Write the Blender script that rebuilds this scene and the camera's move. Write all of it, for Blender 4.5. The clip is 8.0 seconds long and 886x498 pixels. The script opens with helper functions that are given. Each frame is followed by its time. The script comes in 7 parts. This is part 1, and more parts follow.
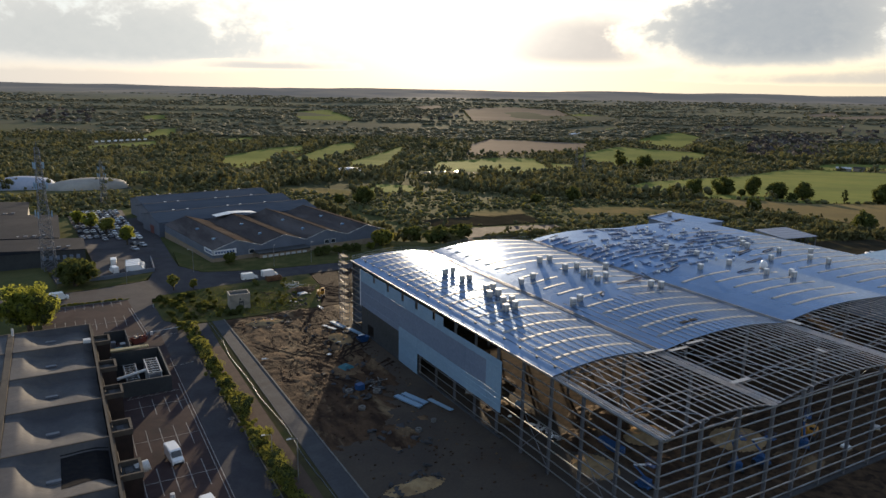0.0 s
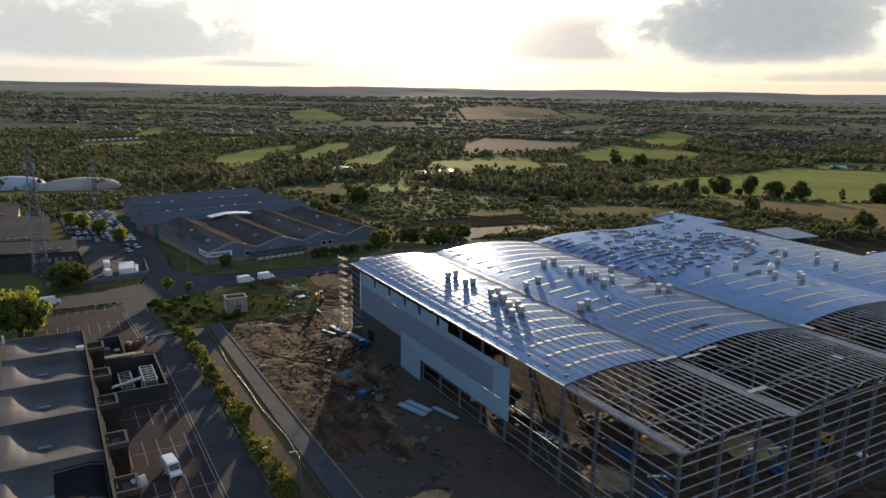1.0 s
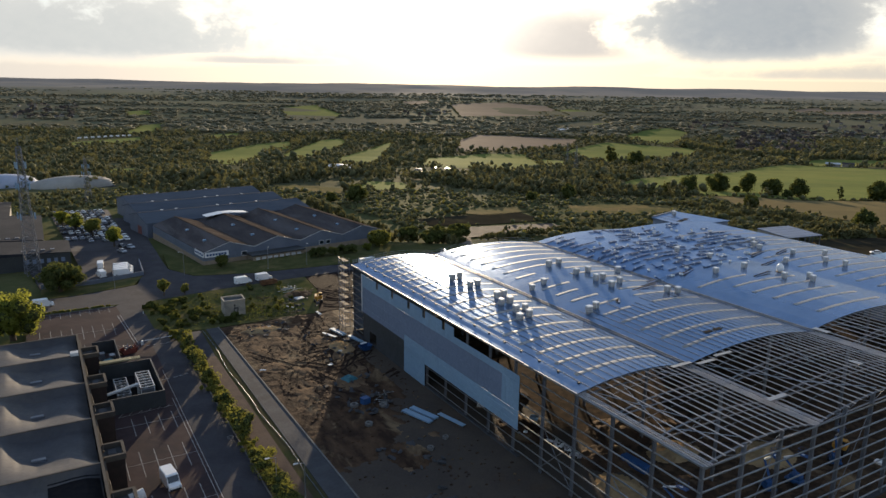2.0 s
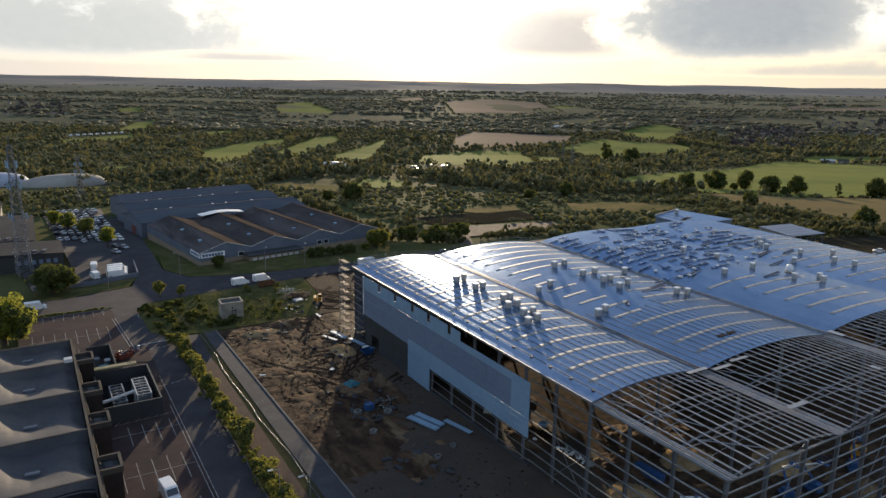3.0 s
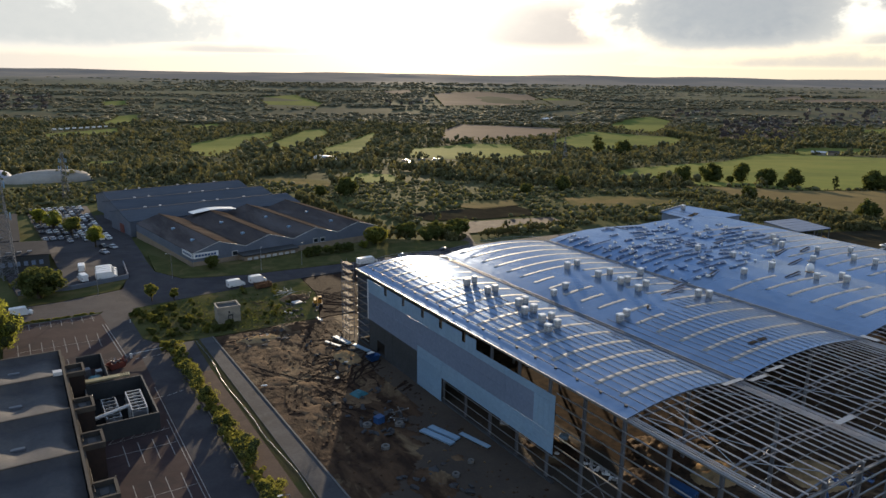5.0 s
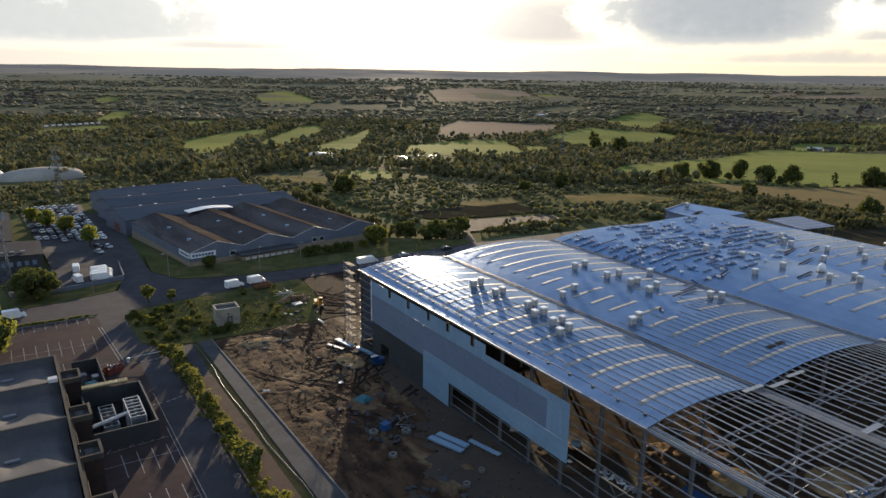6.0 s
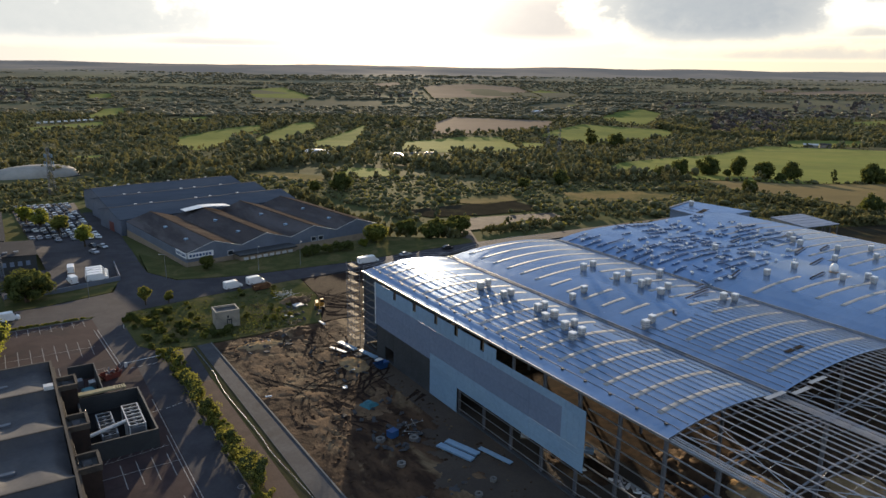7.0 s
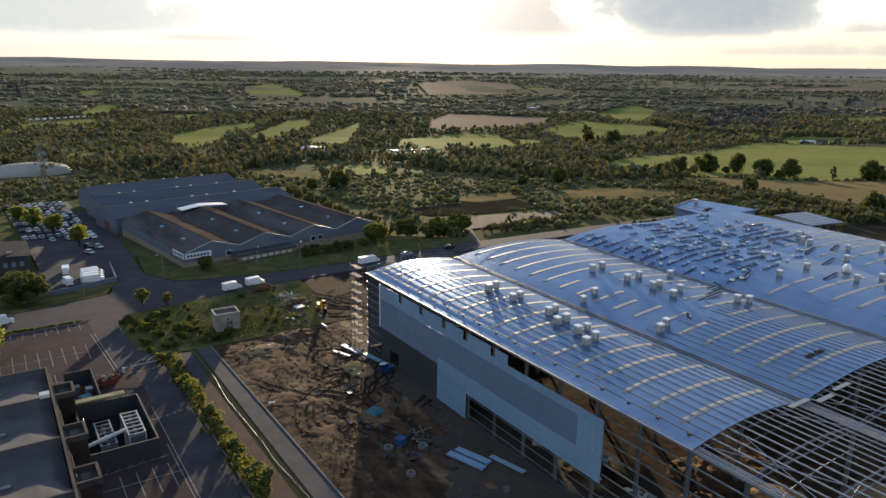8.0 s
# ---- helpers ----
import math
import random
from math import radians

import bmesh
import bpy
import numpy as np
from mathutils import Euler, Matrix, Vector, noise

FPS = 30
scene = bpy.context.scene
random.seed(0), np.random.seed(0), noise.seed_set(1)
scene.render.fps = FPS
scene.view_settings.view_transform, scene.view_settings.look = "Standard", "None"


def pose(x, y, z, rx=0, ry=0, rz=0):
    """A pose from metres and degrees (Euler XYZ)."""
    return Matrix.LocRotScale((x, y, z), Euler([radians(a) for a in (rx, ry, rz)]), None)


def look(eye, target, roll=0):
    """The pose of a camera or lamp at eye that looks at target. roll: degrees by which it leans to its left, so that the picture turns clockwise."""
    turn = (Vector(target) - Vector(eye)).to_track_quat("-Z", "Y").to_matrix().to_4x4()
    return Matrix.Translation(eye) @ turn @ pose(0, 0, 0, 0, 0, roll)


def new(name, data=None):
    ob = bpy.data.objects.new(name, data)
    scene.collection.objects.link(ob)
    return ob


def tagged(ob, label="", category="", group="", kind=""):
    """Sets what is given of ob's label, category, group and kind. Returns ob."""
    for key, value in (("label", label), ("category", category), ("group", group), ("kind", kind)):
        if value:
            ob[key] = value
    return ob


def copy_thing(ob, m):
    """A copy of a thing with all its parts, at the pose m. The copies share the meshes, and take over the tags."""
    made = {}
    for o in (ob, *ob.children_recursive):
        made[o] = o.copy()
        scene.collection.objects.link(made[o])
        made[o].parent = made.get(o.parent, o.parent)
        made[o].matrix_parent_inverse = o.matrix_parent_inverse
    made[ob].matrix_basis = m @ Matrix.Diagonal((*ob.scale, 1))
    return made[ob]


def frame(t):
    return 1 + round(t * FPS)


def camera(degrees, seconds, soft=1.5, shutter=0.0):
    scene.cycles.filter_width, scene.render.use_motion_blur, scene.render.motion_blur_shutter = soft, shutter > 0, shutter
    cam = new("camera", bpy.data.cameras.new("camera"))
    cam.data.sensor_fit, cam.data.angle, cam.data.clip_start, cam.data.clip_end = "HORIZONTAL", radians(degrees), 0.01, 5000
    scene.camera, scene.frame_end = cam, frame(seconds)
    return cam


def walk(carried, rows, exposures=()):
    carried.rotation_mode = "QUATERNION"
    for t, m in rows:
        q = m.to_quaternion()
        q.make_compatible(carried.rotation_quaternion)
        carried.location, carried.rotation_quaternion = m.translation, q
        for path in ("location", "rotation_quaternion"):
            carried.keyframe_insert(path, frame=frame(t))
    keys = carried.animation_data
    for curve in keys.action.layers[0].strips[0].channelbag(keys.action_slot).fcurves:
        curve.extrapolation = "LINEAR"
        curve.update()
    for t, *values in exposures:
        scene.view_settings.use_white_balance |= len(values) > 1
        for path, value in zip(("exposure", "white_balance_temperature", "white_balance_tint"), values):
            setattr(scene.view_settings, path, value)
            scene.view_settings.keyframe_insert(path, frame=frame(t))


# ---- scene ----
cam = camera(65.0, 8.0)
PATH = [
    (0, (-69.178, -61.178, 64.136), (-68.223, -59.479, 63.689), 0.9),
    (0.5, (-69.215, -58.86, 64.228), (-68.252, -57.165, 63.779), 0.9),
    (1, (-69.246, -56.534, 64.307), (-68.274, -54.845, 63.856), 0.9),
    (1.5, (-69.271, -54.202, 64.375), (-68.292, -52.519, 63.92), 0.9),
    (3, (-69.326, -47.184, 64.514), (-68.325, -45.517, 64.046), 0.9),
    (3.5, (-69.341, -44.84, 64.542), (-68.333, -43.179, 64.069), 0.8),
    (4, (-69.355, -42.497, 64.563), (-68.34, -40.841, 64.085), 0.8),
    (4.5, (-69.371, -40.154, 64.576), (-68.349, -38.504, 64.093), 0.8),
    (6, (-69.431, -33.143, 64.584), (-68.39, -31.51, 64.086), 0.8),
    (6.5, (-69.459, -30.815, 64.578), (-68.412, -29.188, 64.075), 0.8),
    (7, (-69.494, -28.495, 64.57), (-68.44, -26.872, 64.062), 0.8),
    (7.5, (-69.535, -26.181, 64.559), (-68.475, -24.564, 64.047), 0.8),
    (8, (-69.584, -23.877, 64.548), (-68.518, -22.265, 64.031), 0.8),
]
walk(cam, [(t, look(eye, target, roll)) for t, eye, target, roll in PATH],
     exposures=((0.0, 0.91, 6980, 10), (2.5, 0.95, 6980, 10), (5.0, 1.03, 6980, 10), (8.0, 1.15, 6980, 10)))

# ---- world, sun, exposure ----
SUN_AZ, SUN_EL = radians(30.0), radians(6.8)   # azimuth from +y towards +x
SUN_DIR = Vector((math.sin(SUN_AZ) * math.cos(SUN_EL), math.cos(SUN_AZ) * math.cos(SUN_EL), math.sin(SUN_EL)))

sun_data = bpy.data.lights.new("sun", "SUN")
sun_data.energy, sun_data.angle, sun_data.color = 5.0, radians(0.6), (1.0, 0.82, 0.60)
sun = new("sun", sun_data)
sun.rotation_euler = (-SUN_DIR).to_track_quat("-Z", "Y").to_euler()

world = bpy.data.worlds.new("sky")
scene.world = world
world.use_nodes = True


class Nodes:
    """Short hand for node trees."""

    def __init__(self, tree):
        self.t = tree
        self.t.nodes.clear()

    def add(self, kind, **props):
        n = self.t.nodes.new(kind)
        for k, v in props.items():
            if k == "op":
                n.operation = v
            elif k == "blend":
                n.data_type = "RGBA"
                n.blend_type = v
            elif k == "noise_dimensions":
                n.noise_dimensions = v
            elif k == "feature":
                n.feature = v
            elif k == "sky":
                n.sky_type = v
        return n

    def put(self, sock, value):
        if hasattr(value, "is_output"):
            self.t.links.new(value, sock)
        else:
            sock.default_value = value

    def math(self, op, a, b=0.0, c=0.0, clamp=False):
        n = self.add("ShaderNodeMath", op=op)
        n.use_clamp = clamp
        for s, v in zip(n.inputs, (a, b, c)):
            self.put(s, v)
        return n.outputs[0]

    def mix(self, fac, a, b, blend="MIX"):
        n = self.add("ShaderNodeMix", blend=blend)
        self.put(n.inputs[0], fac)
        self.put(n.inputs[6], a if hasattr(a, "is_output") else (*a, 1.0)[:4])
        self.put(n.inputs[7], b if hasattr(b, "is_output") else (*b, 1.0)[:4])
        return n.outputs[2]

    def noise(self, vec, scale, detail=3.0, rough=0.55, distort=0.0):
        n = self.add("ShaderNodeTexNoise")
        if vec is not None:
            self.put(n.inputs["Vector"], vec)
        n.inputs["Scale"].default_value, n.inputs["Detail"].default_value = scale, detail
        n.inputs["Roughness"].default_value, n.inputs["Distortion"].default_value = rough, distort
        return n.outputs[0]

    def ramp(self, fac, stops):
        n = self.add("ShaderNodeValToRGB")
        r = n.color_ramp
        while len(r.elements) < len(stops):
            r.elements.new(0.5)
        for e, (p, c) in zip(r.elements, stops):
            e.position, e.color = p, (*c, 1.0)
        self.put(n.inputs[0], fac)
        return n.outputs[0]

    def smooth(self, v, lo, hi):
        n = self.add("ShaderNodeMapRange")
        n.interpolation_type = "SMOOTHSTEP"
        for s, x in zip(n.inputs, (v, lo, hi, 0.0, 1.0)):
            self.put(s, x)
        return n.outputs[0]


def build_sky():
    k = Nodes(world.node_tree)
    sky = k.add("ShaderNodeTexSky", sky="NISHITA")
    sky.sun_disc = False
    sky.sun_elevation, sky.sun_rotation = SUN_EL, SUN_AZ
    sky.air_density, sky.dust_density, sky.ozone_density = 1.0, 1.0, 1.5
    co = k.add("ShaderNodeTexCoord").outputs["Generated"]
    sep = k.add("ShaderNodeSeparateXYZ")
    k.put(sep.inputs[0], co)
    x, y, z = sep.outputs
    az, el = k.math("ARCTAN2", x, y), k.math("ARCSINE", z)
    daz, del_ = k.math("SUBTRACT", az, SUN_AZ), k.math("SUBTRACT", el, SUN_EL)
    # thin bright veil of haze round the sun
    r2 = k.math("ADD", k.math("MULTIPLY", daz, daz), k.math("MULTIPLY", k.math("MULTIPLY", del_, del_), 2.0))
    glow = k.math("POWER", 2.718, k.math("MULTIPLY", r2, -1 / (2 * 0.075 ** 2)))
    wide = k.math("POWER", 2.718, k.math("MULTIPLY", r2, -1 / (2 * 0.26 ** 2)))
    # broken cloud with ragged edges and flat undersides
    vec = k.add("ShaderNodeCombineXYZ")
    for s, v in zip(vec.inputs, (az, k.math("MULTIPLY", el, 1.5), 0.0)):
        k.put(s, v)
    big = k.noise(vec.outputs[0], 14.0, 7.0, 0.58, 0.2)
    fine = k.noise(vec.outputs[0], 60.0, 6.0, 0.6, 0.3)
    puff = k.math("ADD", k.math("MULTIPLY", k.math("SUBTRACT", big, 0.5), 2.6), k.math("MULTIPLY", k.math("SUBTRACT", fine, 0.5), 0.9))

    def bank(a0, a1, e0, e1, soft=0.35, ragged=1.0):
        """One cloud between two azimuths and two elevations, flat below and billowing above."""
        u = k.math("DIVIDE", k.math("SUBTRACT", az, radians((a0 + a1) / 2)), radians((a1 - a0) / 2))
        base = e0 + 0.32 * (e1 - e0)
        up = k.math("DIVIDE", k.math("SUBTRACT", el, radians(base)), radians(e1 - base))
        down = k.math("DIVIDE", k.math("SUBTRACT", radians(base), el), radians(base - e0))
        v = k.math("MAXIMUM", up, down)
        q = k.math("SQRT", k.math("ADD", k.math("POWER", k.math("ABSOLUTE", u), 2.6), k.math("POWER", k.math("ABSOLUTE", v), 2.6)))
        wob = k.math("MULTIPLY", puff, k.math("MULTIPLY", k.smooth(el, radians(e0 - 0.4), radians(base + 0.8)), 0.75 * ragged))
        q = k.math("SUBTRACT", q, k.math("ADD", wob, k.math("MULTIPLY", puff, 0.2 * ragged)))
        return k.smooth(q, 1.0 + soft * 0.4, 1.0 - soft), q

    lowcol = k.mix(k.smooth(az, radians(34), radians(58)), (5.7, 5.7, 5.7), (6.6, 6.1, 5.0))
    lowcol = k.mix(wide, lowcol, (8.8, 8.3, 7.3))
    top = k.mix(wide, k.mix(k.smooth(az, radians(6), radians(16)), (5.4, 6.6, 7.6), (7.6, 7.9, 8.0)), (8.8, 8.7, 8.3))
    lowcol = k.mix(k.smooth(el, radians(1.0), radians(4.5)), lowcol, top)
    clear = k.mix(k.smooth(el, radians(6.5), radians(15)), lowcol, k.mix(k.smooth(el, radians(14), radians(60)), (2.6, 4.25, 7.0), (1.5, 2.65, 4.95)))
    col = k.mix(0.92, sky.outputs[0], clear)
    rim = k.mix(1.0, col, (1.2, 1.18, 1.13), "MULTIPLY")
    for a0, a1, e0, e1, soft, ragged, light, shade in (
            (-9, 17.5, 1.2, 6.6, 0.5, 1.0, (6.2, 6.3, 6.3), (4.4, 4.75, 5.0)),
            (9, 22, 1.3, 2.0, 0.9, 0.8, (6.0, 5.9, 5.8), (5.0, 5.0, 5.0)),
            (50, 76, 2.3, 3.2, 0.9, 1.4, (6.0, 5.8, 5.2), (5.0, 5.0, 4.9)),
            (49, 72, 0.7, 1.9, 0.9, 1.3, (6.4, 6.0, 5.2), (5.2, 5.0, 4.7)),
            (32.0, 47.0, 1.8, 6.2, 0.7, 0.34, (5.4, 5.2, 5.1), (4.3, 4.25, 4.3)),
            (57.0, 78, 4.2, 10.0, 0.35, 0.8, (4.8, 4.9, 5.0), (2.9, 3.2, 3.6)),
            (44.6, 61.6, 1.8, 9.4, 0.3, 0.72, (4.7, 4.9, 5.0), (2.8, 3.2, 3.7))):
        m, q = bank(a0, a1, e0, e1, soft, ragged)
        edge = k.math("MULTIPLY", k.smooth(q, 1.35, 1.02), 0.8)
        body = k.mix(k.math("MULTIPLY", k.smooth(q, 1.0, 0.45), k.smooth(k.math("ADD", puff, q), 1.5, 0.2)), light, shade)
        body = k.mix(k.math("MULTIPLY", fine, 0.3), body, light)
        col = k.mix(edge, col, rim)
        col = k.mix(m, col, k.mix(k.math("MULTIPLY", wide, 0.8), body, k.mix(1.0, body, (1.4, 1.36, 1.3), "MULTIPLY")))
    high = k.math("MULTIPLY", k.smooth(k.math("ADD", big, k.math("MULTIPLY", fine, 0.3)), 0.62, 0.78), k.smooth(el, radians(9), radians(16)))
    col = k.mix(k.math("MULTIPLY", high, 0.8), col, (4.5, 4.6, 4.7))
    col = k.mix(glow, col, (15.0, 14.2, 13.0))
    bg = k.add("ShaderNodeBackground")
    k.put(bg.inputs[0], col)
    bg.inputs[1].default_value = 0.07
    out = k.add("ShaderNodeOutputWorld")
    k.put(out.inputs[0], bg.outputs[0])


build_sky()


# ---- materials ----
def downy(b, weight):
    """The soft forward gleam of grass and leaves seen against the light."""
    # this gleam also lifts far growth and land in place of haze
    b.inputs["Sheen Weight"].default_value, b.inputs["Sheen Roughness"].default_value = weight, 0.55
    b.inputs["Sheen Tint"].default_value = (1.0, 0.93, 0.8, 1.0)
    b.inputs["Coat Weight"].default_value, b.inputs["Coat Roughness"].default_value = min(0.3, weight * 2.6), 0.75


def material(name, c1, c2, scale=1.0, rough=0.8, metal=0.0, bump=0.0, bump_scale=None, c3=None, fine=None, spec=0.25, island=0.0, rand=0.0, stretch=None, sheen=0.0, edge=None):
    """Two colours mixed by noise at two scales, bump, and variation by island or by object."""
    m = bpy.data.materials.new(name)
    m.use_nodes = True
    k = Nodes(m.node_tree)
    co = k.add("ShaderNodeTexCoord").outputs["Object"]
    geo = k.add("ShaderNodeNewGeometry")
    vec = geo.outputs["Position"]
    if stretch:
        mp = k.add("ShaderNodeMapping")
        mp.inputs["Scale"].default_value = stretch
        k.put(mp.inputs[0], vec)
        vec = mp.outputs[0]
    big = k.smooth(k.noise(vec, scale, 4.0, 0.6, 0.3), 0.35, 0.65)
    small = k.noise(vec, fine or scale * 9, 3.0, 0.65)
    col = k.mix(big, c1, c2)
    if c3:
        col = k.mix(k.smooth(k.noise(vec, scale * 0.37, 5.0, 0.65, 0.6), 0.5, 0.66), col, c3)
    col = k.mix(k.math("MULTIPLY", small, 0.55), col, k.mix(1.0, col, (0.45, 0.45, 0.45), "MULTIPLY"))
    for amount, sock in ((island, geo.outputs["Random Per Island"]), (rand, k.add("ShaderNodeObjectInfo").outputs["Random"])):
        if amount:
            v = k.math("ADD", k.math("MULTIPLY", sock, 2 * amount), 1 - amount)
            h = k.add("ShaderNodeHueSaturation")
            k.put(h.inputs["Value"], v)
            k.put(h.inputs["Color"], col)
            col = h.outputs[0]
    b = k.add("ShaderNodeBsdfPrincipled")
    k.put(b.inputs["Base Color"], col)
    k.put(b.inputs["Roughness"], k.math("ADD", k.math("MULTIPLY", small, 0.25), rough - 0.12, clamp=True))
    b.inputs["Metallic"].default_value = metal
    b.inputs["Specular IOR Level"].default_value = spec
    if sheen:
        downy(b, sheen)
    if edge:
        b.inputs["Specular Tint"].default_value = (*edge, 1.0)
    if bump:
        n = k.add("ShaderNodeBump")
        n.inputs["Strength"].default_value, n.inputs["Distance"].default_value = 1.0, bump
        k.put(n.inputs["Height"], k.noise(vec, bump_scale or scale * 5, 4.0, 0.6))
        k.put(b.inputs["Normal"], n.outputs[0])
    out = k.add("ShaderNodeOutputMaterial")
    k.put(out.inputs[0], b.outputs[0])
    return m


def leaf_material(name, c1, c2, glow, share=0.35, sheen=0.0):
    """Leaves that let light through, varied by island."""
    m = bpy.data.materials.new(name)
    m.use_nodes = True
    k = Nodes(m.node_tree)
    geo = k.add("ShaderNodeNewGeometry")
    col = k.mix(geo.outputs["Random Per Island"], c1, c2)
    tone = k.noise(geo.outputs["Position"], 0.05, 2.0)
    col = k.mix(k.smooth(tone, 0.35, 0.65), col, k.mix(1.0, col, (1.16, 1.08, 0.9), "MULTIPLY"))
    d, t, mx = k.add("ShaderNodeBsdfPrincipled"), k.add("ShaderNodeBsdfTranslucent"), k.add("ShaderNodeMixShader")
    d.inputs["Roughness"].default_value, d.inputs["Specular IOR Level"].default_value = 0.9, 0.0
    downy(d, sheen)
    k.put(d.inputs[0], col)
    k.put(t.inputs[0], k.mix(geo.outputs["Random Per Island"], glow, tuple(0.7 * v for v in glow)))
    mx.inputs[0].default_value = share
    k.put(mx.inputs[1], d.outputs[0])
    k.put(mx.inputs[2], t.outputs[0])
    k.put(k.add("ShaderNodeOutputMaterial").inputs[0], mx.outputs[0])
    return m


def glass_material(name, col, rough=0.08):
    m = bpy.data.materials.new(name)
    m.use_nodes = True
    b = m.node_tree.nodes["Principled BSDF"]
    b.inputs["Base Color"].default_value, b.inputs["Roughness"].default_value = (*col, 1), rough
    b.inputs["Specular IOR Level"].default_value = 0.8
    return m


def land_material():
    """Far country: a patchwork of pasture, stubble and ploughland with haze in its far colours, rough grass nearer."""
    m = bpy.data.materials.new("country")
    m.use_nodes = True
    k = Nodes(m.node_tree)
    pos = k.add("ShaderNodeNewGeometry").outputs["Position"]
    warp = k.add("ShaderNodeVectorMath", op="ADD")
    n = k.add("ShaderNodeTexNoise")
    n.inputs["Scale"].default_value = 0.004
    k.put(n.inputs["Vector"], pos)
    sc = k.add("ShaderNodeVectorMath", op="SCALE")
    k.put(sc.inputs[0], n.outputs["Color"])
    sc.inputs["Scale"].default_value = 120.0
    k.put(warp.inputs[0], pos)
    k.put(warp.inputs[1], sc.outputs[0])
    mp = k.add("ShaderNodeMapping")
    mp.inputs["Scale"].default_value = (0.0036, 0.0052, 0.0)
    mp.inputs["Rotation"].default_value = (0, 0, 0.5)
    k.put(mp.inputs[0], warp.outputs[0])
    v = k.add("ShaderNodeTexVoronoi")
    v.inputs["Scale"].default_value = 1.0
    k.put(v.inputs["Vector"], mp.outputs[0])
    sep = k.add("ShaderNodeSeparateColor")
    k.put(sep.inputs[0], v.outputs["Color"])
    patch = k.ramp(sep.outputs[0], [(0.0, (0.085, 0.083, 0.052)), (0.45, (0.095, 0.092, 0.056)), (0.7, (0.105, 0.105, 0.06)), (0.88, (0.112, 0.108, 0.066)), (1.0, (0.095, 0.092, 0.06))])
    grass = k.mix(k.smooth(k.noise(pos, 0.03, 5.0, 0.6), 0.4, 0.62), (0.074, 0.083, 0.03), (0.1, 0.096, 0.04))
    gs = k.mix(k.math("MULTIPLY", k.noise(pos, 0.6, 4.0, 0.7), 0.7), grass, (0.02, 0.028, 0.01))
    s = k.add("ShaderNodeSeparateXYZ")
    k.put(s.inputs[0], pos)
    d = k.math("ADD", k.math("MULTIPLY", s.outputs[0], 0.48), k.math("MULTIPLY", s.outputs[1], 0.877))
    # woodland floor kept near the tree tone, contrast lowered as haze would
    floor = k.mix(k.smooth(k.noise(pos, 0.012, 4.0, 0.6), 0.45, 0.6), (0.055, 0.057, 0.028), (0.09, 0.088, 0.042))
    # beyond 2300 m the land turns paler and greyer, haze put into the colour
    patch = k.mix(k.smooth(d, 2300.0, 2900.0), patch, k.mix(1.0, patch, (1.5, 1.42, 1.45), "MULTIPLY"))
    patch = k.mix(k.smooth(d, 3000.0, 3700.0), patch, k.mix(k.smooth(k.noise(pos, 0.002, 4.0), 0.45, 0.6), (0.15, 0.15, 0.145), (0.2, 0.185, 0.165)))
    gs = k.mix(k.smooth(k.math("ADD", d, k.math("MULTIPLY", k.noise(pos, 0.02, 3.0), 90.0)), 400.0, 480.0), gs, floor)
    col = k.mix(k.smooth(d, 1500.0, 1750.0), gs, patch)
    b = k.add("ShaderNodeBsdfPrincipled")
    b.inputs["Roughness"].default_value, b.inputs["Specular IOR Level"].default_value = 1.0, 0.0
    downy(b, 0.018)
    k.put(b.inputs["Base Color"], col)
    bp = k.add("ShaderNodeBump")
    bp.inputs["Distance"].default_value = 0.12
    k.put(bp.inputs["Height"], k.noise(pos, 0.5, 4.0))
    k.put(b.inputs["Normal"], bp.outputs[0])
    k.put(k.add("ShaderNodeOutputMaterial").inputs[0], b.outputs[0])
    return m


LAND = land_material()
TARMAC_OLD = material("worn_tarmac", (0.047, 0.045, 0.051), (0.06, 0.058, 0.063), 0.2, 0.9, bump=0.01, bump_scale=15, c3=(0.04, 0.039, 0.044), spec=0.08)
PAVERS = material("red_brick_paving", (0.05, 0.034, 0.034), (0.062, 0.043, 0.042), 0.3, 0.9, bump=0.01, bump_scale=8, c3=(0.038, 0.03, 0.032), spec=0.05)
PATH_PAVE = material("buff_path", (0.105, 0.072, 0.056), (0.085, 0.06, 0.047), 0.3, 0.9, bump=0.02, bump_scale=6, spec=0.05)
CONCRETE = material("pale_concrete", (0.07, 0.072, 0.077), (0.056, 0.058, 0.063), 0.2, 0.9, bump=0.01, bump_scale=6, c3=(0.05, 0.05, 0.052), spec=0.1)
DOME_SKIN = material("grey_white_membrane", (0.40, 0.43, 0.50), (0.33, 0.36, 0.43), 0.05, 0.7, spec=0.1)
DOME_BUFF = material("buff_membrane", (0.36, 0.335, 0.29), (0.29, 0.27, 0.235), 0.05, 0.8, spec=0.1)
WET_MUD = material("wet_rut_earth", (0.036, 0.023, 0.017), (0.024, 0.016, 0.013), 0.6, 0.9, bump=0.06, bump_scale=3, spec=0.02)
DRY_CRUST = material("dry_pale_earth", (0.17, 0.112, 0.068), (0.12, 0.078, 0.048), 0.5, 0.95, bump=0.08, bump_scale=2.5, c3=(0.085, 0.054, 0.035), spec=0.02)
EARTH_BANK = material("dark_turned_earth", (0.045, 0.039, 0.027), (0.034, 0.03, 0.021), 0.1, 1.0, bump=0.15, bump_scale=0.8, c3=(0.062, 0.055, 0.032), spec=0.0)
DUSTY_FLOOR = material("dusty_hardcore", (0.092, 0.06, 0.037), (0.032, 0.023, 0.018), 0.55, 0.95, bump=0.05, bump_scale=2.0, c3=(0.055, 0.038, 0.026), spec=0.02)
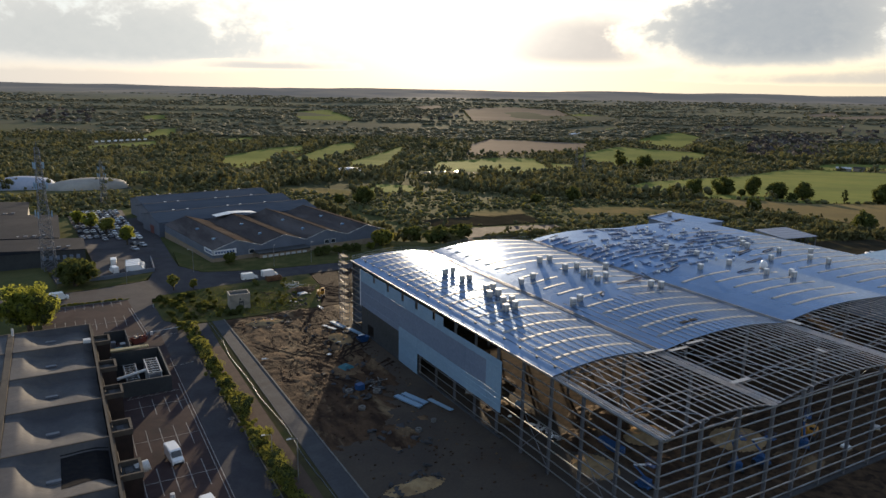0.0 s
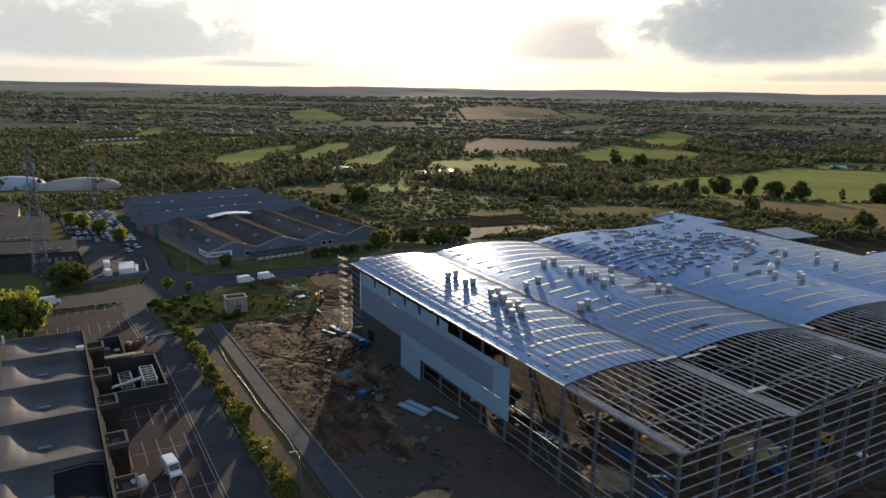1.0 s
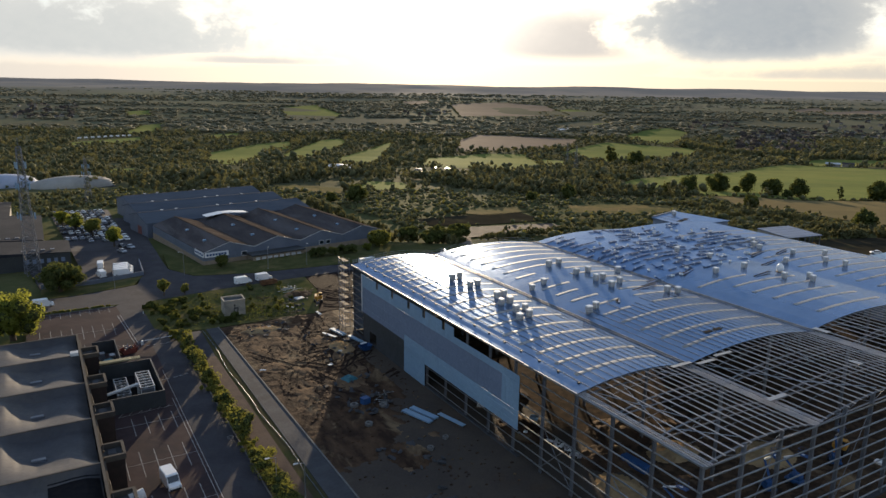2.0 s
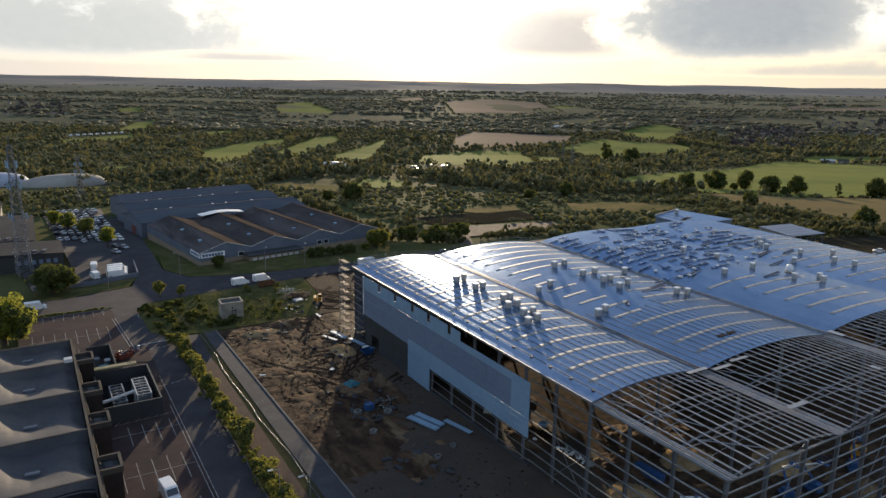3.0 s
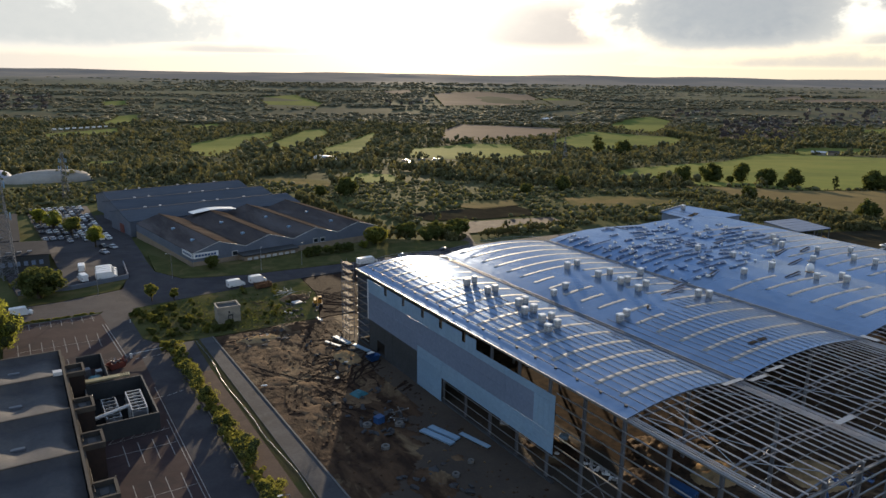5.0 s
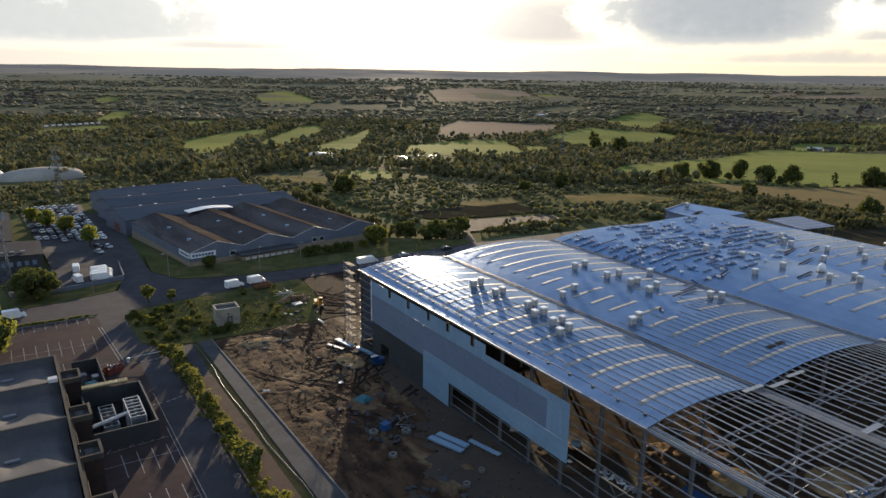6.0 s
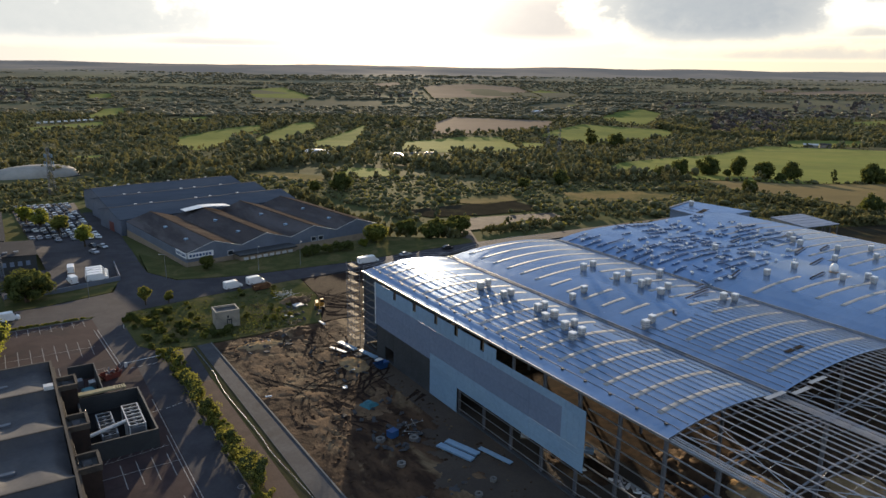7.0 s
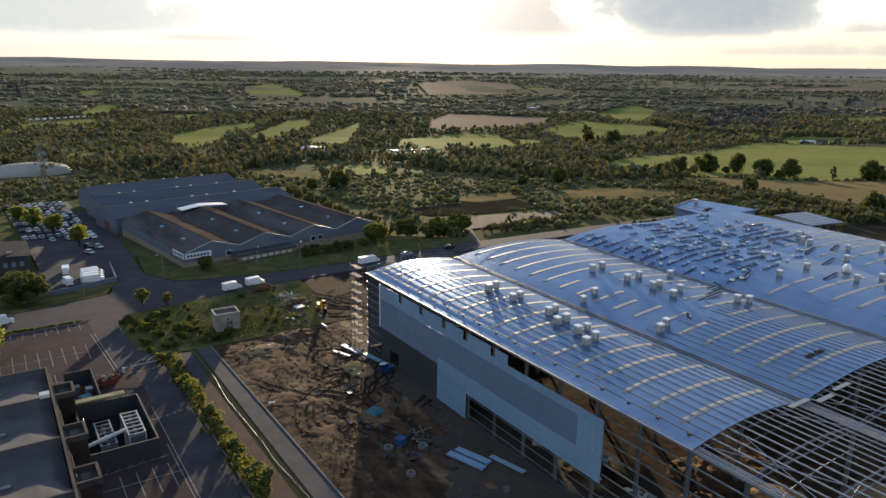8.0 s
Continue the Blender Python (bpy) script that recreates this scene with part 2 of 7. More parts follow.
KERB = material("kerb_stone", (0.17, 0.165, 0.155), (0.13, 0.125, 0.12), 0.8, 0.9, bump=0.01, spec=0.1)
WHITE_LINE = material("road_paint", (0.34, 0.33, 0.32), (0.18, 0.175, 0.17), 1.2, 0.8, fine=14, spec=0.05)
MUD = material("churned_earth", (0.09, 0.055, 0.034), (0.034, 0.022, 0.016), 0.34, 0.9, bump=0.12, bump_scale=2.4, c3=(0.2, 0.14, 0.083), fine=1.6, spec=0.03, stretch=(1.0, 0.5, 1.0))
HARDCORE = material("wet_hardcore", (0.08, 0.065, 0.052), (0.06, 0.05, 0.043), 0.06, 0.8, bump=0.08, bump_scale=2.0, c3=(0.085, 0.058, 0.038), fine=2, spec=0.03)
SPOIL = material("sandy_spoil", (0.34, 0.24, 0.13), (0.24, 0.16, 0.09), 0.4, 0.95, bump=0.2, bump_scale=2, spec=0.0)
GRASS = material("rough_grass", (0.062, 0.07, 0.028), (0.092, 0.088, 0.038), 0.25, 1.0, bump=0.25, bump_scale=1.6, c3=(0.135, 0.112, 0.052), fine=1.2, spec=0.0)
VERGE = material("bare_verge", (0.055, 0.05, 0.03), (0.07, 0.065, 0.032), 0.3, 1.0, bump=0.1, bump_scale=3, c3=(0.05, 0.06, 0.025), spec=0.0)
PASTURE = material("pasture", (0.13, 0.158, 0.036), (0.168, 0.182, 0.044), 0.012, 0.7, bump=0.2, bump_scale=0.4, c3=(0.105, 0.132, 0.032), fine=0.08, spec=0.0, sheen=0.02)
STUBBLE = material("stubble_field", (0.19, 0.15, 0.07), (0.155, 0.12, 0.058), 0.01, 1.0, bump=0.1, bump_scale=0.5, fine=0.1, spec=0.0, sheen=0.01)
PLOUGH = material("brown_field", (0.22, 0.165, 0.12), (0.18, 0.135, 0.098), 0.006, 0.7, fine=0.06, spec=0.0, sheen=0.02)
DRYGRASS = material("dry_grass", (0.19, 0.142, 0.062), (0.115, 0.104, 0.042), 0.05, 1.0, bump=0.2, bump_scale=1, fine=0.7, spec=0.0, sheen=0.01)
GRAVEL = material("gravel", (0.12, 0.10, 0.085), (0.09, 0.075, 0.065), 0.06, 0.95, bump=0.05, bump_scale=3, c3=(0.16, 0.12, 0.09), spec=0.03)
STEEL = material("galvanised_steel", (0.36, 0.37, 0.38), (0.29, 0.30, 0.31), 0.5, 0.45, metal=0.75, rand=0.12)
STEEL_PALE = material("new_galvanised_steel", (0.52, 0.50, 0.50), (0.42, 0.41, 0.42), 0.5, 0.5, metal=0.35, rand=0.16)
MAST_STEEL = material("weathered_galvanised_steel", (0.17, 0.18, 0.2), (0.13, 0.14, 0.155), 0.5, 0.9, rand=0.1)
STEEL_GREY = material("painted_grey_steel", (0.16, 0.165, 0.18), (0.13, 0.135, 0.15), 0.4, 0.5, metal=0.2, rand=0.1)
ROOF_METAL = material("mill_finish_roof", (0.198, 0.282, 0.415), (0.165, 0.245, 0.37), 0.10, 0.21, metal=0.58, c3=(0.25, 0.33, 0.46), fine=0.8, rand=0.05, bump=0.02, bump_scale=0.5, spec=0.5, edge=(0.34, 0.45, 0.62))
ROOFLIGHT = material("translucent_rooflight", (0.32, 0.31, 0.29), (0.25, 0.25, 0.245), 0.3, 0.55, fine=1.5)
BUNDLE = material("dark_blue_trim", (0.095, 0.16, 0.28), (0.065, 0.115, 0.21), 0.6, 0.5, rand=0.35)
SEAM = material("dark_seam", (0.16, 0.18, 0.21), (0.12, 0.13, 0.15), 1.0, 0.6, metal=0.4)
LINER = material("blue_liner_sheet", (0.20, 0.295, 0.45), (0.16, 0.245, 0.39), 0.15, 0.36, metal=0.75, c3=(0.25, 0.335, 0.48), edge=(0.52, 0.66, 0.86))
CLAD_LIGHT = material("pale_blue_cladding", (0.225, 0.345, 0.46), (0.20, 0.315, 0.43), 0.15, 0.45, metal=0.1, rand=0.05)
CLAD_MID = material("slate_blue_cladding", (0.165, 0.212, 0.295), (0.15, 0.195, 0.275), 0.15, 0.5, metal=0.1, rand=0.04)
CLAD_DARK = material("dark_grey_cladding", (0.045, 0.049, 0.052), (0.036, 0.04, 0.043), 0.2, 0.6)
ROOF_FELT = material("grey_roof_membrane", (0.076, 0.074, 0.078), (0.058, 0.058, 0.064), 0.2, 0.62, c3=(0.095, 0.088, 0.084), bump=0.02, bump_scale=3, fine=1.5, spec=0.12)
PARAPET = material("weathered_concrete", (0.095, 0.082, 0.068), (0.075, 0.065, 0.056), 0.4, 0.9, bump=0.02, c3=(0.055, 0.05, 0.046), spec=0.1)
BRICK = material("dark_brick", (0.05, 0.036, 0.031), (0.038, 0.03, 0.027), 0.6, 0.9, bump=0.02, bump_scale=12, rand=0.1, spec=0.05)
BRICK_BUFF = material("buff_brick", (0.30, 0.23, 0.16), (0.25, 0.19, 0.135), 0.6, 0.9, bump=0.02, bump_scale=12, rand=0.1)
FAC_ROOF = material("asbestos_cement_roof", (0.085, 0.074, 0.072), (0.062, 0.056, 0.057), 0.15, 0.75, c3=(0.11, 0.10, 0.10), stretch=(1, 0.25, 1), spec=0.0)
DARK_ROOF = material("dark_felt_roof", (0.03, 0.034, 0.042), (0.024, 0.028, 0.035), 0.15, 0.9, c3=(0.04, 0.042, 0.048), spec=0.03)
# warmer copy of the cement roof, low sun put into the colour
FAC_ROOF_SUN_TONE = material("sun_toned_cement", (0.085, 0.066, 0.054), (0.06, 0.05, 0.043), 0.4, 0.95, c3=(0.10, 0.085, 0.072), stretch=(0.3, 1.6, 1), spec=0.0)
FAC_ROOF_BLUE = material("blue_grey_sheet_roof", (0.085, 0.098, 0.118), (0.068, 0.08, 0.10), 0.1, 0.7, c3=(0.105, 0.11, 0.125), stretch=(0.25, 1, 1), spec=0.03)
FAC_WALL = material("blue_grey_wall_sheet", (0.13, 0.15, 0.19), (0.105, 0.125, 0.16), 0.2, 0.6, rand=0.05)
WHITE = material("white_paint", (0.80, 0.80, 0.79), (0.74, 0.74, 0.73), 0.5, 0.35)
CREAM = material("cream_paint", (0.34, 0.30, 0.18), (0.27, 0.24, 0.145), 0.8, 0.7, spec=0.1)
RENDER_WALL = material("pale_render", (0.36, 0.32, 0.26), (0.30, 0.265, 0.215), 0.6, 0.9, c3=(0.21, 0.19, 0.16), bump=0.01)
BLUE = material("bright_blue_paint", (0.02, 0.075, 0.2), (0.016, 0.06, 0.16), 0.8, 0.5)
TEAL = material("teal_sheeting", (0.03, 0.15, 0.18), (0.025, 0.11, 0.14), 0.8, 0.6)
RED = material("red_paint", (0.20, 0.045, 0.03), (0.13, 0.035, 0.026), 0.8, 0.6)
ORANGE = material("orange_paint", (0.50, 0.24, 0.04), (0.42, 0.2, 0.03), 0.8, 0.45)
BLACK = material("black_rubber", (0.02, 0.02, 0.021), (0.03, 0.03, 0.03), 2.0, 0.7)
DARK = material("dark_void", (0.014, 0.014, 0.016), (0.02, 0.019, 0.019), 1.0, 0.9, spec=0.02)
PLASTIC_WHITE = material("white_plastic", (0.58, 0.575, 0.56), (0.48, 0.475, 0.465), 2.0, 0.5)
TIMBER = material("weathered_timber", (0.26, 0.19, 0.12), (0.2, 0.145, 0.09), 0.8, 0.8)
BARK = material("bark", (0.09, 0.065, 0.045), (0.06, 0.045, 0.03), 3.0, 0.95, bump=0.03)
WINDOW = glass_material("window_glass", (0.02, 0.025, 0.03))
CAR_DARK = material("dark_car_paint", (0.03, 0.032, 0.036), (0.04, 0.04, 0.045), 1.0, 0.25, rand=0.3)
CAR_SILVER = material("silver_car_paint", (0.30, 0.31, 0.33), (0.27, 0.28, 0.30), 1.0, 0.32, metal=0.4, rand=0.4)
LEAF = leaf_material("leaf_green", (0.055, 0.07, 0.024), (0.085, 0.097, 0.034), (0.14, 0.15, 0.04), 0.32)
LEAF_BRIGHT = leaf_material("leaf_bright", (0.095, 0.115, 0.026), (0.13, 0.148, 0.036), (0.32, 0.33, 0.06), 0.48)
LEAF_HEDGE = leaf_material("leaf_hedge", (0.092, 0.105, 0.03), (0.13, 0.138, 0.038), (0.28, 0.265, 0.055), 0.38)
# far leaves greyed and lightened, haze put into their colour
LEAF_HAZE = leaf_material("leaf_haze", (0.115, 0.107, 0.062), (0.13, 0.119, 0.069), (0.2, 0.17, 0.09), 0.3, 0.12)
LEAF_SCRUB = leaf_material("leaf_scrub", (0.095, 0.1, 0.034), (0.14, 0.13, 0.047), (0.2, 0.19, 0.05), 0.34, 0.02)
# valley woods lightened towards grey as well, in place of haze
LEAF_WOOD = leaf_material("leaf_wood", (0.092, 0.094, 0.042), (0.118, 0.115, 0.05), (0.17, 0.155, 0.06), 0.28, 0.07)
CORE_WOOD = material("leaf_shade_wood", (0.084, 0.086, 0.04), (0.106, 0.105, 0.05), 0.05, 1.0, spec=0.0, fine=0.6, sheen=0.05)
# darker leaf copy, the shade inside a crown put into the colour
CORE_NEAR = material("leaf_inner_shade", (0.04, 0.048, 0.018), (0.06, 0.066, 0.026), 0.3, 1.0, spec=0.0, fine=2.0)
# lumps inside far crowns, in the same hazy tone
CORE = material("leaf_haze_core", (0.112, 0.104, 0.06), (0.128, 0.118, 0.068), 0.05, 1.0, spec=0.0, fine=0.6, sheen=0.12)


# ---- building helpers ----
def thing(name, label, category, at=(0, 0, 0), turn=0.0, group="", kind=""):
    ob = new(name)
    ob.empty_display_size = 0.3
    ob.location, ob.rotation_euler = at, (0, 0, radians(turn))
    return tagged(ob, label, category, group, kind)


def mesh_of(bm, name, mat):
    me = bpy.data.meshes.new(name)
    bm.normal_update()
    bm.to_mesh(me)
    bm.free()
    for m in mat if isinstance(mat, (list, tuple)) else (mat,):
        me.materials.append(m)
    return me


def part(name, bm, mat, parent=None, label="", smooth=False):
    """A bmesh as one mesh object, under a thing or a part."""
    me = bm if isinstance(bm, bpy.types.Mesh) else mesh_of(bm, name, mat)
    if smooth:
        me.polygons.foreach_set("use_smooth", [True] * len(me.polygons))
    ob = new(name, me)
    ob.parent = parent
    return tagged(ob, label)


def piece(name, me, parent, m=None):
    """One more object on a shared mesh."""
    ob = new(name, me)
    ob.parent = parent
    if m is not None:
        ob.matrix_basis = m
    return ob


def box(x0, x1, y0, y1, z0, z1, bm=None, bevel=0.0):
    bm = bm or bmesh.new()
    r = bmesh.ops.create_cube(bm, size=1.0, matrix=Matrix.Translation(((x0 + x1) / 2, (y0 + y1) / 2, (z0 + z1) / 2)) @ Matrix.Diagonal((x1 - x0, y1 - y0, z1 - z0, 1)))
    if bevel:
        edges = {e for v in r["verts"] for e in v.link_edges}
        bmesh.ops.bevel(bm, geom=list(edges), offset=bevel, segments=1, affect="EDGES")
    return bm


def rod(a, b, r=0.05, sides=6, bm=None, r2=None):
    bm = bm or bmesh.new()
    a, b = Vector(a), Vector(b)
    m = Matrix.Translation((a + b) / 2) @ (b - a).to_track_quat("Z", "Y").to_matrix().to_4x4()
    bmesh.ops.create_cone(bm, cap_ends=True, segments=sides, radius1=r, radius2=r if r2 is None else r2, depth=(b - a).length, matrix=m)
    return bm


def prism(profile, y0, y1, bm=None):
    """A profile of (x, z) run from y0 to y1."""
    bm = bm or bmesh.new()
    a = [bm.verts.new((x, y0, z)) for x, z in profile]
    b = [bm.verts.new((x, y1, z)) for x, z in profile]
    n = len(profile)
    for i in range(n):
        bm.faces.new((a[i], a[(i + 1) % n], b[(i + 1) % n], b[i]))
    bm.faces.new(a[::-1])
    bm.faces.new(b)
    bmesh.ops.recalc_face_normals(bm, faces=bm.faces)
    return bm


def slab(points, z0, z1, bm=None):
    """A flat plate with an outline of (x, y)."""
    bm = bm or bmesh.new()
    a = [bm.verts.new((x, y, z0)) for x, y in points]
    b = [bm.verts.new((x, y, z1)) for x, y in points]
    n = len(points)
    for i in range(n):
        bm.faces.new((a[i], a[(i + 1) % n], b[(i + 1) % n], b[i]))
    bm.faces.new(a[::-1])
    bm.faces.new(b)
    bmesh.ops.recalc_face_normals(bm, faces=bm.faces)
    return bm


def mesh_arrays(name, verts, faces, mat):
    """A mesh from arrays of corners and of faces with equally many corners."""
    me = bpy.data.meshes.new(name)
    verts, faces = np.asarray(verts, np.float32), np.asarray(faces, np.int32)
    n, k = faces.shape
    me.vertices.add(len(verts))
    me.vertices.foreach_set("co", verts.ravel())
    me.loops.add(n * k)
    me.loops.foreach_set("vertex_index", faces.ravel())
    me.polygons.add(n)
    me.polygons.foreach_set("loop_start", np.arange(0, n * k, k, dtype=np.int32))
    me.polygons.foreach_set("loop_total", np.full(n, k, np.int32))
    me.update(calc_edges=True)
    for m in mat if isinstance(mat, (list, tuple)) else (mat,):
        me.materials.append(m)
    return me


def structure(name, me_or_bm, mat=None, label="", category=""):
    ob = new(name, me_or_bm if isinstance(me_or_bm, bpy.types.Mesh) else mesh_of(me_or_bm, name, mat))
    return tagged(ob, label, category, kind="structure")


# ---- lie of the land ----
LAND_D = (-2500, 185, 235, 330, 540, 1000, 1600, 2500, 3500, 4400, 6000)
LAND_Z = (0, 0, -2.5, -6, -20, -45, -48, -20, 22, 60, 62)


def ground_z(x, y):
    return np.interp(0.48 * np.asarray(x) + 0.877 * np.asarray(y), LAND_D, LAND_Z)


def build_land():
    ds = np.concatenate([np.arange(-300, 160, 40), np.array(sorted(set(range(160, 700, 15)) | {185, 235, 330, 540})), np.arange(710, 2000, 30), np.arange(2030, 4700, 90)])
    ls = np.concatenate([-np.geomspace(4300, 20, 40), np.geomspace(20, 4300, 40)])
    D, L = np.meshgrid(ds, ls, indexing="ij")
    X, Y = 0.48 * D + 0.877 * L, 0.877 * D - 0.48 * L
    Z = np.interp(D, LAND_D, LAND_Z) - np.interp(D, (185, 235), (0.9, 0.25))
    amp = np.clip((D - 1500) / 2500, 0, 1)
    for i in range(D.shape[0]):
        if amp[i, 0] > 0:
            for j in range(D.shape[1]):
                Z[i, j] += amp[i, j] * (14 * noise.noise(Vector((X[i, j] / 700, Y[i, j] / 700, 0))) + 5 * noise.noise(Vector((X[i, j] / 190, Y[i, j] / 190, 3))))
    nj = len(ls)
    idx = np.arange(D.size).reshape(D.shape)
    F = np.stack([idx[:-1, :-1], idx[:-1, 1:], idx[1:, 1:], idx[1:, :-1]], -1).reshape(-1, 4)[:, ::-1]
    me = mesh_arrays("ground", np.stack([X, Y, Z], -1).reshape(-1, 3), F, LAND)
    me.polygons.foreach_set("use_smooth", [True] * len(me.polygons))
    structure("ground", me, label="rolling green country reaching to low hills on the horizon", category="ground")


build_land()


def drape(name, pts, mat, lift, label, category="field"):
    """A patch of ground laid over the slope."""
    bm = bmesh.new()
    f = bm.faces.new([bm.verts.new((x, y, 0)) for x, y in pts])
    for d in LAND_D:
        bmesh.ops.bisect_plane(bm, geom=bm.verts[:] + bm.edges[:] + bm.faces[:], plane_co=(0.48 * d, 0.877 * d, 0), plane_no=(0.48, 0.877, 0))
    for v in bm.verts:
        v.co.z = float(ground_z(v.co.x, v.co.y)) + lift
    bmesh.ops.recalc_face_normals(bm, faces=bm.faces)
    if sum(f.normal.z for f in bm.faces) < 0:
        bmesh.ops.reverse_faces(bm, faces=bm.faces)
    return structure(name, bm, mat, label, category)


FIELDS = [
    ([(109, 838), (168, 1081), (286, 1224), (361, 1266), (311, 1111), (253, 1077), (228, 977), (134, 779)], PASTURE, "sunlit green pasture beyond the woods"),
    ([(212, 915), (309, 1089), (433, 1285), (481, 1301), (441, 1176), (345, 1029), (299, 956), (228, 795)], PASTURE, "green meadow sloping to a belt of trees"),
    ([(247, 775), (335, 944), (435, 1061), (560, 1221), (410, 939), (293, 734)], PASTURE, "green meadow behind a blue shed"),
    ([(341, 702), (442, 873), (515, 895), (578, 909), (630, 877), (548, 738), (459, 611), (407, 598), (362, 648)], PASTURE, "bright green meadow behind a row of trees"),
    ([(600, 804), (601, 735), (515, 638), (475, 629)], PASTURE, "small green field corner beside a copse"),
]
FIELDS += [
    ([(696, 860), (781, 933), (962, 1036), (984, 919), (1025, 847), (903, 761), (823, 722), (681, 693), (628, 695), (681, 804)], PASTURE, "bright green pasture with a lone tree"),
    ([(1105, 1145), (1301, 1270), (1431, 1303), (1381, 1187), (1186, 1039), (1042, 942), (1057, 1034)], PASTURE, "green pasture crossed by hedges"),
    ([(1173, 1496), (1321, 1560), (1427, 1543), (1350, 1448), (1228, 1383), (1144, 1400)], PASTURE, "far green field beside a long white shed"),
    ([(1438, 1887), (1678, 2009), (1683, 1830), (1604, 1718), (1407, 1688)], PASTURE, "far green fields below the hills"),
    ([(690, 2405), (852, 2473), (775, 2013), (687, 1862), (580, 1967)], PASTURE, "distant pale green pasture"),
    ([(108, 1638), (168, 1837), (222, 1866), (182, 1633), (138, 1568), (100, 1526)], PASTURE, "far small lime green field"),
]
FIELDS += [
    ([(-57, 1357), (-9, 1366), (119, 1467), (102, 1322), (-8, 1299)], PASTURE, "pale green strip beside a row of trailers"),
    ([(254, 1490), (332, 1541), (292, 1388), (235, 1377)], PASTURE, "narrow green field between hedges"),
    ([(-20, 688), (-5, 749), (49, 747), (34, 683), (1, 656)], PASTURE, "bright green playing field behind a domed hall"),
    ([(142, 442), (183, 511), (205, 487), (180, 414), (142, 420)], PASTURE, "small mown green clearing"),
    ([(362, 398), (449, 447), (545, 466), (637, 478), (780, 540), (867, 565), (908, 440), (915, 357), (500, 184), (453, 211), (395, 237), (385, 266), (349, 301), (337, 323), (338, 363)], PASTURE, "wide green pasture with hedgerow trees"),
    ([(965, 612), (1049, 625), (1141, 565), (1001, 487), (857, 524)], PASTURE, "green paddock behind a farm"),
]
FIELDS += [
    ([(1598, 829), (1782, 818), (1610, 737), (1476, 756)], PASTURE, "pale meadow among dark woods"),
    ([(346, 298), (381, 262), (391, 235), (447, 208), (473, 180), (320, 114), (297, 135), (312, 160), (318, 186), (320, 212), (318, 239)], STUBBLE, "golden stubble field beside a hedge"),
    ([(547, 967), (696, 1186), (829, 1327), (935, 1188), (963, 1122), (853, 1016), (746, 972), (649, 960)], PLOUGH, "brown harvested field"),
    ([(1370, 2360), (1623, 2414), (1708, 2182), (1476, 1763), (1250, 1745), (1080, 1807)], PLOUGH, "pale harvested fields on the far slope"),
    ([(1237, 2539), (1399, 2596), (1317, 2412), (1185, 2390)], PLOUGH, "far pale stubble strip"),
    ([(2523, 1678), (2812, 1737), (2617, 1586), (2411, 1575)], PLOUGH, "far tan field on the rise"),
    ([(2193, 1796), (2371, 1793), (2244, 1692), (2118, 1711)], PLOUGH, "far tan strip above the village"),
]
FIELDS += [
    ([(2530, 1560), (3066, 1550), (3395, 1501), (3045, 1342), (2730, 1376), (2440, 1481)], PLOUGH, "far pale field below the ridge"),
    ([(187, 2342), (264, 2368), (237, 2180), (174, 2158)], PASTURE, "far pale green field among copses"),
    ([(212, 275), (250, 267), (273, 242), (248, 224), (220, 228), (192, 247)], DRYGRASS, "dry golden grass on waste land"),
    ([(94, 499), (117, 483), (131, 446), (115, 396), (99, 420), (84, 450)], DRYGRASS, "strip of dry grass beside scrub"),
    ([(128, 277), (155, 284), (174, 282), (173, 263), (142, 259)], DRYGRASS, "dry grass above the gravel yard"),
]
FARMED = len(FIELDS)
FIELDS += [
    ([(104, 231), (156, 222), (152, 203), (109, 204), (94, 205)], GRAVEL, "bare gravel yard behind the new building"),
    ([(91, 262), (125, 264), (164, 262), (160, 231), (123, 233), (98, 240)], EARTH_BANK, "dark earth bank behind the gravel yard"),
]
for pts, mat, label in FIELDS:
    drape("field", pts, mat, 0.1, label)


# ---- roads, car park, verges ----
def flat(name, pts, mat, z, label, category, depth=1.2):
    return structure(name, slab(pts, z - depth, z), mat, label, category)


flat("pavement", [(-68, 10), (-48.8, 10), (-48.8, 128), (-51.5, 128), (-53.4, 163), (-76, 163), (-76, 122), (-68, 121)], PAVERS, 0.0, "reddish block-paved car park with marked bays", "car park")
flat("road", [(-48.8, 10), (-42.3, 10), (-42.3, 131), (-44, 134), (-46.4, 138), (-47, 156), (-45, 163.8), (-53, 165), (-53.4, 163), (-51.5, 128), (-48.8, 128)], TARMAC_OLD, -0.02, "worn grey tarmac access road", "road")
flat("road", [(-140, 162), (-72, 164.5), (-53, 165), (-45, 163.8), (-25, 167), (0, 169), (25, 170.5), (80, 172), (200, 165), (200, 173), (80, 180.5), (27, 179), (-8, 181.5), (-27, 187), (-33, 200), (-33, 215), (-40, 215), (-41, 200), (-45, 184), (-62, 180), (-72, 179.5), (-140, 178)], TARMAC_OLD, -0.03, "worn tarmac estate road with a side turning", "road")
drape("road", [(-33, 215), (-32, 244), (-28, 330), (-38, 330), (-40, 231), (-40, 215)], TARMAC_OLD, 0.05, "side road running between the halls", "road")
drape("road", [(75, 177), (80, 176), (107, 226), (101, 227)], GRAVEL, 0.2, "pale gravel track to the yard", "track")
flat("road", [(-42.2, 111), (-34.4, 111), (-34.4, 131), (-42.2, 131)], TARMAC_OLD, -0.05, "tarmac apron at the end of the path", "road")
flat("pavement", [(-39.4, 10), (-36.4, 10), (-36.6, 111), (-40.6, 111)], PATH_PAVE, -0.01, "buff paved footpath beside a hedge", "path")
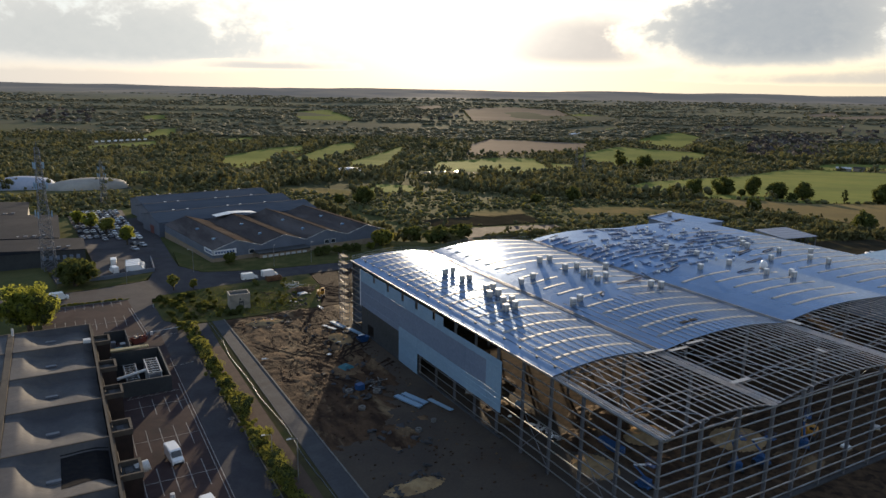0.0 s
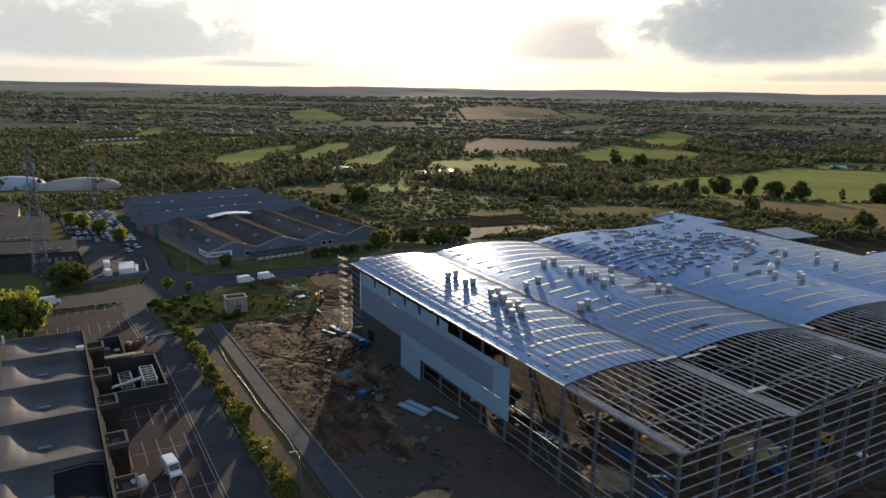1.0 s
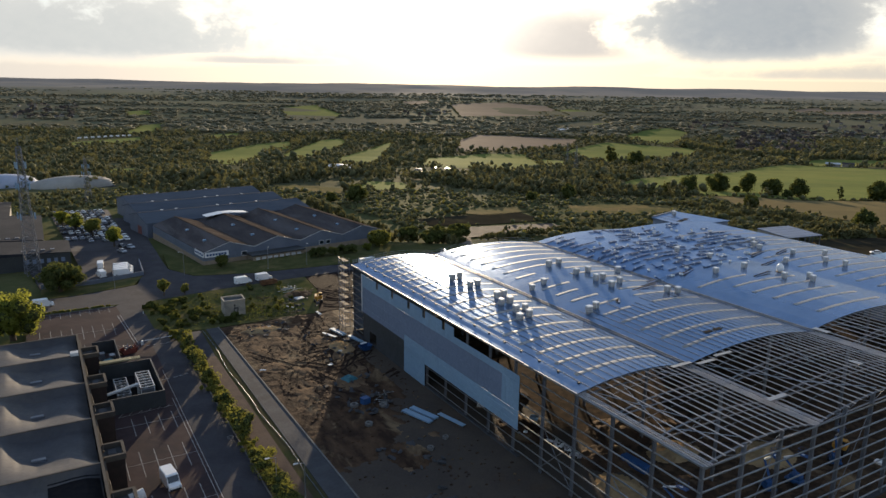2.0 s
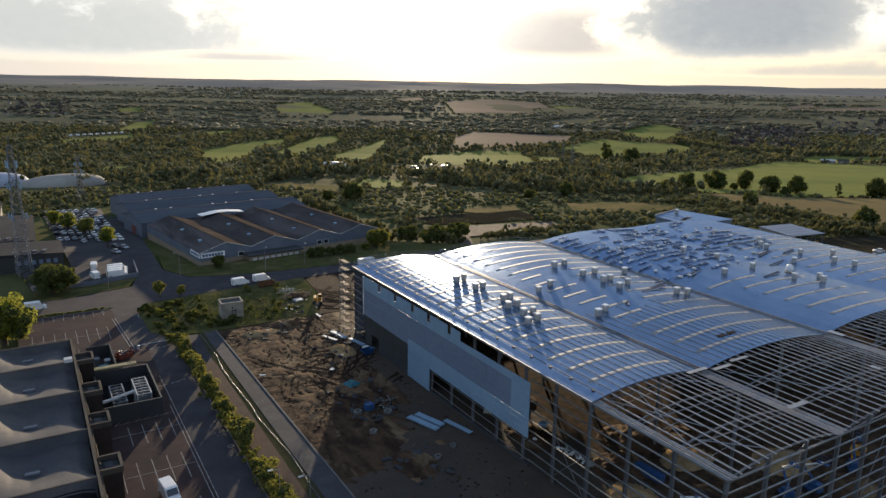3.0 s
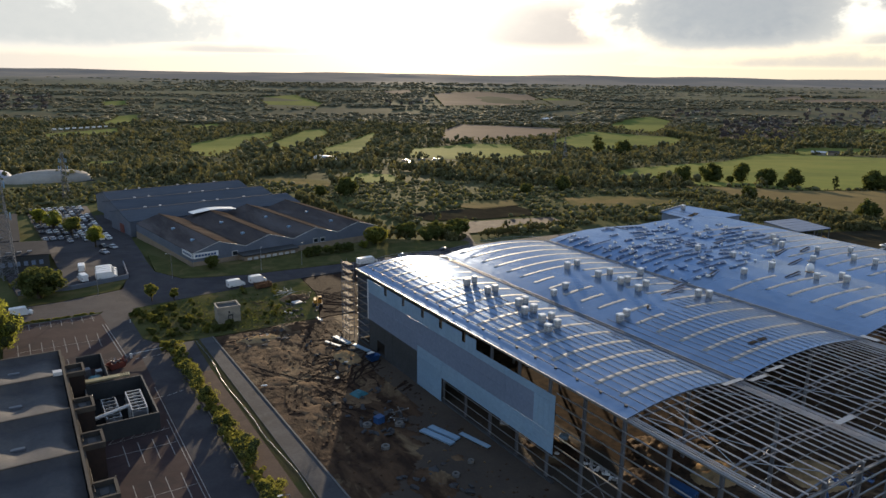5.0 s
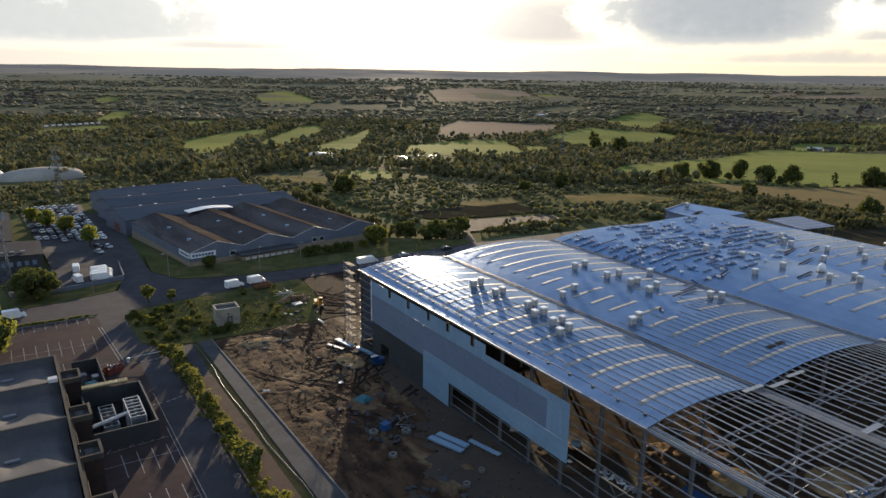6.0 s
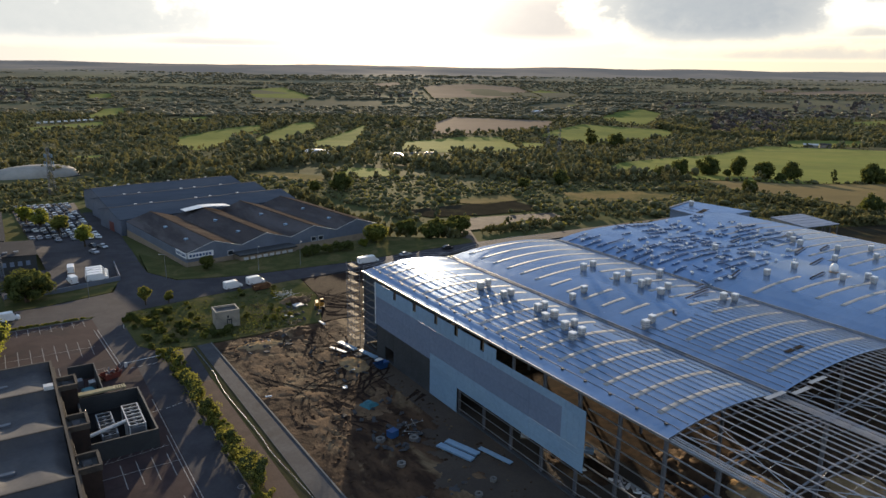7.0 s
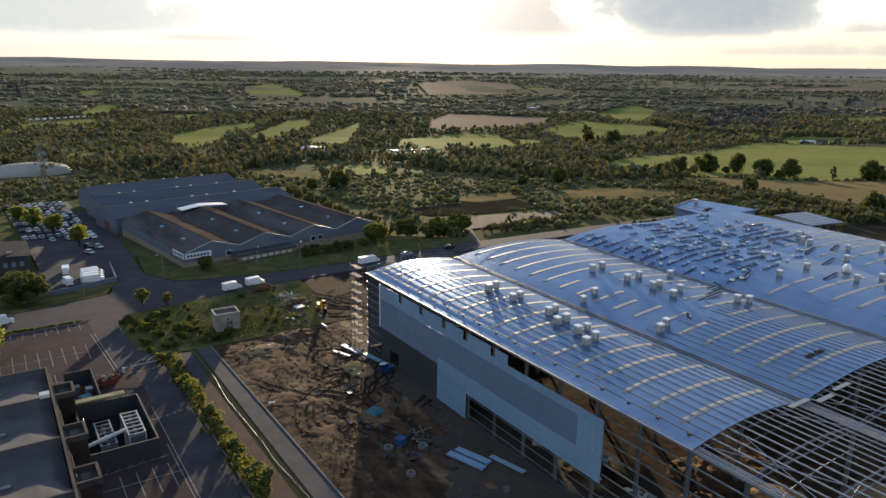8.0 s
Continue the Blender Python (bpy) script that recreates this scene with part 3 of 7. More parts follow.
flat("grass_verge", [(-42.1, 10), (-39.4, 10), (-40.6, 111), (-40.6, 127), (-42.1, 127)], VERGE, -0.03, "earthy verge under a clipped hedge", "verge")
flat("grass_verge", [(-36.4, 10), (-34.3, 10), (-34.3, 131), (-36.0, 131), (-36.6, 111)], VERGE, -0.02, "narrow dark grass verge along a concrete road", "verge")
flat("road", [(-34.3, 10), (-30.1, 10), (-31.6, 131), (-34.7, 131)], CONCRETE, 0.08, "pale concrete haul road", "road")
flat("kerb", [(-30.1, 10), (-29.8, 10), (-31.3, 131), (-31.6, 131)], KERB, 0.2, "concrete kerb edging the haul road", "kerb")
flat("kerb", [(-42.3, 10), (-42.1, 10), (-42.1, 128), (-42.3, 128)], KERB, 0.1, "kerb between access road and hedge", "kerb")
flat("kerb", [(-72, 163), (-53.6, 163), (-53.6, 163.25), (-72, 163.25)], KERB, 0.12, "kerb along the edge of the car park", "kerb")
flat("grass_verge", [(-46.5, 138), (-44, 134.2), (-34.8, 131.2), (-3, 131.2), (4, 150), (6, 169), (0, 168.7), (-25, 166.7), (-45, 163.4), (-47, 156)], GRASS, 0.02, "overgrown grass island beside the junction", "verge")
flat("grass_verge", [(-78, 163.3), (-54, 163.3), (-52.5, 164.7), (-72, 164.3)], GRASS, 0.06, "thin grass strip beside the road", "verge")
flat("grass_verge", [(-72, 179.7), (-62, 180.2), (-46, 184.2), (-42, 195), (-58, 190.5), (-72, 192)], GRASS, 0.05, "sloping grass bank below a yard wall", "verge")
flat("grass_verge", [(-26.5, 187.2), (-8, 181.8), (27, 179.3), (80, 180.8), (82, 186), (54, 206), (-21, 199.5), (-31, 225), (-32.8, 200)], GRASS, 0.04, "lawn in front of the factory", "verge")
flat("pavement", [(-72, 192), (-58, 190.5), (-41.5, 195.5), (-40.2, 215), (-60, 219), (-75, 219)], TARMAC_OLD, 0.03, "tarmac yard with parked vans", "yard")
drape("pavement", [(-60, 219), (-40.2, 215), (-38, 365), (-66, 365)], TARMAC_OLD, 0.06, "long tarmac parking yard", "yard")


def line(x0, y0, x1, y1, w=0.14, z=0.012, bm=None, deep=0.008):
    d = Vector((x1 - x0, y1 - y0, 0)).normalized()
    n = Vector((-d.y, d.x, 0)) * w / 2
    return slab([(x0 + n.x, y0 + n.y), (x1 + n.x, y1 + n.y), (x1 - n.x, y1 - n.y), (x0 - n.x, y0 - n.y)], z - deep, z, bm)


def bays():
    """White bay markings: double rows beside the plant compound, single rows at the far end."""
    n = 0
    for yc in (82.6, 67.2, 51.8, 36.4):
        t = tagged(new("bay_marking", mesh_of(line(-62.6, yc, -49.4, yc, 0.12), "bay_marking", WHITE_LINE)), "white painted bay row on block paving", "road marking", "bay markings")
        for i in range(5):
            x = -61.2 + 2.45 * i + (0.4 if yc > 80 else 0)
            if yc > 80 and i < 1:
                continue
            part("bay_line", line(x, yc - 4.6, x, yc + (3.2 if yc > 80 else 4.6), 0.14), WHITE_LINE, t)
    for yc, lo, hi, xs in ((158.2, 0, 4.6, range(8)), (143.0, -5.2, 5.0, range(8)), (131.0, -2.5, 2.2, range(3, 6))):
        t = tagged(new("bay_marking", mesh_of(line(-74, yc + lo, -54.3, yc + lo, 0.08) if yc < 140 else line(-73.5, yc + (lo + hi) / 2, -55, yc + (lo + hi) / 2, 0.1), "bay_marking", WHITE_LINE)), "white painted bay row on block paving", "road marking", "bay markings")
        for i in xs:
            x = -73.0 + 2.45 * i + (yc - 143) * 0.02
            part("bay_line", line(x, yc + lo, x, yc + hi, 0.14), WHITE_LINE, t)
    edge = tagged(new("edge_marking", mesh_of(line(-48.9, 14, -49.1, 108, 0.16), "edge_marking", WHITE_LINE)), "worn white edge lines beside the access road", "road marking")
    part("second_line", line(-49.5, 14, -49.7, 92, 0.12), WHITE_LINE, edge)
    part("second_line", line(-51.7, 128.5, -53.2, 154, 0.2, 0.03), WHITE_LINE, edge)
    part("second_line", line(-52.4, 128.5, -53.9, 154, 0.2, 0.03), WHITE_LINE, edge)
    stop = tagged(new("stop_marking", mesh_of(line(-50.2, 102.4, -48.4, 102.6, 0.25), "stop_marking", WHITE_LINE)), "broken white give-way dashes on tarmac", "road marking")
    for x in (-47.6, -46.4, -45.2):
        part("dash", line(x, 102.7 + (x + 47) * 0.3, x + 0.8, 103.0 + (x + 47) * 0.3, 0.25), WHITE_LINE, stop)
    for x in (-50.2, -48.6, -46.8, -45.6):
        part("dash", line(x, 125.6, x + 0.9, 125.9, 0.3), WHITE_LINE, stop)
    # hatch by the compound
    z = tagged(new("hatch_marking", mesh_of(line(-60.5, 87.4, -50, 88.4, 0.1), "hatch_marking", WHITE_LINE)), "white zigzag no-parking hatching by the compound", "road marking")
    for i in range(6):
        part("zigzag", line(-60.3 + 1.75 * i, 87.5 + 0.12 * i, -59.4 + 1.75 * i, 88.9, 0.09), WHITE_LINE, z)


bays()


# ---- building site ground ----
def site_height(x, y):
    """Height of the site ground, and how churned it is there."""
    p = Vector((x, y, 0))
    s = noise.noise(p / 16 + Vector((3, 1, 7))) * 9
    m = min(1, max(0, (y - 62 - 0.9 * x - 12 + s * 1.6) / 16 + 0.5)) if x < -6 else min(1, max(0, (y - 112 + s) / 8))
    u = x * 0.8 - y * 0.22 + 4.5 * noise.noise(p / 13) + 2.2 * noise.noise(p / 6 + Vector((9, 0, 0)))
    v = x * 0.3 + y * 0.5 + 4.0 * noise.noise(p / 11 + Vector((0, 5, 0)))
    rut = 0.10 * math.sin(u * 3.6) * max(0, math.sin(u * 0.5 + 1)) + 0.08 * math.sin(v * 4.0) * max(0, math.sin(v * 0.37))
    lump = 0.17 * noise.noise(p / 6) + 0.14 * noise.noise(p / 1.9) + 0.09 * noise.noise(p / 0.8)
    if y > 131.05:
        return 0.0, 1.0
    z = -0.10 + m * 0.6 * (rut + lump) + (1 - m) * (0.05 * noise.noise(p / 4) + 0.03 * noise.noise(p))
    return z, m


def site_ground():
    """Churned earth, with tyre ruts that curve across it; hardcore near the new building."""
    xs, ys = np.arange(-30.0, 14.01, 0.4), np.arange(-24.0, 131.1, 0.4)
    V = np.zeros((len(xs), len(ys), 3))
    soft = np.zeros((len(xs), len(ys)))
    for i, x in enumerate(xs):
        for j, y in enumerate(ys):
            edge = -30.0 - 1.5 * (y - 10) / 121 if i == 0 else x
            z, m = site_height(x, y)
            V[i, j] = (edge, y, min(z, 0.02) if i < 2 else z)
            soft[i, j] = m + 0.25 * noise.noise(Vector((x, y, 0)) / 2.2)
    idx = np.arange(len(xs) * len(ys)).reshape(len(xs), len(ys))
    F = np.stack([idx[:-1, :-1], idx[1:, :-1], idx[1:, 1:], idx[:-1, 1:]], -1).reshape(-1, 4)
    me = mesh_arrays("ground_site", V.reshape(-1, 3), F, (HARDCORE, MUD))
    me.polygons.foreach_set("material_index", (soft[:-1, :-1].ravel() > 0.45).astype(np.int32))
    me.polygons.foreach_set("use_smooth", [True] * len(me.polygons))
    structure("ground_site", me, label="churned brown earth with tyre ruts on a building site", category="ground")


def tyre_ruts():
    """Pairs of wet wheel tracks with squeezed-up edges, curving over the churned earth."""
    g = random.Random(44)
    V, F = [], []
    for k in range(56):
        x, y = g.uniform(-28, -4), g.uniform(72, 128)
        if k >= 40:
            x, y = g.uniform(0, 12), g.uniform(131.5, 150)
        a, bend = g.choice((1.5, 1.9, 1.2, 0.5, 2.6)) + g.uniform(-0.3, 0.3), g.uniform(-0.05, 0.05)
        half, wide = g.choice((0.9, 0.9, 1.1)), g.uniform(0.14, 0.3)
        pts, n = [], g.randrange(14, 44)
        for i in range(n):
            pts.append((x, y, a))
            x, y, a = x + 0.6 * math.cos(a), y + 0.6 * math.sin(a), a + bend + 0.03 * math.sin(i * 0.4 + k)
        for side in (-half, half):
            base, rows = len(V), 0
            for i, (px, py, pa) in enumerate(pts):
                nx, ny = -math.sin(pa), math.cos(pa)
                w = wide * (0.7 + 0.6 * abs(noise.noise(Vector((px, py, k))))) * min(1, 0.2 + i / 3, 0.2 + (n - 1 - i) / 3)
                cx, cy = px + nx * side, py + ny * side
                if not ((-29 < cx < -1.5 and 66 < cy < 129.5) or (-1 + (cy - 131) * 0.22 < cx < 20 and 131.6 < cy < 166)):
                    break
                for e, h in ((-1.7, -0.03), (-1.0, 0.06), (-0.55, 0.02), (0.55, 0.02), (1.0, 0.06), (1.7, -0.03)):
                    qx, qy = cx + nx * w * e, cy + ny * w * e
                    V.append((qx, qy, max(site_height(qx, qy)[0], site_height(cx, cy)[0] - 0.05) + h))
                rows += 1
            for r in range(rows - 1):
                for c in range(5):
                    q = base + 6 * r + c
                    F.append((q, q + 6, q + 7, q + 1))
    me = mesh_arrays("tyre_rut", V, F, WET_MUD)
    me.polygons.foreach_set("use_smooth", [True] * len(me.polygons))
    tagged(new("tyre_rut", me), "dark wet tyre ruts pressed into churned earth", "tyre ruts", kind="stuff")


def crust():
    """Low ragged patches of dried pale earth and small clods between the ruts."""
    g = random.Random(45)
    V, F = [], []
    # the spot at (-9.2, 52.5) is a sun patch put in as pale earth
    spots = [(g.uniform(-28, -7), g.uniform(80, 126), g.uniform(0.8, 2.8)) for _ in range(34)] + [(-9.2, 52.5, 0.9), (-19, 44, 0.9), (-17, 50, 0.8), (-14.5, 46, 1.0)]
    for x, y, r in spots:
        base = len(V)
        V.append((x, y, site_height(x, y)[0] + 0.10))
        for ring, h in ((0.5, 0.09), (0.8, 0.06), (1.0, -0.06)):
            for i in range(26):
                a = 2 * math.pi * i / 26
                q = r * ring * (1 + 0.7 * noise.noise(Vector((math.cos(a) * 1.6, math.sin(a) * 1.6, x + y))))
                px, py = x + q * math.cos(a), y + 1.5 * q * math.sin(a)
                V.append((px, py, site_height(px, py)[0] + h + 0.05 * noise.noise(Vector((px, py, 0)) * 2)))
        for i in range(26):
            F.append((base, base + 1 + i, base + 1 + (i + 1) % 26, base))
            for ring in (0, 1):
                p, q = base + 1 + 26 * ring, base + 27 + 26 * ring
                F.append((p + i, q + i, q + (i + 1) % 26, p + (i + 1) % 26))
    tri = [f[:3] for f in F if f[0] == f[3]] + [t for f in F if f[0] != f[3] for t in ((f[0], f[1], f[2]), (f[0], f[2], f[3]))]
    me = mesh_arrays("dry_earth", V, tri, DRY_CRUST)
    me.polygons.foreach_set("use_smooth", [True] * len(me.polygons))
    tagged(new("dry_earth", me), "ragged patches of dried pale earth between ruts", "earth", kind="stuff")
    V, F = [], []
    cube = np.array([(x, y, z) for x in (-1, 1) for y in (-1, 1) for z in (-1, 1)], float)
    quads = np.array([(0, 1, 3, 2), (4, 6, 7, 5), (0, 4, 5, 1), (2, 3, 7, 6), (0, 2, 6, 4), (1, 5, 7, 3)])
    h = np.random.default_rng(46)
    for k in range(620):
        x, y = g.uniform(-28.5, -2), g.choice((g.uniform(66, 129), g.uniform(20, 90)))
        s = h.uniform(0.05, 0.22, 3) * np.array([1.3, 1, 0.6])
        V.append(cube * s * h.uniform(0.7, 1.2, (8, 3)) + np.array([x, y, site_height(x, y)[0] + 0.04]))
        F.append(quads + 8 * k)
    tagged(new("clod", mesh_arrays("clod", np.concatenate(V), np.concatenate(F), (MUD,))), "small clods of earth and stones over the site", "clods", kind="stuff")


site_ground()
tyre_ruts()
crust()
flat("floor", [(14, -24), (150, -24), (150, 131), (14, 131)], DUSTY_FLOOR, -0.1, "bare hardcore ground inside and round the new frame", "ground")
flat("ground_site", [(-2.9, 131.1), (40, 131.1), (60, 168), (6.2, 168.5), (4.2, 150)], WET_MUD, -0.02, "trampled earth beside the estate road", "ground")


# ---- the new warehouse ----
ARCHES = [(0.0, 24.0, 1.25), (24.0, 60.0, 1.7), (60.0, 97.0, 1.8), (97.0, 137.0, 1.8)]
EAVE, NEAR, FAR, SHEET = 18.0, 0.0, 112.0, 23.6


ROOF_X = (60, 64, 69, 75, 82, 89, 97, 104, 111, 118, 126, 132, 137)
ROOF_Z = (0.0, 0.75, 1.35, 1.7, 1.72, 1.4, 0.95, 1.2, 1.3, 1.2, 0.8, 0.4, 0.0)


def roof_z(x):
    """Two full arches, then one long double wave."""
    for a, b, rise in ARCHES[:2]:
        if a <= x <= b:
            return EAVE + rise * (1 - ((2 * x - a - b) / (b - a)) ** 2)
    return EAVE + float(np.interp(x, ROOF_X, ROOF_Z)) if x > 60 else EAVE


hall = thing("warehouse", "half-clad steel warehouse with curved metal roof bays", "warehouse")


def i_section(length, depth=0.5, width=0.3, t=0.04):
    """An I-beam along z from 0."""
    bm = bmesh.new()
    box(-width / 2, width / 2, -depth / 2, -depth / 2 + t, 0, length, bm)
    box(-width / 2, width / 2, depth / 2 - t, depth / 2, 0, length, bm)
    box(-t / 2, t / 2, -depth / 2 + t, depth / 2 - t, 0, length, bm)
    return bm


col_mesh = mesh_of(i_section(1.0, 0.55, 0.35), "column", STEEL_GREY)
for y in np.arange(NEAR, FAR + 1, 8.0):
    for x in (0.0, 24.0, 60.0, 97.0, 137.0):
        if x in (0.0, 137.0) or y % 16 == 0:
            piece("column", col_mesh, hall, Matrix.Translation((x, y, -0.1)) @ Matrix.Diagonal((1, 1, EAVE + 0.1 - 0.25, 1)))
for x in [8, 16] + [24 + 7.2 * i for i in range(1, 5)] + [60 + 7.4 * i for i in range(1, 5)] + [97 + 8 * i for i in range(1, 5)]:
    for y in (NEAR, FAR):
        piece("column", col_mesh, hall, Matrix.Translation((x, y, -0.1)) @ Matrix.Diagonal((1, 1, roof_z(x) - 0.2, 1)))

# arched trusses on each grid line
def chord(pts, r):
    """One bent bar through the points."""
    bm = bmesh.new()
    rings = [[bm.verts.new((x + dx, dy, z + dz)) for dx, dy, dz in ((0, -r, -r), (0, r, -r), (0, r, r), (0, -r, r))] for x, z in pts]
    for p, q in zip(rings, rings[1:]):
        for i in range(4):
            bm.faces.new((p[i], p[(i + 1) % 4], q[(i + 1) % 4], q[i]))
    bm.faces.new(rings[0][::-1])
    bm.faces.new(rings[-1])
    bmesh.ops.recalc_face_normals(bm, faces=bm.faces)
    return bm


web = mesh_of(rod((0, 0, 0), (0, 0, 1), 0.05, 4), "web_bar", STEEL_GREY)
for a, b, rise in ARCHES:
    n = max(6, round((b - a) / 3.6))
    top = [(a + (b - a) * i / n, roof_z(a + (b - a) * i / n) - 0.28) for i in range(n + 1)]
    low = [(x, z - 0.5 - 1.0 * math.sin(math.pi * i / n)) for i, (x, z) in enumerate(top)]
    up, down = mesh_of(chord(top, 0.11), "top_chord", STEEL_GREY), mesh_of(chord(low, 0.09), "bottom_chord", STEEL_GREY)
    for y in np.arange(NEAR, FAR + 1, 8.0):
        m = Matrix.Translation((0, y, 0))
        piece("top_chord", up, hall, m)
        piece("bottom_chord", down, hall, m)
        if y < 30:
            for i in range(n):
                p, q = (top[i], low[i + 1]) if i % 2 else (low[i], top[i + 1])
                p, q = Vector((p[0], y, p[1])), Vector((q[0], y, q[1]))
                piece("web_bar", web, hall, Matrix.Translation(p) @ (q - p).to_track_quat("Z", "Y").to_matrix().to_4x4() @ Matrix.Diagonal((1, 1, (q - p).length, 1)))

# bare purlins over the unroofed end, each with its open Z profile
def purlin_mesh(length):
    bm = bmesh.new()
    box(-0.012, 0.06, 0, length, 0.175, 0.2, bm)
    box(-0.012, 0.012, 0, length, 0.065, 0.175, bm)
    box(-0.06, 0.012, 0, length, 0.04, 0.065, bm)
    return mesh_of(bm, "purlin", STEEL_PALE)


rng = random.Random(4)
pm = purlin_mesh(1.0)
for a, b, rise in ARCHES:
    n = round((b - a) / 1.75)
    for i in range(n + 1):
        x = a + 0.15 + (b - a - 0.3) * i / n
        y0 = NEAR - 0.55 + rng.uniform(-0.2, 0.15)
        piece("purlin", pm, hall, Matrix.Translation((x, y0, roof_z(x) - 0.15)) @ Matrix.Diagonal((1, SHEET + 0.3 - y0, 1, 1)))
        if i in (0, n):
            for e in (0.45, 0.9):
                piece("purlin", pm, hall, Matrix.Translation((x + (e if i == 0 else -e), y0, roof_z(x) - 0.1)) @ Matrix.Diagonal((1, SHEET - y0, 1, 1)))
# cross bracing and tie rails lying in the bare roof
for x0, y0, x1, y1 in ((2, 22, 7, 8), (7, 22, 2, 8), (8.5, 1, 3, 8), (16, 22, 22, 16), (26, 22, 33, 8), (33, 8, 40, 0.5), (45, 22, 40, 8), (52, 22, 58, 8), (66, 22, 74, 8), (82, 22, 76, 6), (100, 22, 108, 8), (120, 20, 113, 6)):
    part("brace", rod((x0, y0, roof_z(x0) + 0.05), (x1, y1, roof_z(x1) + 0.05), 0.07, 4), STEEL, hall)
for y in (4, 12, 20):
    for a, b, _ in ARCHES:
        for i in range(6):
            x0, x1 = a + (b - a) * i / 6, a + (b - a) * (i + 1) / 6
            part("tie_rail", rod((x0, y, roof_z(x0) + 0.0), (x1, y, roof_z(x1) + 0.0), 0.035, 4), STEEL, hall)
# loose sheets laid on the bare purlins
for x, y, w, l in ((19.6, 22.4, 4.6, 0.8), (24.5, 21.2, 4.4, 0.8), (29.0, 21.5, 4.4, 0.7), (22.9, 6.7, 4.4, 0.9), (60.6, 20.8, 1.4, 3.2), (47, 7, 1.1, 1.8)):
    z = max(roof_z(x), roof_z(x + w)) + 0.1
    part("loose_sheet", box(x, x + w, y, y + l, z, z + 0.05), STEEL, hall)

# girts round the open bays
girt = mesh_of(box(-0.09, 0.09, 0, 1, -0.085, 0.085), "girt", STEEL)
levels = [1.2 + 1.85 * i for i in range(9)]
for i in range(5):
    for z in levels:
        if z < 16.5:
            piece("girt", girt, hall, Matrix.Translation((-0.33, 8 * i - (0.3 if i == 0 else 0), z)) @ Matrix.Diagonal((1, 8 if i < 4 else 6.0, 1, 1)))
for i in range(4):
    for z in (1.0, 2.9, 4.6):
        piece("girt", girt, hall, Matrix.Translation((-0.33, 38 + 8.4 * i, z)) @ Matrix.Diagonal((0.7, 8.4, 0.6, 1)))
turn_x = Matrix.Rotation(-math.pi / 2, 4, "Z")
ends = [0, 8, 16, 24] + [24 + 7.2 * i for i in range(1, 6)] + [60 + 7.4 * i for i in range(1, 6)] + [97 + 8 * i for i in range(1, 6)]
for x0, x1 in zip(ends, ends[1:]):
    for z in levels + [17.6]:
        piece("girt", girt, hall, Matrix.Translation((x0, NEAR - 0.34, z)) @ turn_x @ Matrix.Diagonal((1, x1 - x0, 1, 1)))
        if x0 < 24:
            piece("girt", girt, hall, Matrix.Translation((x0, FAR + 0.34, z)) @ turn_x @ Matrix.Diagonal((1, x1 - x0, 1, 1)))
for y0 in (104, ):
    for z in levels:
        piece("girt", girt, hall, Matrix.Translation((-0.33, y0 + 2, z)) @ Matrix.Diagonal((1, 6.3, 1, 1)))
# eave beams and wall bracing
part("eave_beam", box(-0.35, 0.05, NEAR - 0.4, FAR + 0.4, EAVE - 0.35, EAVE - 0.08), STEEL, hall)
part("eave_beam", box(136.9, 137.3, NEAR - 0.4, FAR + 0.4, EAVE - 0.35, EAVE - 0.08), STEEL, hall)
for y0 in (8, 24):
    part("brace", rod((-0.1, y0, 1), (-0.1, y0 + 8, 9), 0.07, 4), STEEL_GREY, hall)
    part("brace", rod((-0.1, y0 + 8, 1), (-0.1, y0, 9), 0.07, 4), STEEL_GREY, hall)
for x0 in (8, 31.2, 67.4):
    part("brace", rod((x0, 0.1, 1), (x0 + 7.5, 0.1, 17), 0.07, 4), STEEL_GREY, hall)


# standing-seam roof sheets between the rooflights
def arched(a, b, rise, y0, y1, lift=0.0, xa=None, xb=None, seg=20, seams=False, thick=0.05):
    bm = bmesh.new()
    xa, xb = a if xa is None else xa, b if xb is None else xb
    f = lambda x: roof_z(x) + 0.12 + lift
    xs = [xa + (xb - xa) * i / seg for i in range(seg + 1)]
    ys = [y0, y1]
    if seams:
        ys, y = [], y0
        while y < y1 - 0.1:
            ys += [(y, 0), (min(y + 0.94, y1), 0), (min(y + 0.95, y1), 0.008), (min(y + 0.99, y1), 0.008)]
            y += 1.0
        ys.append((y1, 0))
    else:
        ys = [(y0, 0), (y1, 0)]
    rows = [[bm.verts.new((x, y, f(x) + h)) for y, h in ys] for x in xs]
    for r0, r1 in zip(rows, rows[1:]):
        for i in range(len(ys) - 1):
            if ys[i + 1][0] - ys[i][0] > 1e-6:
                bm.faces.new((r0[i], r1[i], r1[i + 1], r0[i + 1]))
    if not seams:
        bmesh.ops.solidify(bm, geom=bm.faces[:], thickness=thick)
    return bm


def barrel_light(a, b, rise, y, half, h, xa, xb, seg=18):
    """A rooflight with a rounded back that follows the arch."""
    bm = bmesh.new()
    rows = []
    for i in range(seg + 1):
        x = xa + (xb - xa) * i / seg
        z = roof_z(x) + 0.14
        rows.append([bm.verts.new((x, y + half * u, z + h * (1 - u * u))) for u in (-1, -0.7, -0.35, 0, 0.35, 0.7, 1)])
    for r0, r1 in zip(rows, rows[1:]):
        for j in range(6):
            bm.faces.new((r0[j], r1[j], r1[j + 1], r0[j + 1]))
    bm.faces.new(rows[0])
    bm.faces.new(rows[-1][::-1])
    bmesh.ops.recalc_face_normals(bm, faces=bm.faces)
    return bm


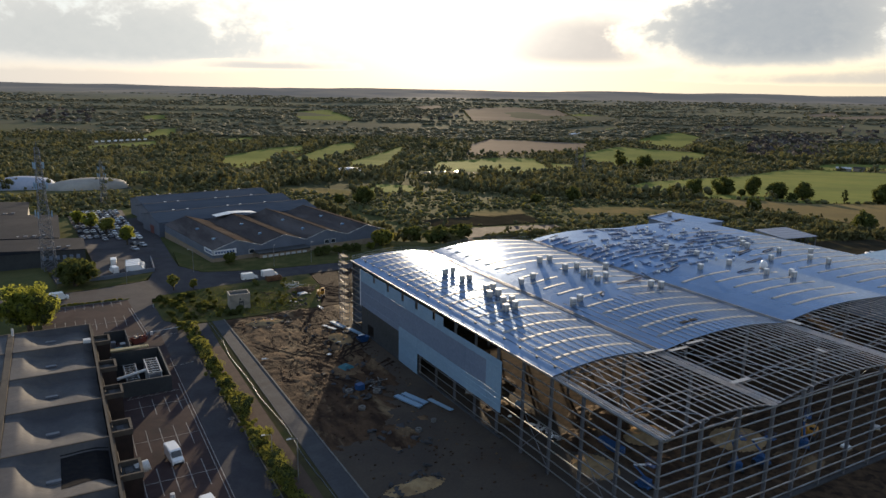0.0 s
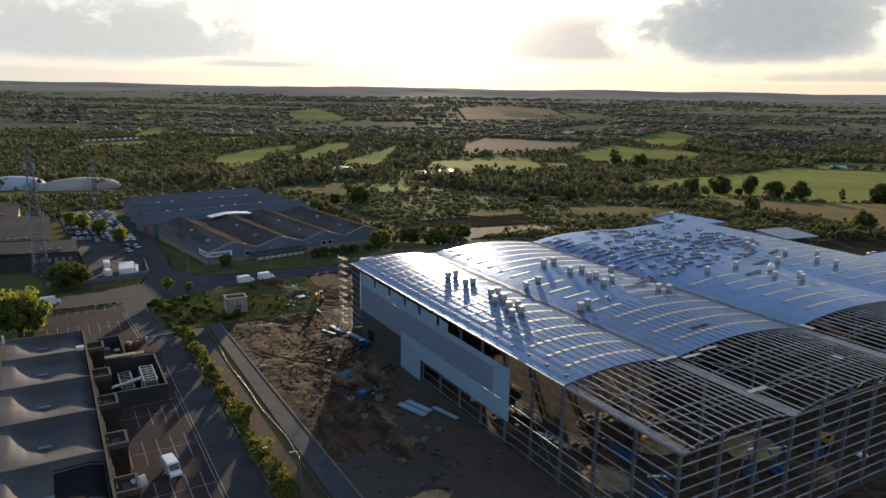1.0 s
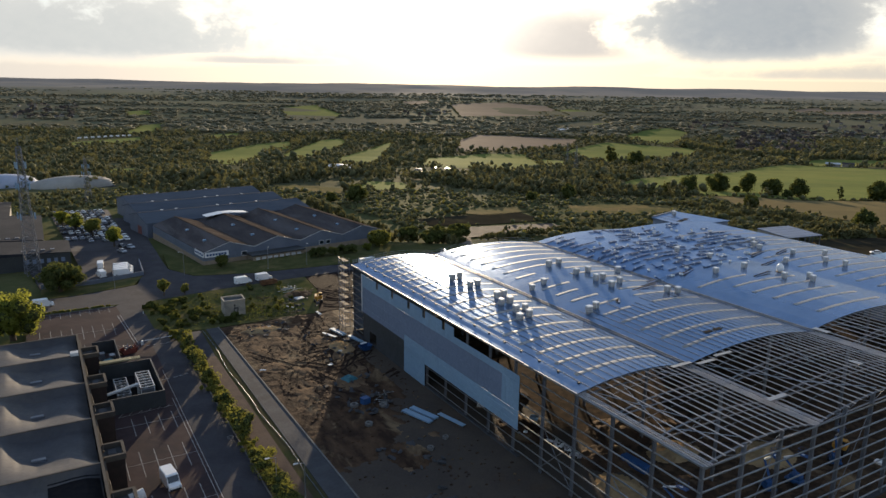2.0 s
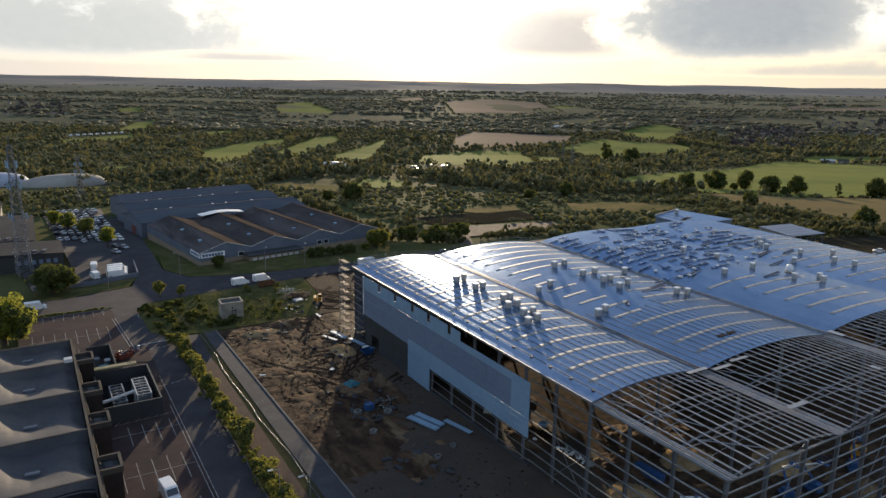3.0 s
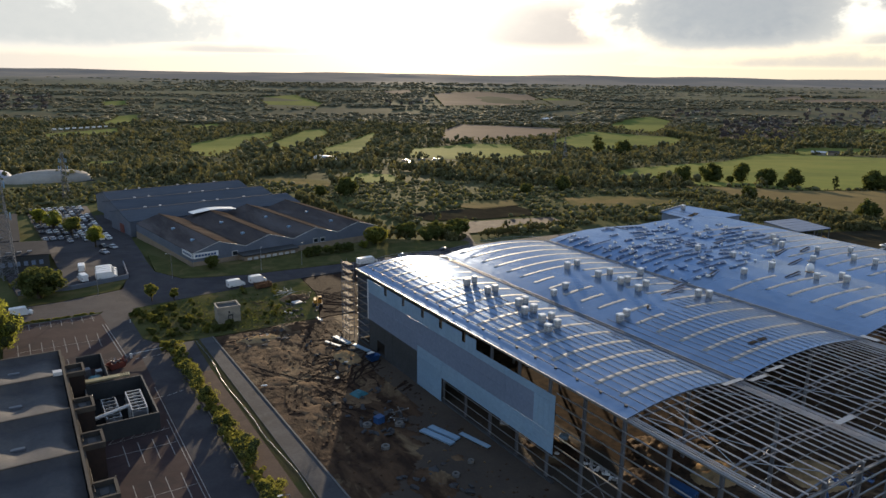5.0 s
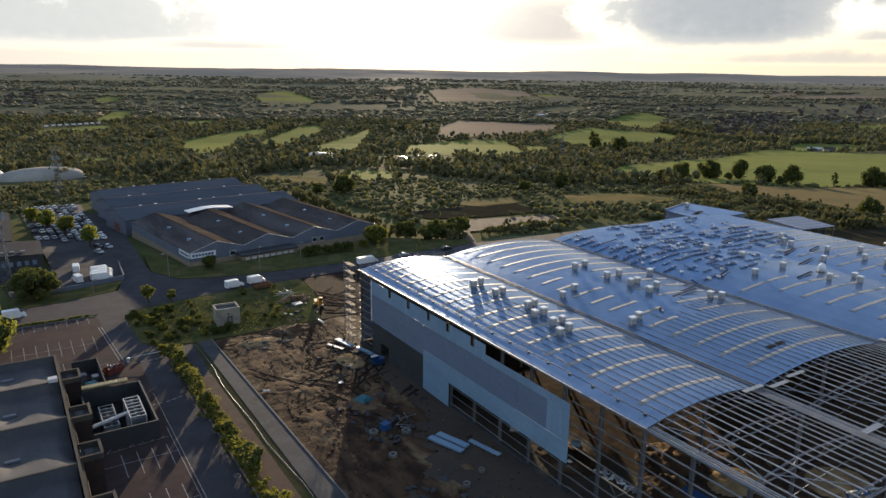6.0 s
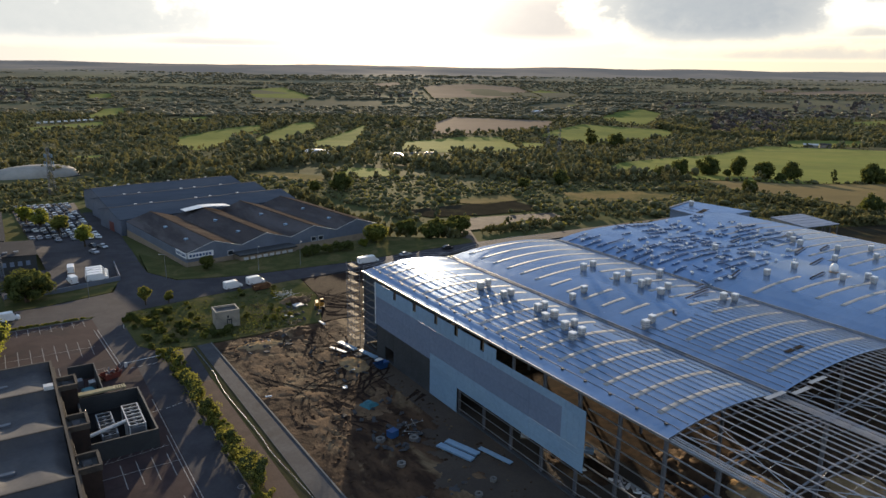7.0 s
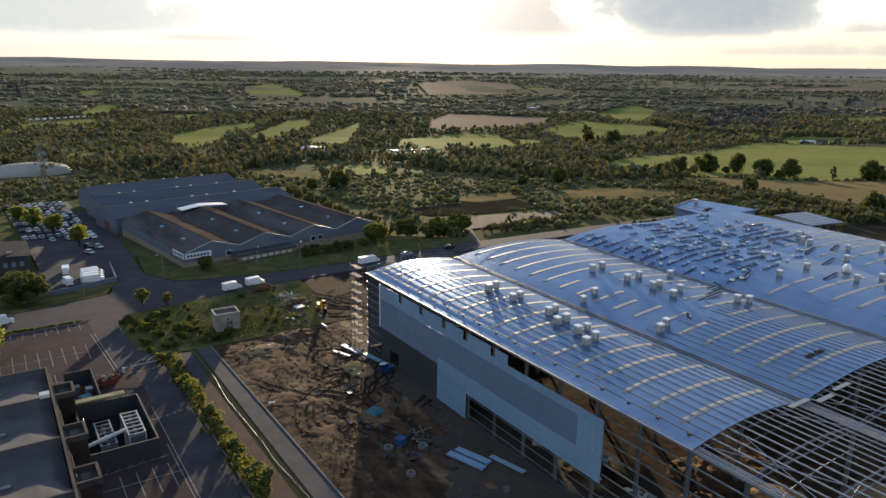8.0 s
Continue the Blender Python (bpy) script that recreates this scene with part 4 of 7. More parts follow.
pitch = 5.12
lights = [28.2 + pitch * i for i in range(17) if 28.2 + pitch * i < FAR - 1]
rnd = random.Random(11)
for n, (a, b, rise) in enumerate(ARCHES):
    cuts = [SHEET - (0.25 if n % 2 else 0)] + [y + 0.55 for y in lights] + [FAR + 0.4]
    for y0, y1 in zip(cuts, cuts[1:]):
        me = mesh_of(arched(a + 0.35, b - 0.35, rise, y0, y1 - 0.004, seams=True, xa=(-0.45, 24.3, 60.3, 97.004)[n], xb=(23.7, 59.7, 97.0, 137.1)[n]), "roof_sheet", LINER if n >= 2 and y0 > 64 and (n == 2 or y0 > 84) else ROOF_METAL)
        piece("roof_sheet", me, hall)
    for y in lights:
        lo, hi = (2.4 if y > 60 else 3.2, 21.6) if n == 0 else (a + 4.5, b - 3.2)
        if n == 2:
            lo, hi = (69, 92) if y < 50 else (63, 80)
            if y > 58:
                continue
        if n == 3 and y > 95:
            continue
        if n == 1 and 48 < y < 84:
            spans = [(lo, rnd.uniform(34, 38)), (rnd.uniform(40, 44), hi)]
        else:
            spans = [(lo, hi)]
        for s0, s1 in spans:
            part("rooflight", barrel_light(a, b, rise, y, 0.47, 0.025, s0, s1), ROOFLIGHT, hall, smooth=True)
for a, b, rise in ARCHES[1:3]:
    part("gutter", box(a - 0.32, a + 0.32, SHEET - 1.5, FAR + 0.4, EAVE - 0.05, EAVE + 0.03), SEAM, hall)
    part("gutter_edge", box(a - 0.45, a - 0.33, SHEET - 0.5, FAR + 0.4, EAVE + 0.05, EAVE + 0.42), STEEL, hall)
    part("gutter_edge", box(a + 0.33, a + 0.45, SHEET - 0.5, FAR + 0.4, EAVE + 0.05, EAVE + 0.42), STEEL, hall)
# slim dark strips along the length of the first two bays
for a, b, rise in ARCHES[:2]:
    x = a + 2.2
    while x < b - 1.5:
        y0, y1 = (SHEET + 0.2, FAR) if a == 0 and x < 15 else (SHEET + 0.2, SHEET + rnd.uniform(24, 34))
        z = roof_z(x) + 0.2
        part("clip_strip", box(x - 0.03, x + 0.03, y0, y1, z - 0.04, z + 0.03), SEAM, hall)
        x += 1.75
# eave edge: closed fascia with guard rail posts
part("fascia", box(-0.62, -0.45, SHEET - 0.3, FAR + 0.5, EAVE - 0.1, EAVE + 0.22), STEEL, hall)
for y in np.arange(SHEET + 2, FAR, 5.12):
    part("bracket", box(1.7, 2.0, y, y + 0.4, EAVE + 0.3, EAVE + 0.7), CLAD_DARK, hall)
for side in (0, 1):
    part("edge_rail", rod((0, FAR + 0.6 + 0.1 * side, EAVE + 0.9 + 0.4 * side), (24, FAR + 0.6, EAVE + 0.9 + 0.4 * side), 0.03, 4), STEEL, hall)
for x in np.arange(0, 60, 3.0):
    part("rail_post", rod((x, FAR + 0.62, roof_z(x)), (x, FAR + 0.62, roof_z(x) + 1.2), 0.035, 4), STEEL, hall)
for x0 in np.arange(0, 60, 3.0):
    for h in (0.6, 1.15):
        part("edge_rail", rod((x0, FAR + 0.62, roof_z(x0) + h), (x0 + 3, FAR + 0.62, roof_z(x0 + 3) + h), 0.03, 4), STEEL, hall)

# the wall panels of the long side
def panel(name, y0, y1, z0, z1, mat, x=-0.55, t=0.12):
    bm = box(x - t, x, y0 + 0.02, y1 - 0.02, z0 + 0.015, z1 - 0.015, bevel=0.015)
    return part(name, bm, mat, hall)


ys = [38.0, 43.2, 50.8, 58.4, 66.0, 72.0]
for i in range(len(ys) - 1):                       # pale band below the dark inset
    for z0, z1 in ((5.2 + (0.9 if i == 0 else 0) * 0, 6.5), (6.5, 7.8), (7.8, 8.8)):
        panel("wall_panel", ys[i], ys[i + 1], z0, z1, CLAD_LIGHT)
for z0, z1 in ((0.05, 1.2), (1.2, 2.5), (2.5, 3.8), (3.8, 5.2), (5.2, 6.5), (6.5, 7.8), (7.8, 8.8)):
    panel("wall_panel", 72.0, 81.8, z0, z1, CLAD_LIGHT)
for i in range(4):                                 # pale end strip of upright panels
    panel("wall_panel", 38.0 + 1.3 * i, 39.3 + 1.3 * i, 8.8, 14.1, CLAD_LIGHT)
for i in range(8):                                 # the dark inset
    y0, y1 = 43.2 + 7.775 * i, 43.2 + 7.775 * (i + 1)
    for z0, z1 in ((8.8, 11.5), (11.5, 14.1)):
        panel("wall_panel", y0, y1, z0, z1, CLAD_MID, x=-0.5)
panel("wall_panel", 81.8, 105.4, 7.4, 8.8, CLAD_MID, x=-0.5)
for i in range(38):                                # upright liner strips under the eave
    y0 = 60.2 + 1.19 * i
    gap = any(abs(y0 + 0.6 - w) < 0.6 for w in (96.1, 88.2, 80.4, 72.5, 64.6))
    panel("wall_panel", y0, y0 + 1.19, 14.1, 15.6 if gap else 17.3, CLAD_LIGHT, t=0.08)
    if gap:
        part("opening_post", box(-0.5, -0.3, y0 + 0.45, y0 + 0.6, 15.6, 17.5), TIMBER, hall)
for i in range(5):
    panel("wall_panel", 38.0 + 4.44 * i, 42.44 + 4.44 * i, 14.1, 15.5, CLAD_LIGHT)
panel("end_trim", 105.3, 105.6, 7.4, 17.3, WHITE, x=-0.45, t=0.3)
for i in range(6):                                 # dark ground-floor wall
    if i != 4:
        panel("dark_panel", 81.8 + 3.93 * i, 81.8 + 3.93 * (i + 1), 0.0, 7.4, CLAD_DARK, x=-0.25)
    else:
        panel("dark_panel", 81.8 + 3.93 * i, 81.8 + 3.93 * (i + 1), 3.2, 7.4, CLAD_DARK, x=-0.25)
# unseen sheet added behind the inset to stop light leaking through joints
part("backing_sheet", box(-0.3, -0.26, 38.3, 81.6, 8.9, 14.0), CLAD_DARK, hall)
part("plinth", box(-0.5, 0.2, 38, 112, -0.3, 0.12), CONCRETE, hall)
part("plinth", box(-0.4, 137, -0.45, 0.35, -0.3, 0.15), CONCRETE, hall)

# unseen rear wall of upright sheets, added to shape the low sun indoors
wr = random.Random(12)
for i in range(68):                                # gaps in the middle let the sun onto the floor
    x0 = 0.4 + 2.0 * i
    low = 9.3 if 38 < x0 < 84 else 0.0
    if 55 < x0 < 67 or 72 < x0 < 80:
        low = wr.uniform(11.8, 13.2)
    part("rear_panel", box(x0, x0 + 1.98, FAR + 0.5, FAR + 0.58, low, 17.6), CLAD_MID, hall)
    if low:
        part("rear_panel", box(x0, x0 + 1.98, FAR + 0.5, FAR + 0.58, 0.0, 4.8), CLAD_MID, hall)
# unseen side wall, two sheets left out to let sun in
for i in range(10):
    if i not in (3, 6):
        part("side_panel", box(137.3, 137.4, 30 + 8 * i, 37.98 + 8 * i, 0, 17.5), CLAD_MID, hall)

# scaffold stair tower at the far corner
tower = thing("scaffold_tower", "galvanised scaffold stair tower at the building's far corner", "scaffolding")
for x in (-2.2, -0.8):
    for y in (113.2, 115.2, 117.2):
        part("standard", rod((x, y, -0.1), (x, y, 19.6), 0.045, 6), STEEL_GREY, tower)
for i in range(19):
    z = 0.9 + 1.0 * i
    for y in (113.2, 117.2):
        part("ledger", rod((-2.4, y, z), (-0.6, y, z), 0.06, 6), STEEL_GREY, tower)
    part("ledger", rod((-2.2, 113, z), (-2.2, 117.4, z), 0.045, 6), STEEL_GREY, tower)
    if i % 2 == 0:
        part("board", box(-2.1, -0.9, 113.3, 117.1, z + 0.06, z + 0.11), TIMBER, tower)
        part("diagonal", rod((-2.3, 113.2, z), (-2.3, 117.2, min(z + 2, 19.4)), 0.05, 5), STEEL_GREY, tower)
# dark plates on the sheets, coloured like the shade in two openings
for x in (36.4, 39.0):
    part("roof_opening", box(x, x + 2.1, 29.75, 30.6, roof_z(x + 1) + 0.2, roof_z(x + 1) + 0.24), DARK, hall)


# ---- things on the warehouse roof ----
def roof_vent(kind=0):
    """A square ventilator on a curb with louvred sides and a lid."""
    t = thing("roof_ventilator", "white box ventilator with louvred sides on a metal roof", "roof vent", group="roof ventilators")
    part("curb", box(-0.62, 0.62, -0.62, 0.62, -0.25, 0.35, bevel=0.03), STEEL, t)
    part("housing", box(-0.72, 0.72, -0.72, 0.72, 0.36, 1.45, bevel=0.06), PLASTIC_WHITE, t)
    for s in (-1, 1):
        for i in range(2):
            part("louvre", box(-0.6, 0.6, s * 0.74 - 0.03, s * 0.74 + 0.03, 0.62 + 0.38 * i, 0.8 + 0.38 * i), STEEL, t)
            part("louvre", box(s * 0.74 - 0.03, s * 0.74 + 0.03, -0.6, 0.6, 0.62 + 0.38 * i, 0.8 + 0.38 * i), STEEL, t)
    part("lid", box(-0.8, 0.8, -0.8, 0.8, 1.46, 1.62, bevel=0.06), WHITE, t)
    return t


VENTS = [(13.3, 84.2), (16.0, 85.2), (13.9, 77.1), (16.5, 78.0), (14.6, 67.3), (17.0, 68.2), (12.5, 62.7), (14.9, 62.9), (12.4, 57.3), (15.1, 57.8), (10.3, 53.1), (13.2, 53.9),
         (40.9, 82.3), (45.1, 83.5), (42.2, 73.3), (46.3, 73.7), (42.6, 66.7), (45.3, 67.3), (42.4, 61.3), (46.6, 63.0), (54.7, 72.0), (26.8, 70.7), (31.0, 71.8), (27.0, 51.6), (29.6, 52.4),
         (51.9, 53.3), (54.0, 52.1), (83.8, 78.9), (116.2, 78.3), (111.8, 74.7), (109.9, 71.5), (113.1, 63.2), (102.5, 58.1), (121.3, 58.8), (112.7, 53.3), (113.0, 48.1),
         (86.5, 70.0), (74.6, 58.4), (85.8, 58.6), (86.0, 47.4), (93.7, 45.8), (90.6, 43.0)]
first = None
vr = random.Random(3)
for x, y in VENTS:
    m = pose(x, y, roof_z(x) + 0.15, 0, 0, vr.uniform(-9, 9)) @ Matrix.Diagonal((*(vr.uniform(0.78, 0.96) for _ in range(2)), vr.uniform(0.85, 1.05), 1))
    if first is None:
        first = roof_vent()
        first.matrix_basis = m
    else:
        copy_thing(first, m)

# wrapped bale left standing upright
def wrapped_unit(x, y):
    t = thing("wrapped_unit", "white plastic-wrapped ventilator part standing on the roof", "roof vent", at=(x, y, roof_z(x) + 0.12))
    bm = bmesh.new()
    bmesh.ops.create_uvsphere(bm, u_segments=10, v_segments=7, radius=0.95)
    for v in bm.verts:
        v.co += Vector((0, 0, 0.95)) + 0.14 * noise.noise_vector(v.co * 2)
        v.co.z *= 1.15
    part("wrap", bm, WHITE, t)
    part("pallet", box(-0.8, 0.8, -0.8, 0.8, 0, 0.14), TIMBER, t)


wrapped_unit(91.7, 52.5)

# rows of slim sheet bundles and trims over the third and fourth bays
pr = random.Random(21)
bundle = []
for k, (l, w, h, mat) in enumerate(((4.6, 0.3, 0.24, BUNDLE), (3.2, 0.34, 0.3, BUNDLE), (5.6, 0.26, 0.2, BUNDLE), (2.6, 0.5, 0.3, LINER))):
    t = thing("cladding_bundle", ("slim blue bundle of roofing trims lying on the roof", "dark bundle of roofing trims lying on the roof", "bare metal bundle of roofing trims on the roof", "short blue pack of roofing sheets on the roof")[k], "building material", group="bundles of trims")
    part("sheet", box(-l / 2, l / 2, -w / 2, w / 2, 0, h * 0.55), mat, t)
    part("sheet", box(-l / 2 + 0.25, l / 2 - 0.1, -w / 2 + 0.03, w / 2 - 0.05, h * 0.56, h), mat, t)
    part("strap", box(-l / 4 - 0.06, -l / 4 + 0.06, -w / 2 - 0.02, w / 2 + 0.02, 0, h + 0.02), WHITE, t)
    part("end_wrap", box(l / 2 - 0.02, l / 2 + 0.2, -w / 2 - 0.05, w / 2 + 0.05, 0, h + 0.05, bevel=0.05), WHITE if k % 2 else STEEL, t)
    bundle.append([t, False])
for row in range(15):
    y = 63.5 + 3.25 * row
    for i in range(13):
        x = 61.8 + 4.7 * i + pr.uniform(-1.3, 1.3) + (row % 2) * 2
        if pr.random() < 0.15 or x > 121 or (x > 100 and y < 76) or (x > 84 and y < 66) or (y > 92 and pr.random() < 0.45):
            continue
        slope = math.degrees(math.atan((roof_z(x + 0.3) - roof_z(x - 0.3)) / 0.6))
        for j in range(2 if pr.random() < 0.5 else 1):
            k = pr.randrange(4)
            yy = y + pr.uniform(-0.25, 0.25) + 0.5 * j
            k = k if pr.random() < 0.8 else 1
            m = pose(x + pr.uniform(-0.5, 0.5), yy, roof_z(x) + 0.2, 0, -slope, pr.uniform(-4, 4) if pr.random() < 0.92 else 90)
            if bundle[k][1]:
                copy_thing(bundle[k][0], m)
            else:
                bundle[k][0].matrix_basis, bundle[k][1] = m, True
for x, y, l, a in ((49, 57.5, 9, 8), (52, 59.2, 7, 8), (56.5, 62.5, 3.4, 10), (98, 60, 9, 12), (104, 68, 8, 15), (84, 52, 8, 10), (36, 52.5, 2.0, 40), (100, 84, 7, 12), (108, 80, 6, -10), (70, 63, 6, 20), (112, 66, 7, 14)):
    t = thing("dark_sheet_stack", "dark stack of roofing trims lying on the roof", "building material", at=(x, y, roof_z(x) + 0.22), turn=a, group="stacks of trims")
    part("trim", box(-l / 2, l / 2, -0.45, 0.0, 0, 0.12), BUNDLE, t)
    part("trim", box(-l / 2 + 0.4, l / 2 + 0.2, 0.04, 0.4, 0, 0.16), DARK, t)
# smaller offcuts and white bags
bag_tpl = None
for i in range(60):
    x, y = pr.uniform(61, 119), pr.uniform(62, 110)
    if x > 105 and y < 76:
        continue
    m = pose(x, y, roof_z(x) + 0.2, 0, 0, pr.uniform(0, 180))
    if bag_tpl is None:
        bag_tpl = thing("material_bag", "small white bag of fixings on the roof", "building material", group="bags of fixings")
        bm = box(-0.5, 0.5, -0.35, 0.35, 0, 0.45)
        bmesh.ops.bevel(bm, geom=bm.edges[:], offset=0.14, segments=2, affect="EDGES")
        part("bag", bm, WHITE, bag_tpl)
        part("tie", box(-0.08, 0.08, -0.08, 0.08, 0.44, 0.56), TIMBER, bag_tpl)
        bag_tpl.matrix_basis = m
    else:
        copy_thing(bag_tpl, m)

# the lower wings behind and beside the main roof
def wing(x0, x1, y0, y1, z, rise, mat, label):
    t = thing("warehouse_wing", label, "warehouse")
    prof = [(x0 + (x1 - x0) * i / 12, z + rise * (1 - (2 * i / 12 - 1) ** 2)) for i in range(13)]
    part("roof", prism(prof + [(x, zz - 0.3) for x, zz in prof[::-1]], y0, y1), mat, t)
    part("wall", box(x0 + 0.2, x1 - 0.2, y0 + 0.2, y0 + 0.4, -3, z - 0.31), CLAD_MID, t)
    part("wall", box(x0 + 0.2, x1 - 0.2, y1 - 0.4, y1 - 0.2, -3, z - 0.31), CLAD_MID, t)
    part("wall", box(x0 + 0.2, x0 + 0.4, y0 + 0.42, y1 - 0.42, -3, z - 0.31), CLAD_DARK, t)
    part("wall", box(x1 - 0.4, x1 - 0.2, y0 + 0.42, y1 - 0.42, -3, z - 0.31), CLAD_MID, t)
    part("kerb", box(x0 + 0.1, x1 - 0.1, y1 - 0.35, y1 - 0.05, z + 0.01, z + 0.4), STEEL, t)
    part("kerb", box(x0 + 0.05, x0 + 0.35, y0 + 0.2, y1 - 0.4, z + 0.01, z + 0.4), STEEL, t)
    for i in range(int((y1 - y0) / 5) - 1):
        y = y0 + 4 + 5 * i
        part("seam", box(x0 + 1, x1 - 1, y, y + 0.1, z + 0.01, z + 0.05), SEAM, t)
    return t


annex = thing("warehouse_wing", "blue-sheeted rear wing of the warehouse under a flat roof", "warehouse")
part("roof", slab([(126.5, 113.2), (129.4, 131.2), (147.8, 136.4), (151, 113.2)], 16.8, 17.1), LINER, annex)
part("wall", slab([(127, 113.6), (129.8, 130.8), (147.4, 135.9), (150.5, 113.6)], -3, 16.75), CLAD_MID, annex)
part("kerb", slab([(129.4, 131.2), (147.8, 136.4), (147.8, 136.0), (129.6, 130.8)], 17.11, 17.5), STEEL, annex)
# dark plate laid on the roof in place of a shaded hole
part("roof_well", slab([(131, 121), (139, 124), (140, 122.4), (132, 119.4)], 17.105, 17.14), DARK, annex)
for i in range(3):
    part("seam", box(128 + 4 * i, 128.12 + 4 * i, 114, 128 + 1.4 * i, 17.11, 17.16), SEAM, annex)
wing(137.6, 190, 20, 62, 14.5, 0.6, CLAD_LIGHT, "lower grey-roofed side wing of the warehouse")
m = pose(140, 130, 17.35)
copy_thing(first, m)

# ---- machines and stores inside and around the frame ----
def boom_lift(x, y, turn, up, label):
    t = thing("boom_lift", label, "boom lift", at=(x, y, -0.1), turn=turn, group="boom lifts")
    part("chassis", box(-1.3, 1.3, -0.9, 0.9, 0.5, 1.1, bevel=0.08), BLUE, t)
    for sx in (-1, 1):
        for sy in (-1, 1):
            part("wheel", rod((sx * 0.9, sy * 0.75, 0.45), (sx * 0.9, sy * 1.1, 0.45), 0.45, 12), BLACK, t)
    part("turret", box(-1.1, 0.7, -0.75, 0.75, 1.12, 2.0, bevel=0.1), BLUE, t)
    a, b = Vector((-0.6, 0, 1.9)), Vector((2.2, 0, 1.9 + up * 0.5))
    c = Vector((-1.0, 0, 1.9 + up))
    part("lower_boom", rod(a, b, 0.22, 4), BLUE, t)
    part("upper_boom", rod(b, c, 0.18, 4), WHITE, t)
    basket = part("basket", box(c.x - 0.9, c.x + 0.9, -0.5, 0.5, c.z - 0.2, c.z - 0.1), BLUE, t)
    for z in (0.35, 0.9):
        for s in (-0.5, 0.5):
            part("rail", rod((c.x - 0.9, s, c.z + z), (c.x + 0.9, s, c.z + z), 0.03, 4), BLUE, basket)
        for s in (-0.9, 0.9):
            part("rail", rod((c.x + s, -0.5, c.z + z), (c.x + s, 0.5, c.z + z), 0.03, 4), BLUE, basket)
    return t


for x, y, a, u, l in ((11.4, 12.8, 100, 3, "blue boom lift parked beside the corner columns"), (30.0, 9.6, 60, 5, "blue boom lift with raised white arm inside the frame"), (35.6, 8.6, 95, 4, "blue boom lift standing under the bare purlins"), (48, 9, 40, 5, "blue boom lift working deeper in the frame")):
    boom_lift(x, y, a, u, l)


def site_container(x, y, turn, label, l=6.1, w=2.4, h=2.6):
    """A steel site container with ribbed sides and a door end."""
    t = thing("site_container", label, "container", at=(x, y, -0.1), turn=turn, group="site containers")
    part("body", box(-w / 2, w / 2, -l / 2, l / 2, 0.1, h, bevel=0.05), BLUE, t)
    for sx in (-1, 1):
        for i in range(9):
            yy = -l / 2 + 0.4 + (l - 0.8) * i / 8
            part("rib", box(sx * (w / 2 + 0.03) - 0.03, sx * (w / 2 + 0.03) + 0.03, yy - 0.12, yy + 0.12, 0.25, h - 0.15), BLUE, t)
    for sx in (-1, 1):
        d = part("door", box(sx * w / 4 - w / 4 + 0.05, sx * w / 4 + w / 4 - 0.05, -l / 2 - 0.06, -l / 2, 0.2, h - 0.1), BLUE, t)
        part("lock_bar", rod((sx * 0.3, -l / 2 - 0.1, 0.3), (sx * 0.3, -l / 2 - 0.1, h - 0.2), 0.03, 5), STEEL, d)
    return t


site_container(15.8, 25.4, 4, "long low blue steel store inside the open bays", 5.4, 1.5, 1.4)


def excavator(x, y, turn, body, label, s=1.0, z=0.0):
    t = thing("excavator", label, "excavator", at=(x, y, z), turn=turn)
    for sy in (-1, 1):
        prof = [(-1.7, 0.25), (-1.4, 0.0), (1.4, 0.0), (1.7, 0.25), (1.6, 0.6), (1.3, 0.8), (-1.3, 0.8), (-1.6, 0.6)]
        part("track", prism([(px * s, pz * s) for px, pz in prof], (sy * 1.1 - 0.25) * s, (sy * 1.1 + 0.25) * s), BLACK, t)
    part("body", box(-1.7 * s, 1.2 * s, -1.2 * s, 1.2 * s, 0.95 * s, 1.9 * s, bevel=0.15 * s), body, t)
    cab = part("cab", box(0.1 * s, 1.3 * s, 0.1 * s, 1.15 * s, 1.92 * s, 2.9 * s, bevel=0.12 * s), body, t)
    part("window", box(0.2 * s, 1.32 * s, 0.2 * s, 1.17 * s, 2.15 * s, 2.75 * s), WINDOW, cab)
    part("boom", rod((1.0 * s, -0.2 * s, 1.6 * s), (3.6 * s, -0.2 * s, 3.6 * s), 0.2 * s, 4), body, t)
    part("arm", rod((3.6 * s, -0.2 * s, 3.6 * s), (5.2 * s, -0.2 * s, 1.4 * s), 0.15 * s, 4), body, t)
    part("bucket", prism([(4.8 * s, 1.4 * s), (5.5 * s, 1.4 * s), (5.3 * s, 0.6 * s), (4.7 * s, 0.5 * s)], -0.65 * s, 0.25 * s), STEEL_GREY, t)


excavator(52.8, 11.0, 200, ORANGE, "orange excavator inside the unfinished frame")
excavator(0.5, 141, 250, ORANGE, "small orange excavator on the churned earth", 1.0)


def storage(name, label, category, x, y, w, l, h, mat, turn=0, z=-0.02):
    t = thing(name, label, category, at=(x, y, z), turn=turn)
    part("body", box(-w / 2, w / 2, -l / 2, l / 2, 0.0, h, bevel=0.04), mat, t)
    return t


def panel_stack(x, y, w, l, turn, mat, label, n=2):
    t = thing("panel_stack", label, "building material", at=(x, y, 0.0), turn=turn, group="stacked wall panels")
    for s in (-0.3, 0.3):
        part("bearer", box(-w / 2, w / 2, s * l - 0.1, s * l + 0.1, -0.1, 0.12), TIMBER, t)
    for i in range(n):
        part("panel", box(-w / 2 + 0.04 * i, w / 2 + 0.02 * i, -l / 2 + 0.05 * i, l / 2 - 0.08 * i, 0.13 + 0.16 * i, 0.27 + 0.16 * i), mat, t)


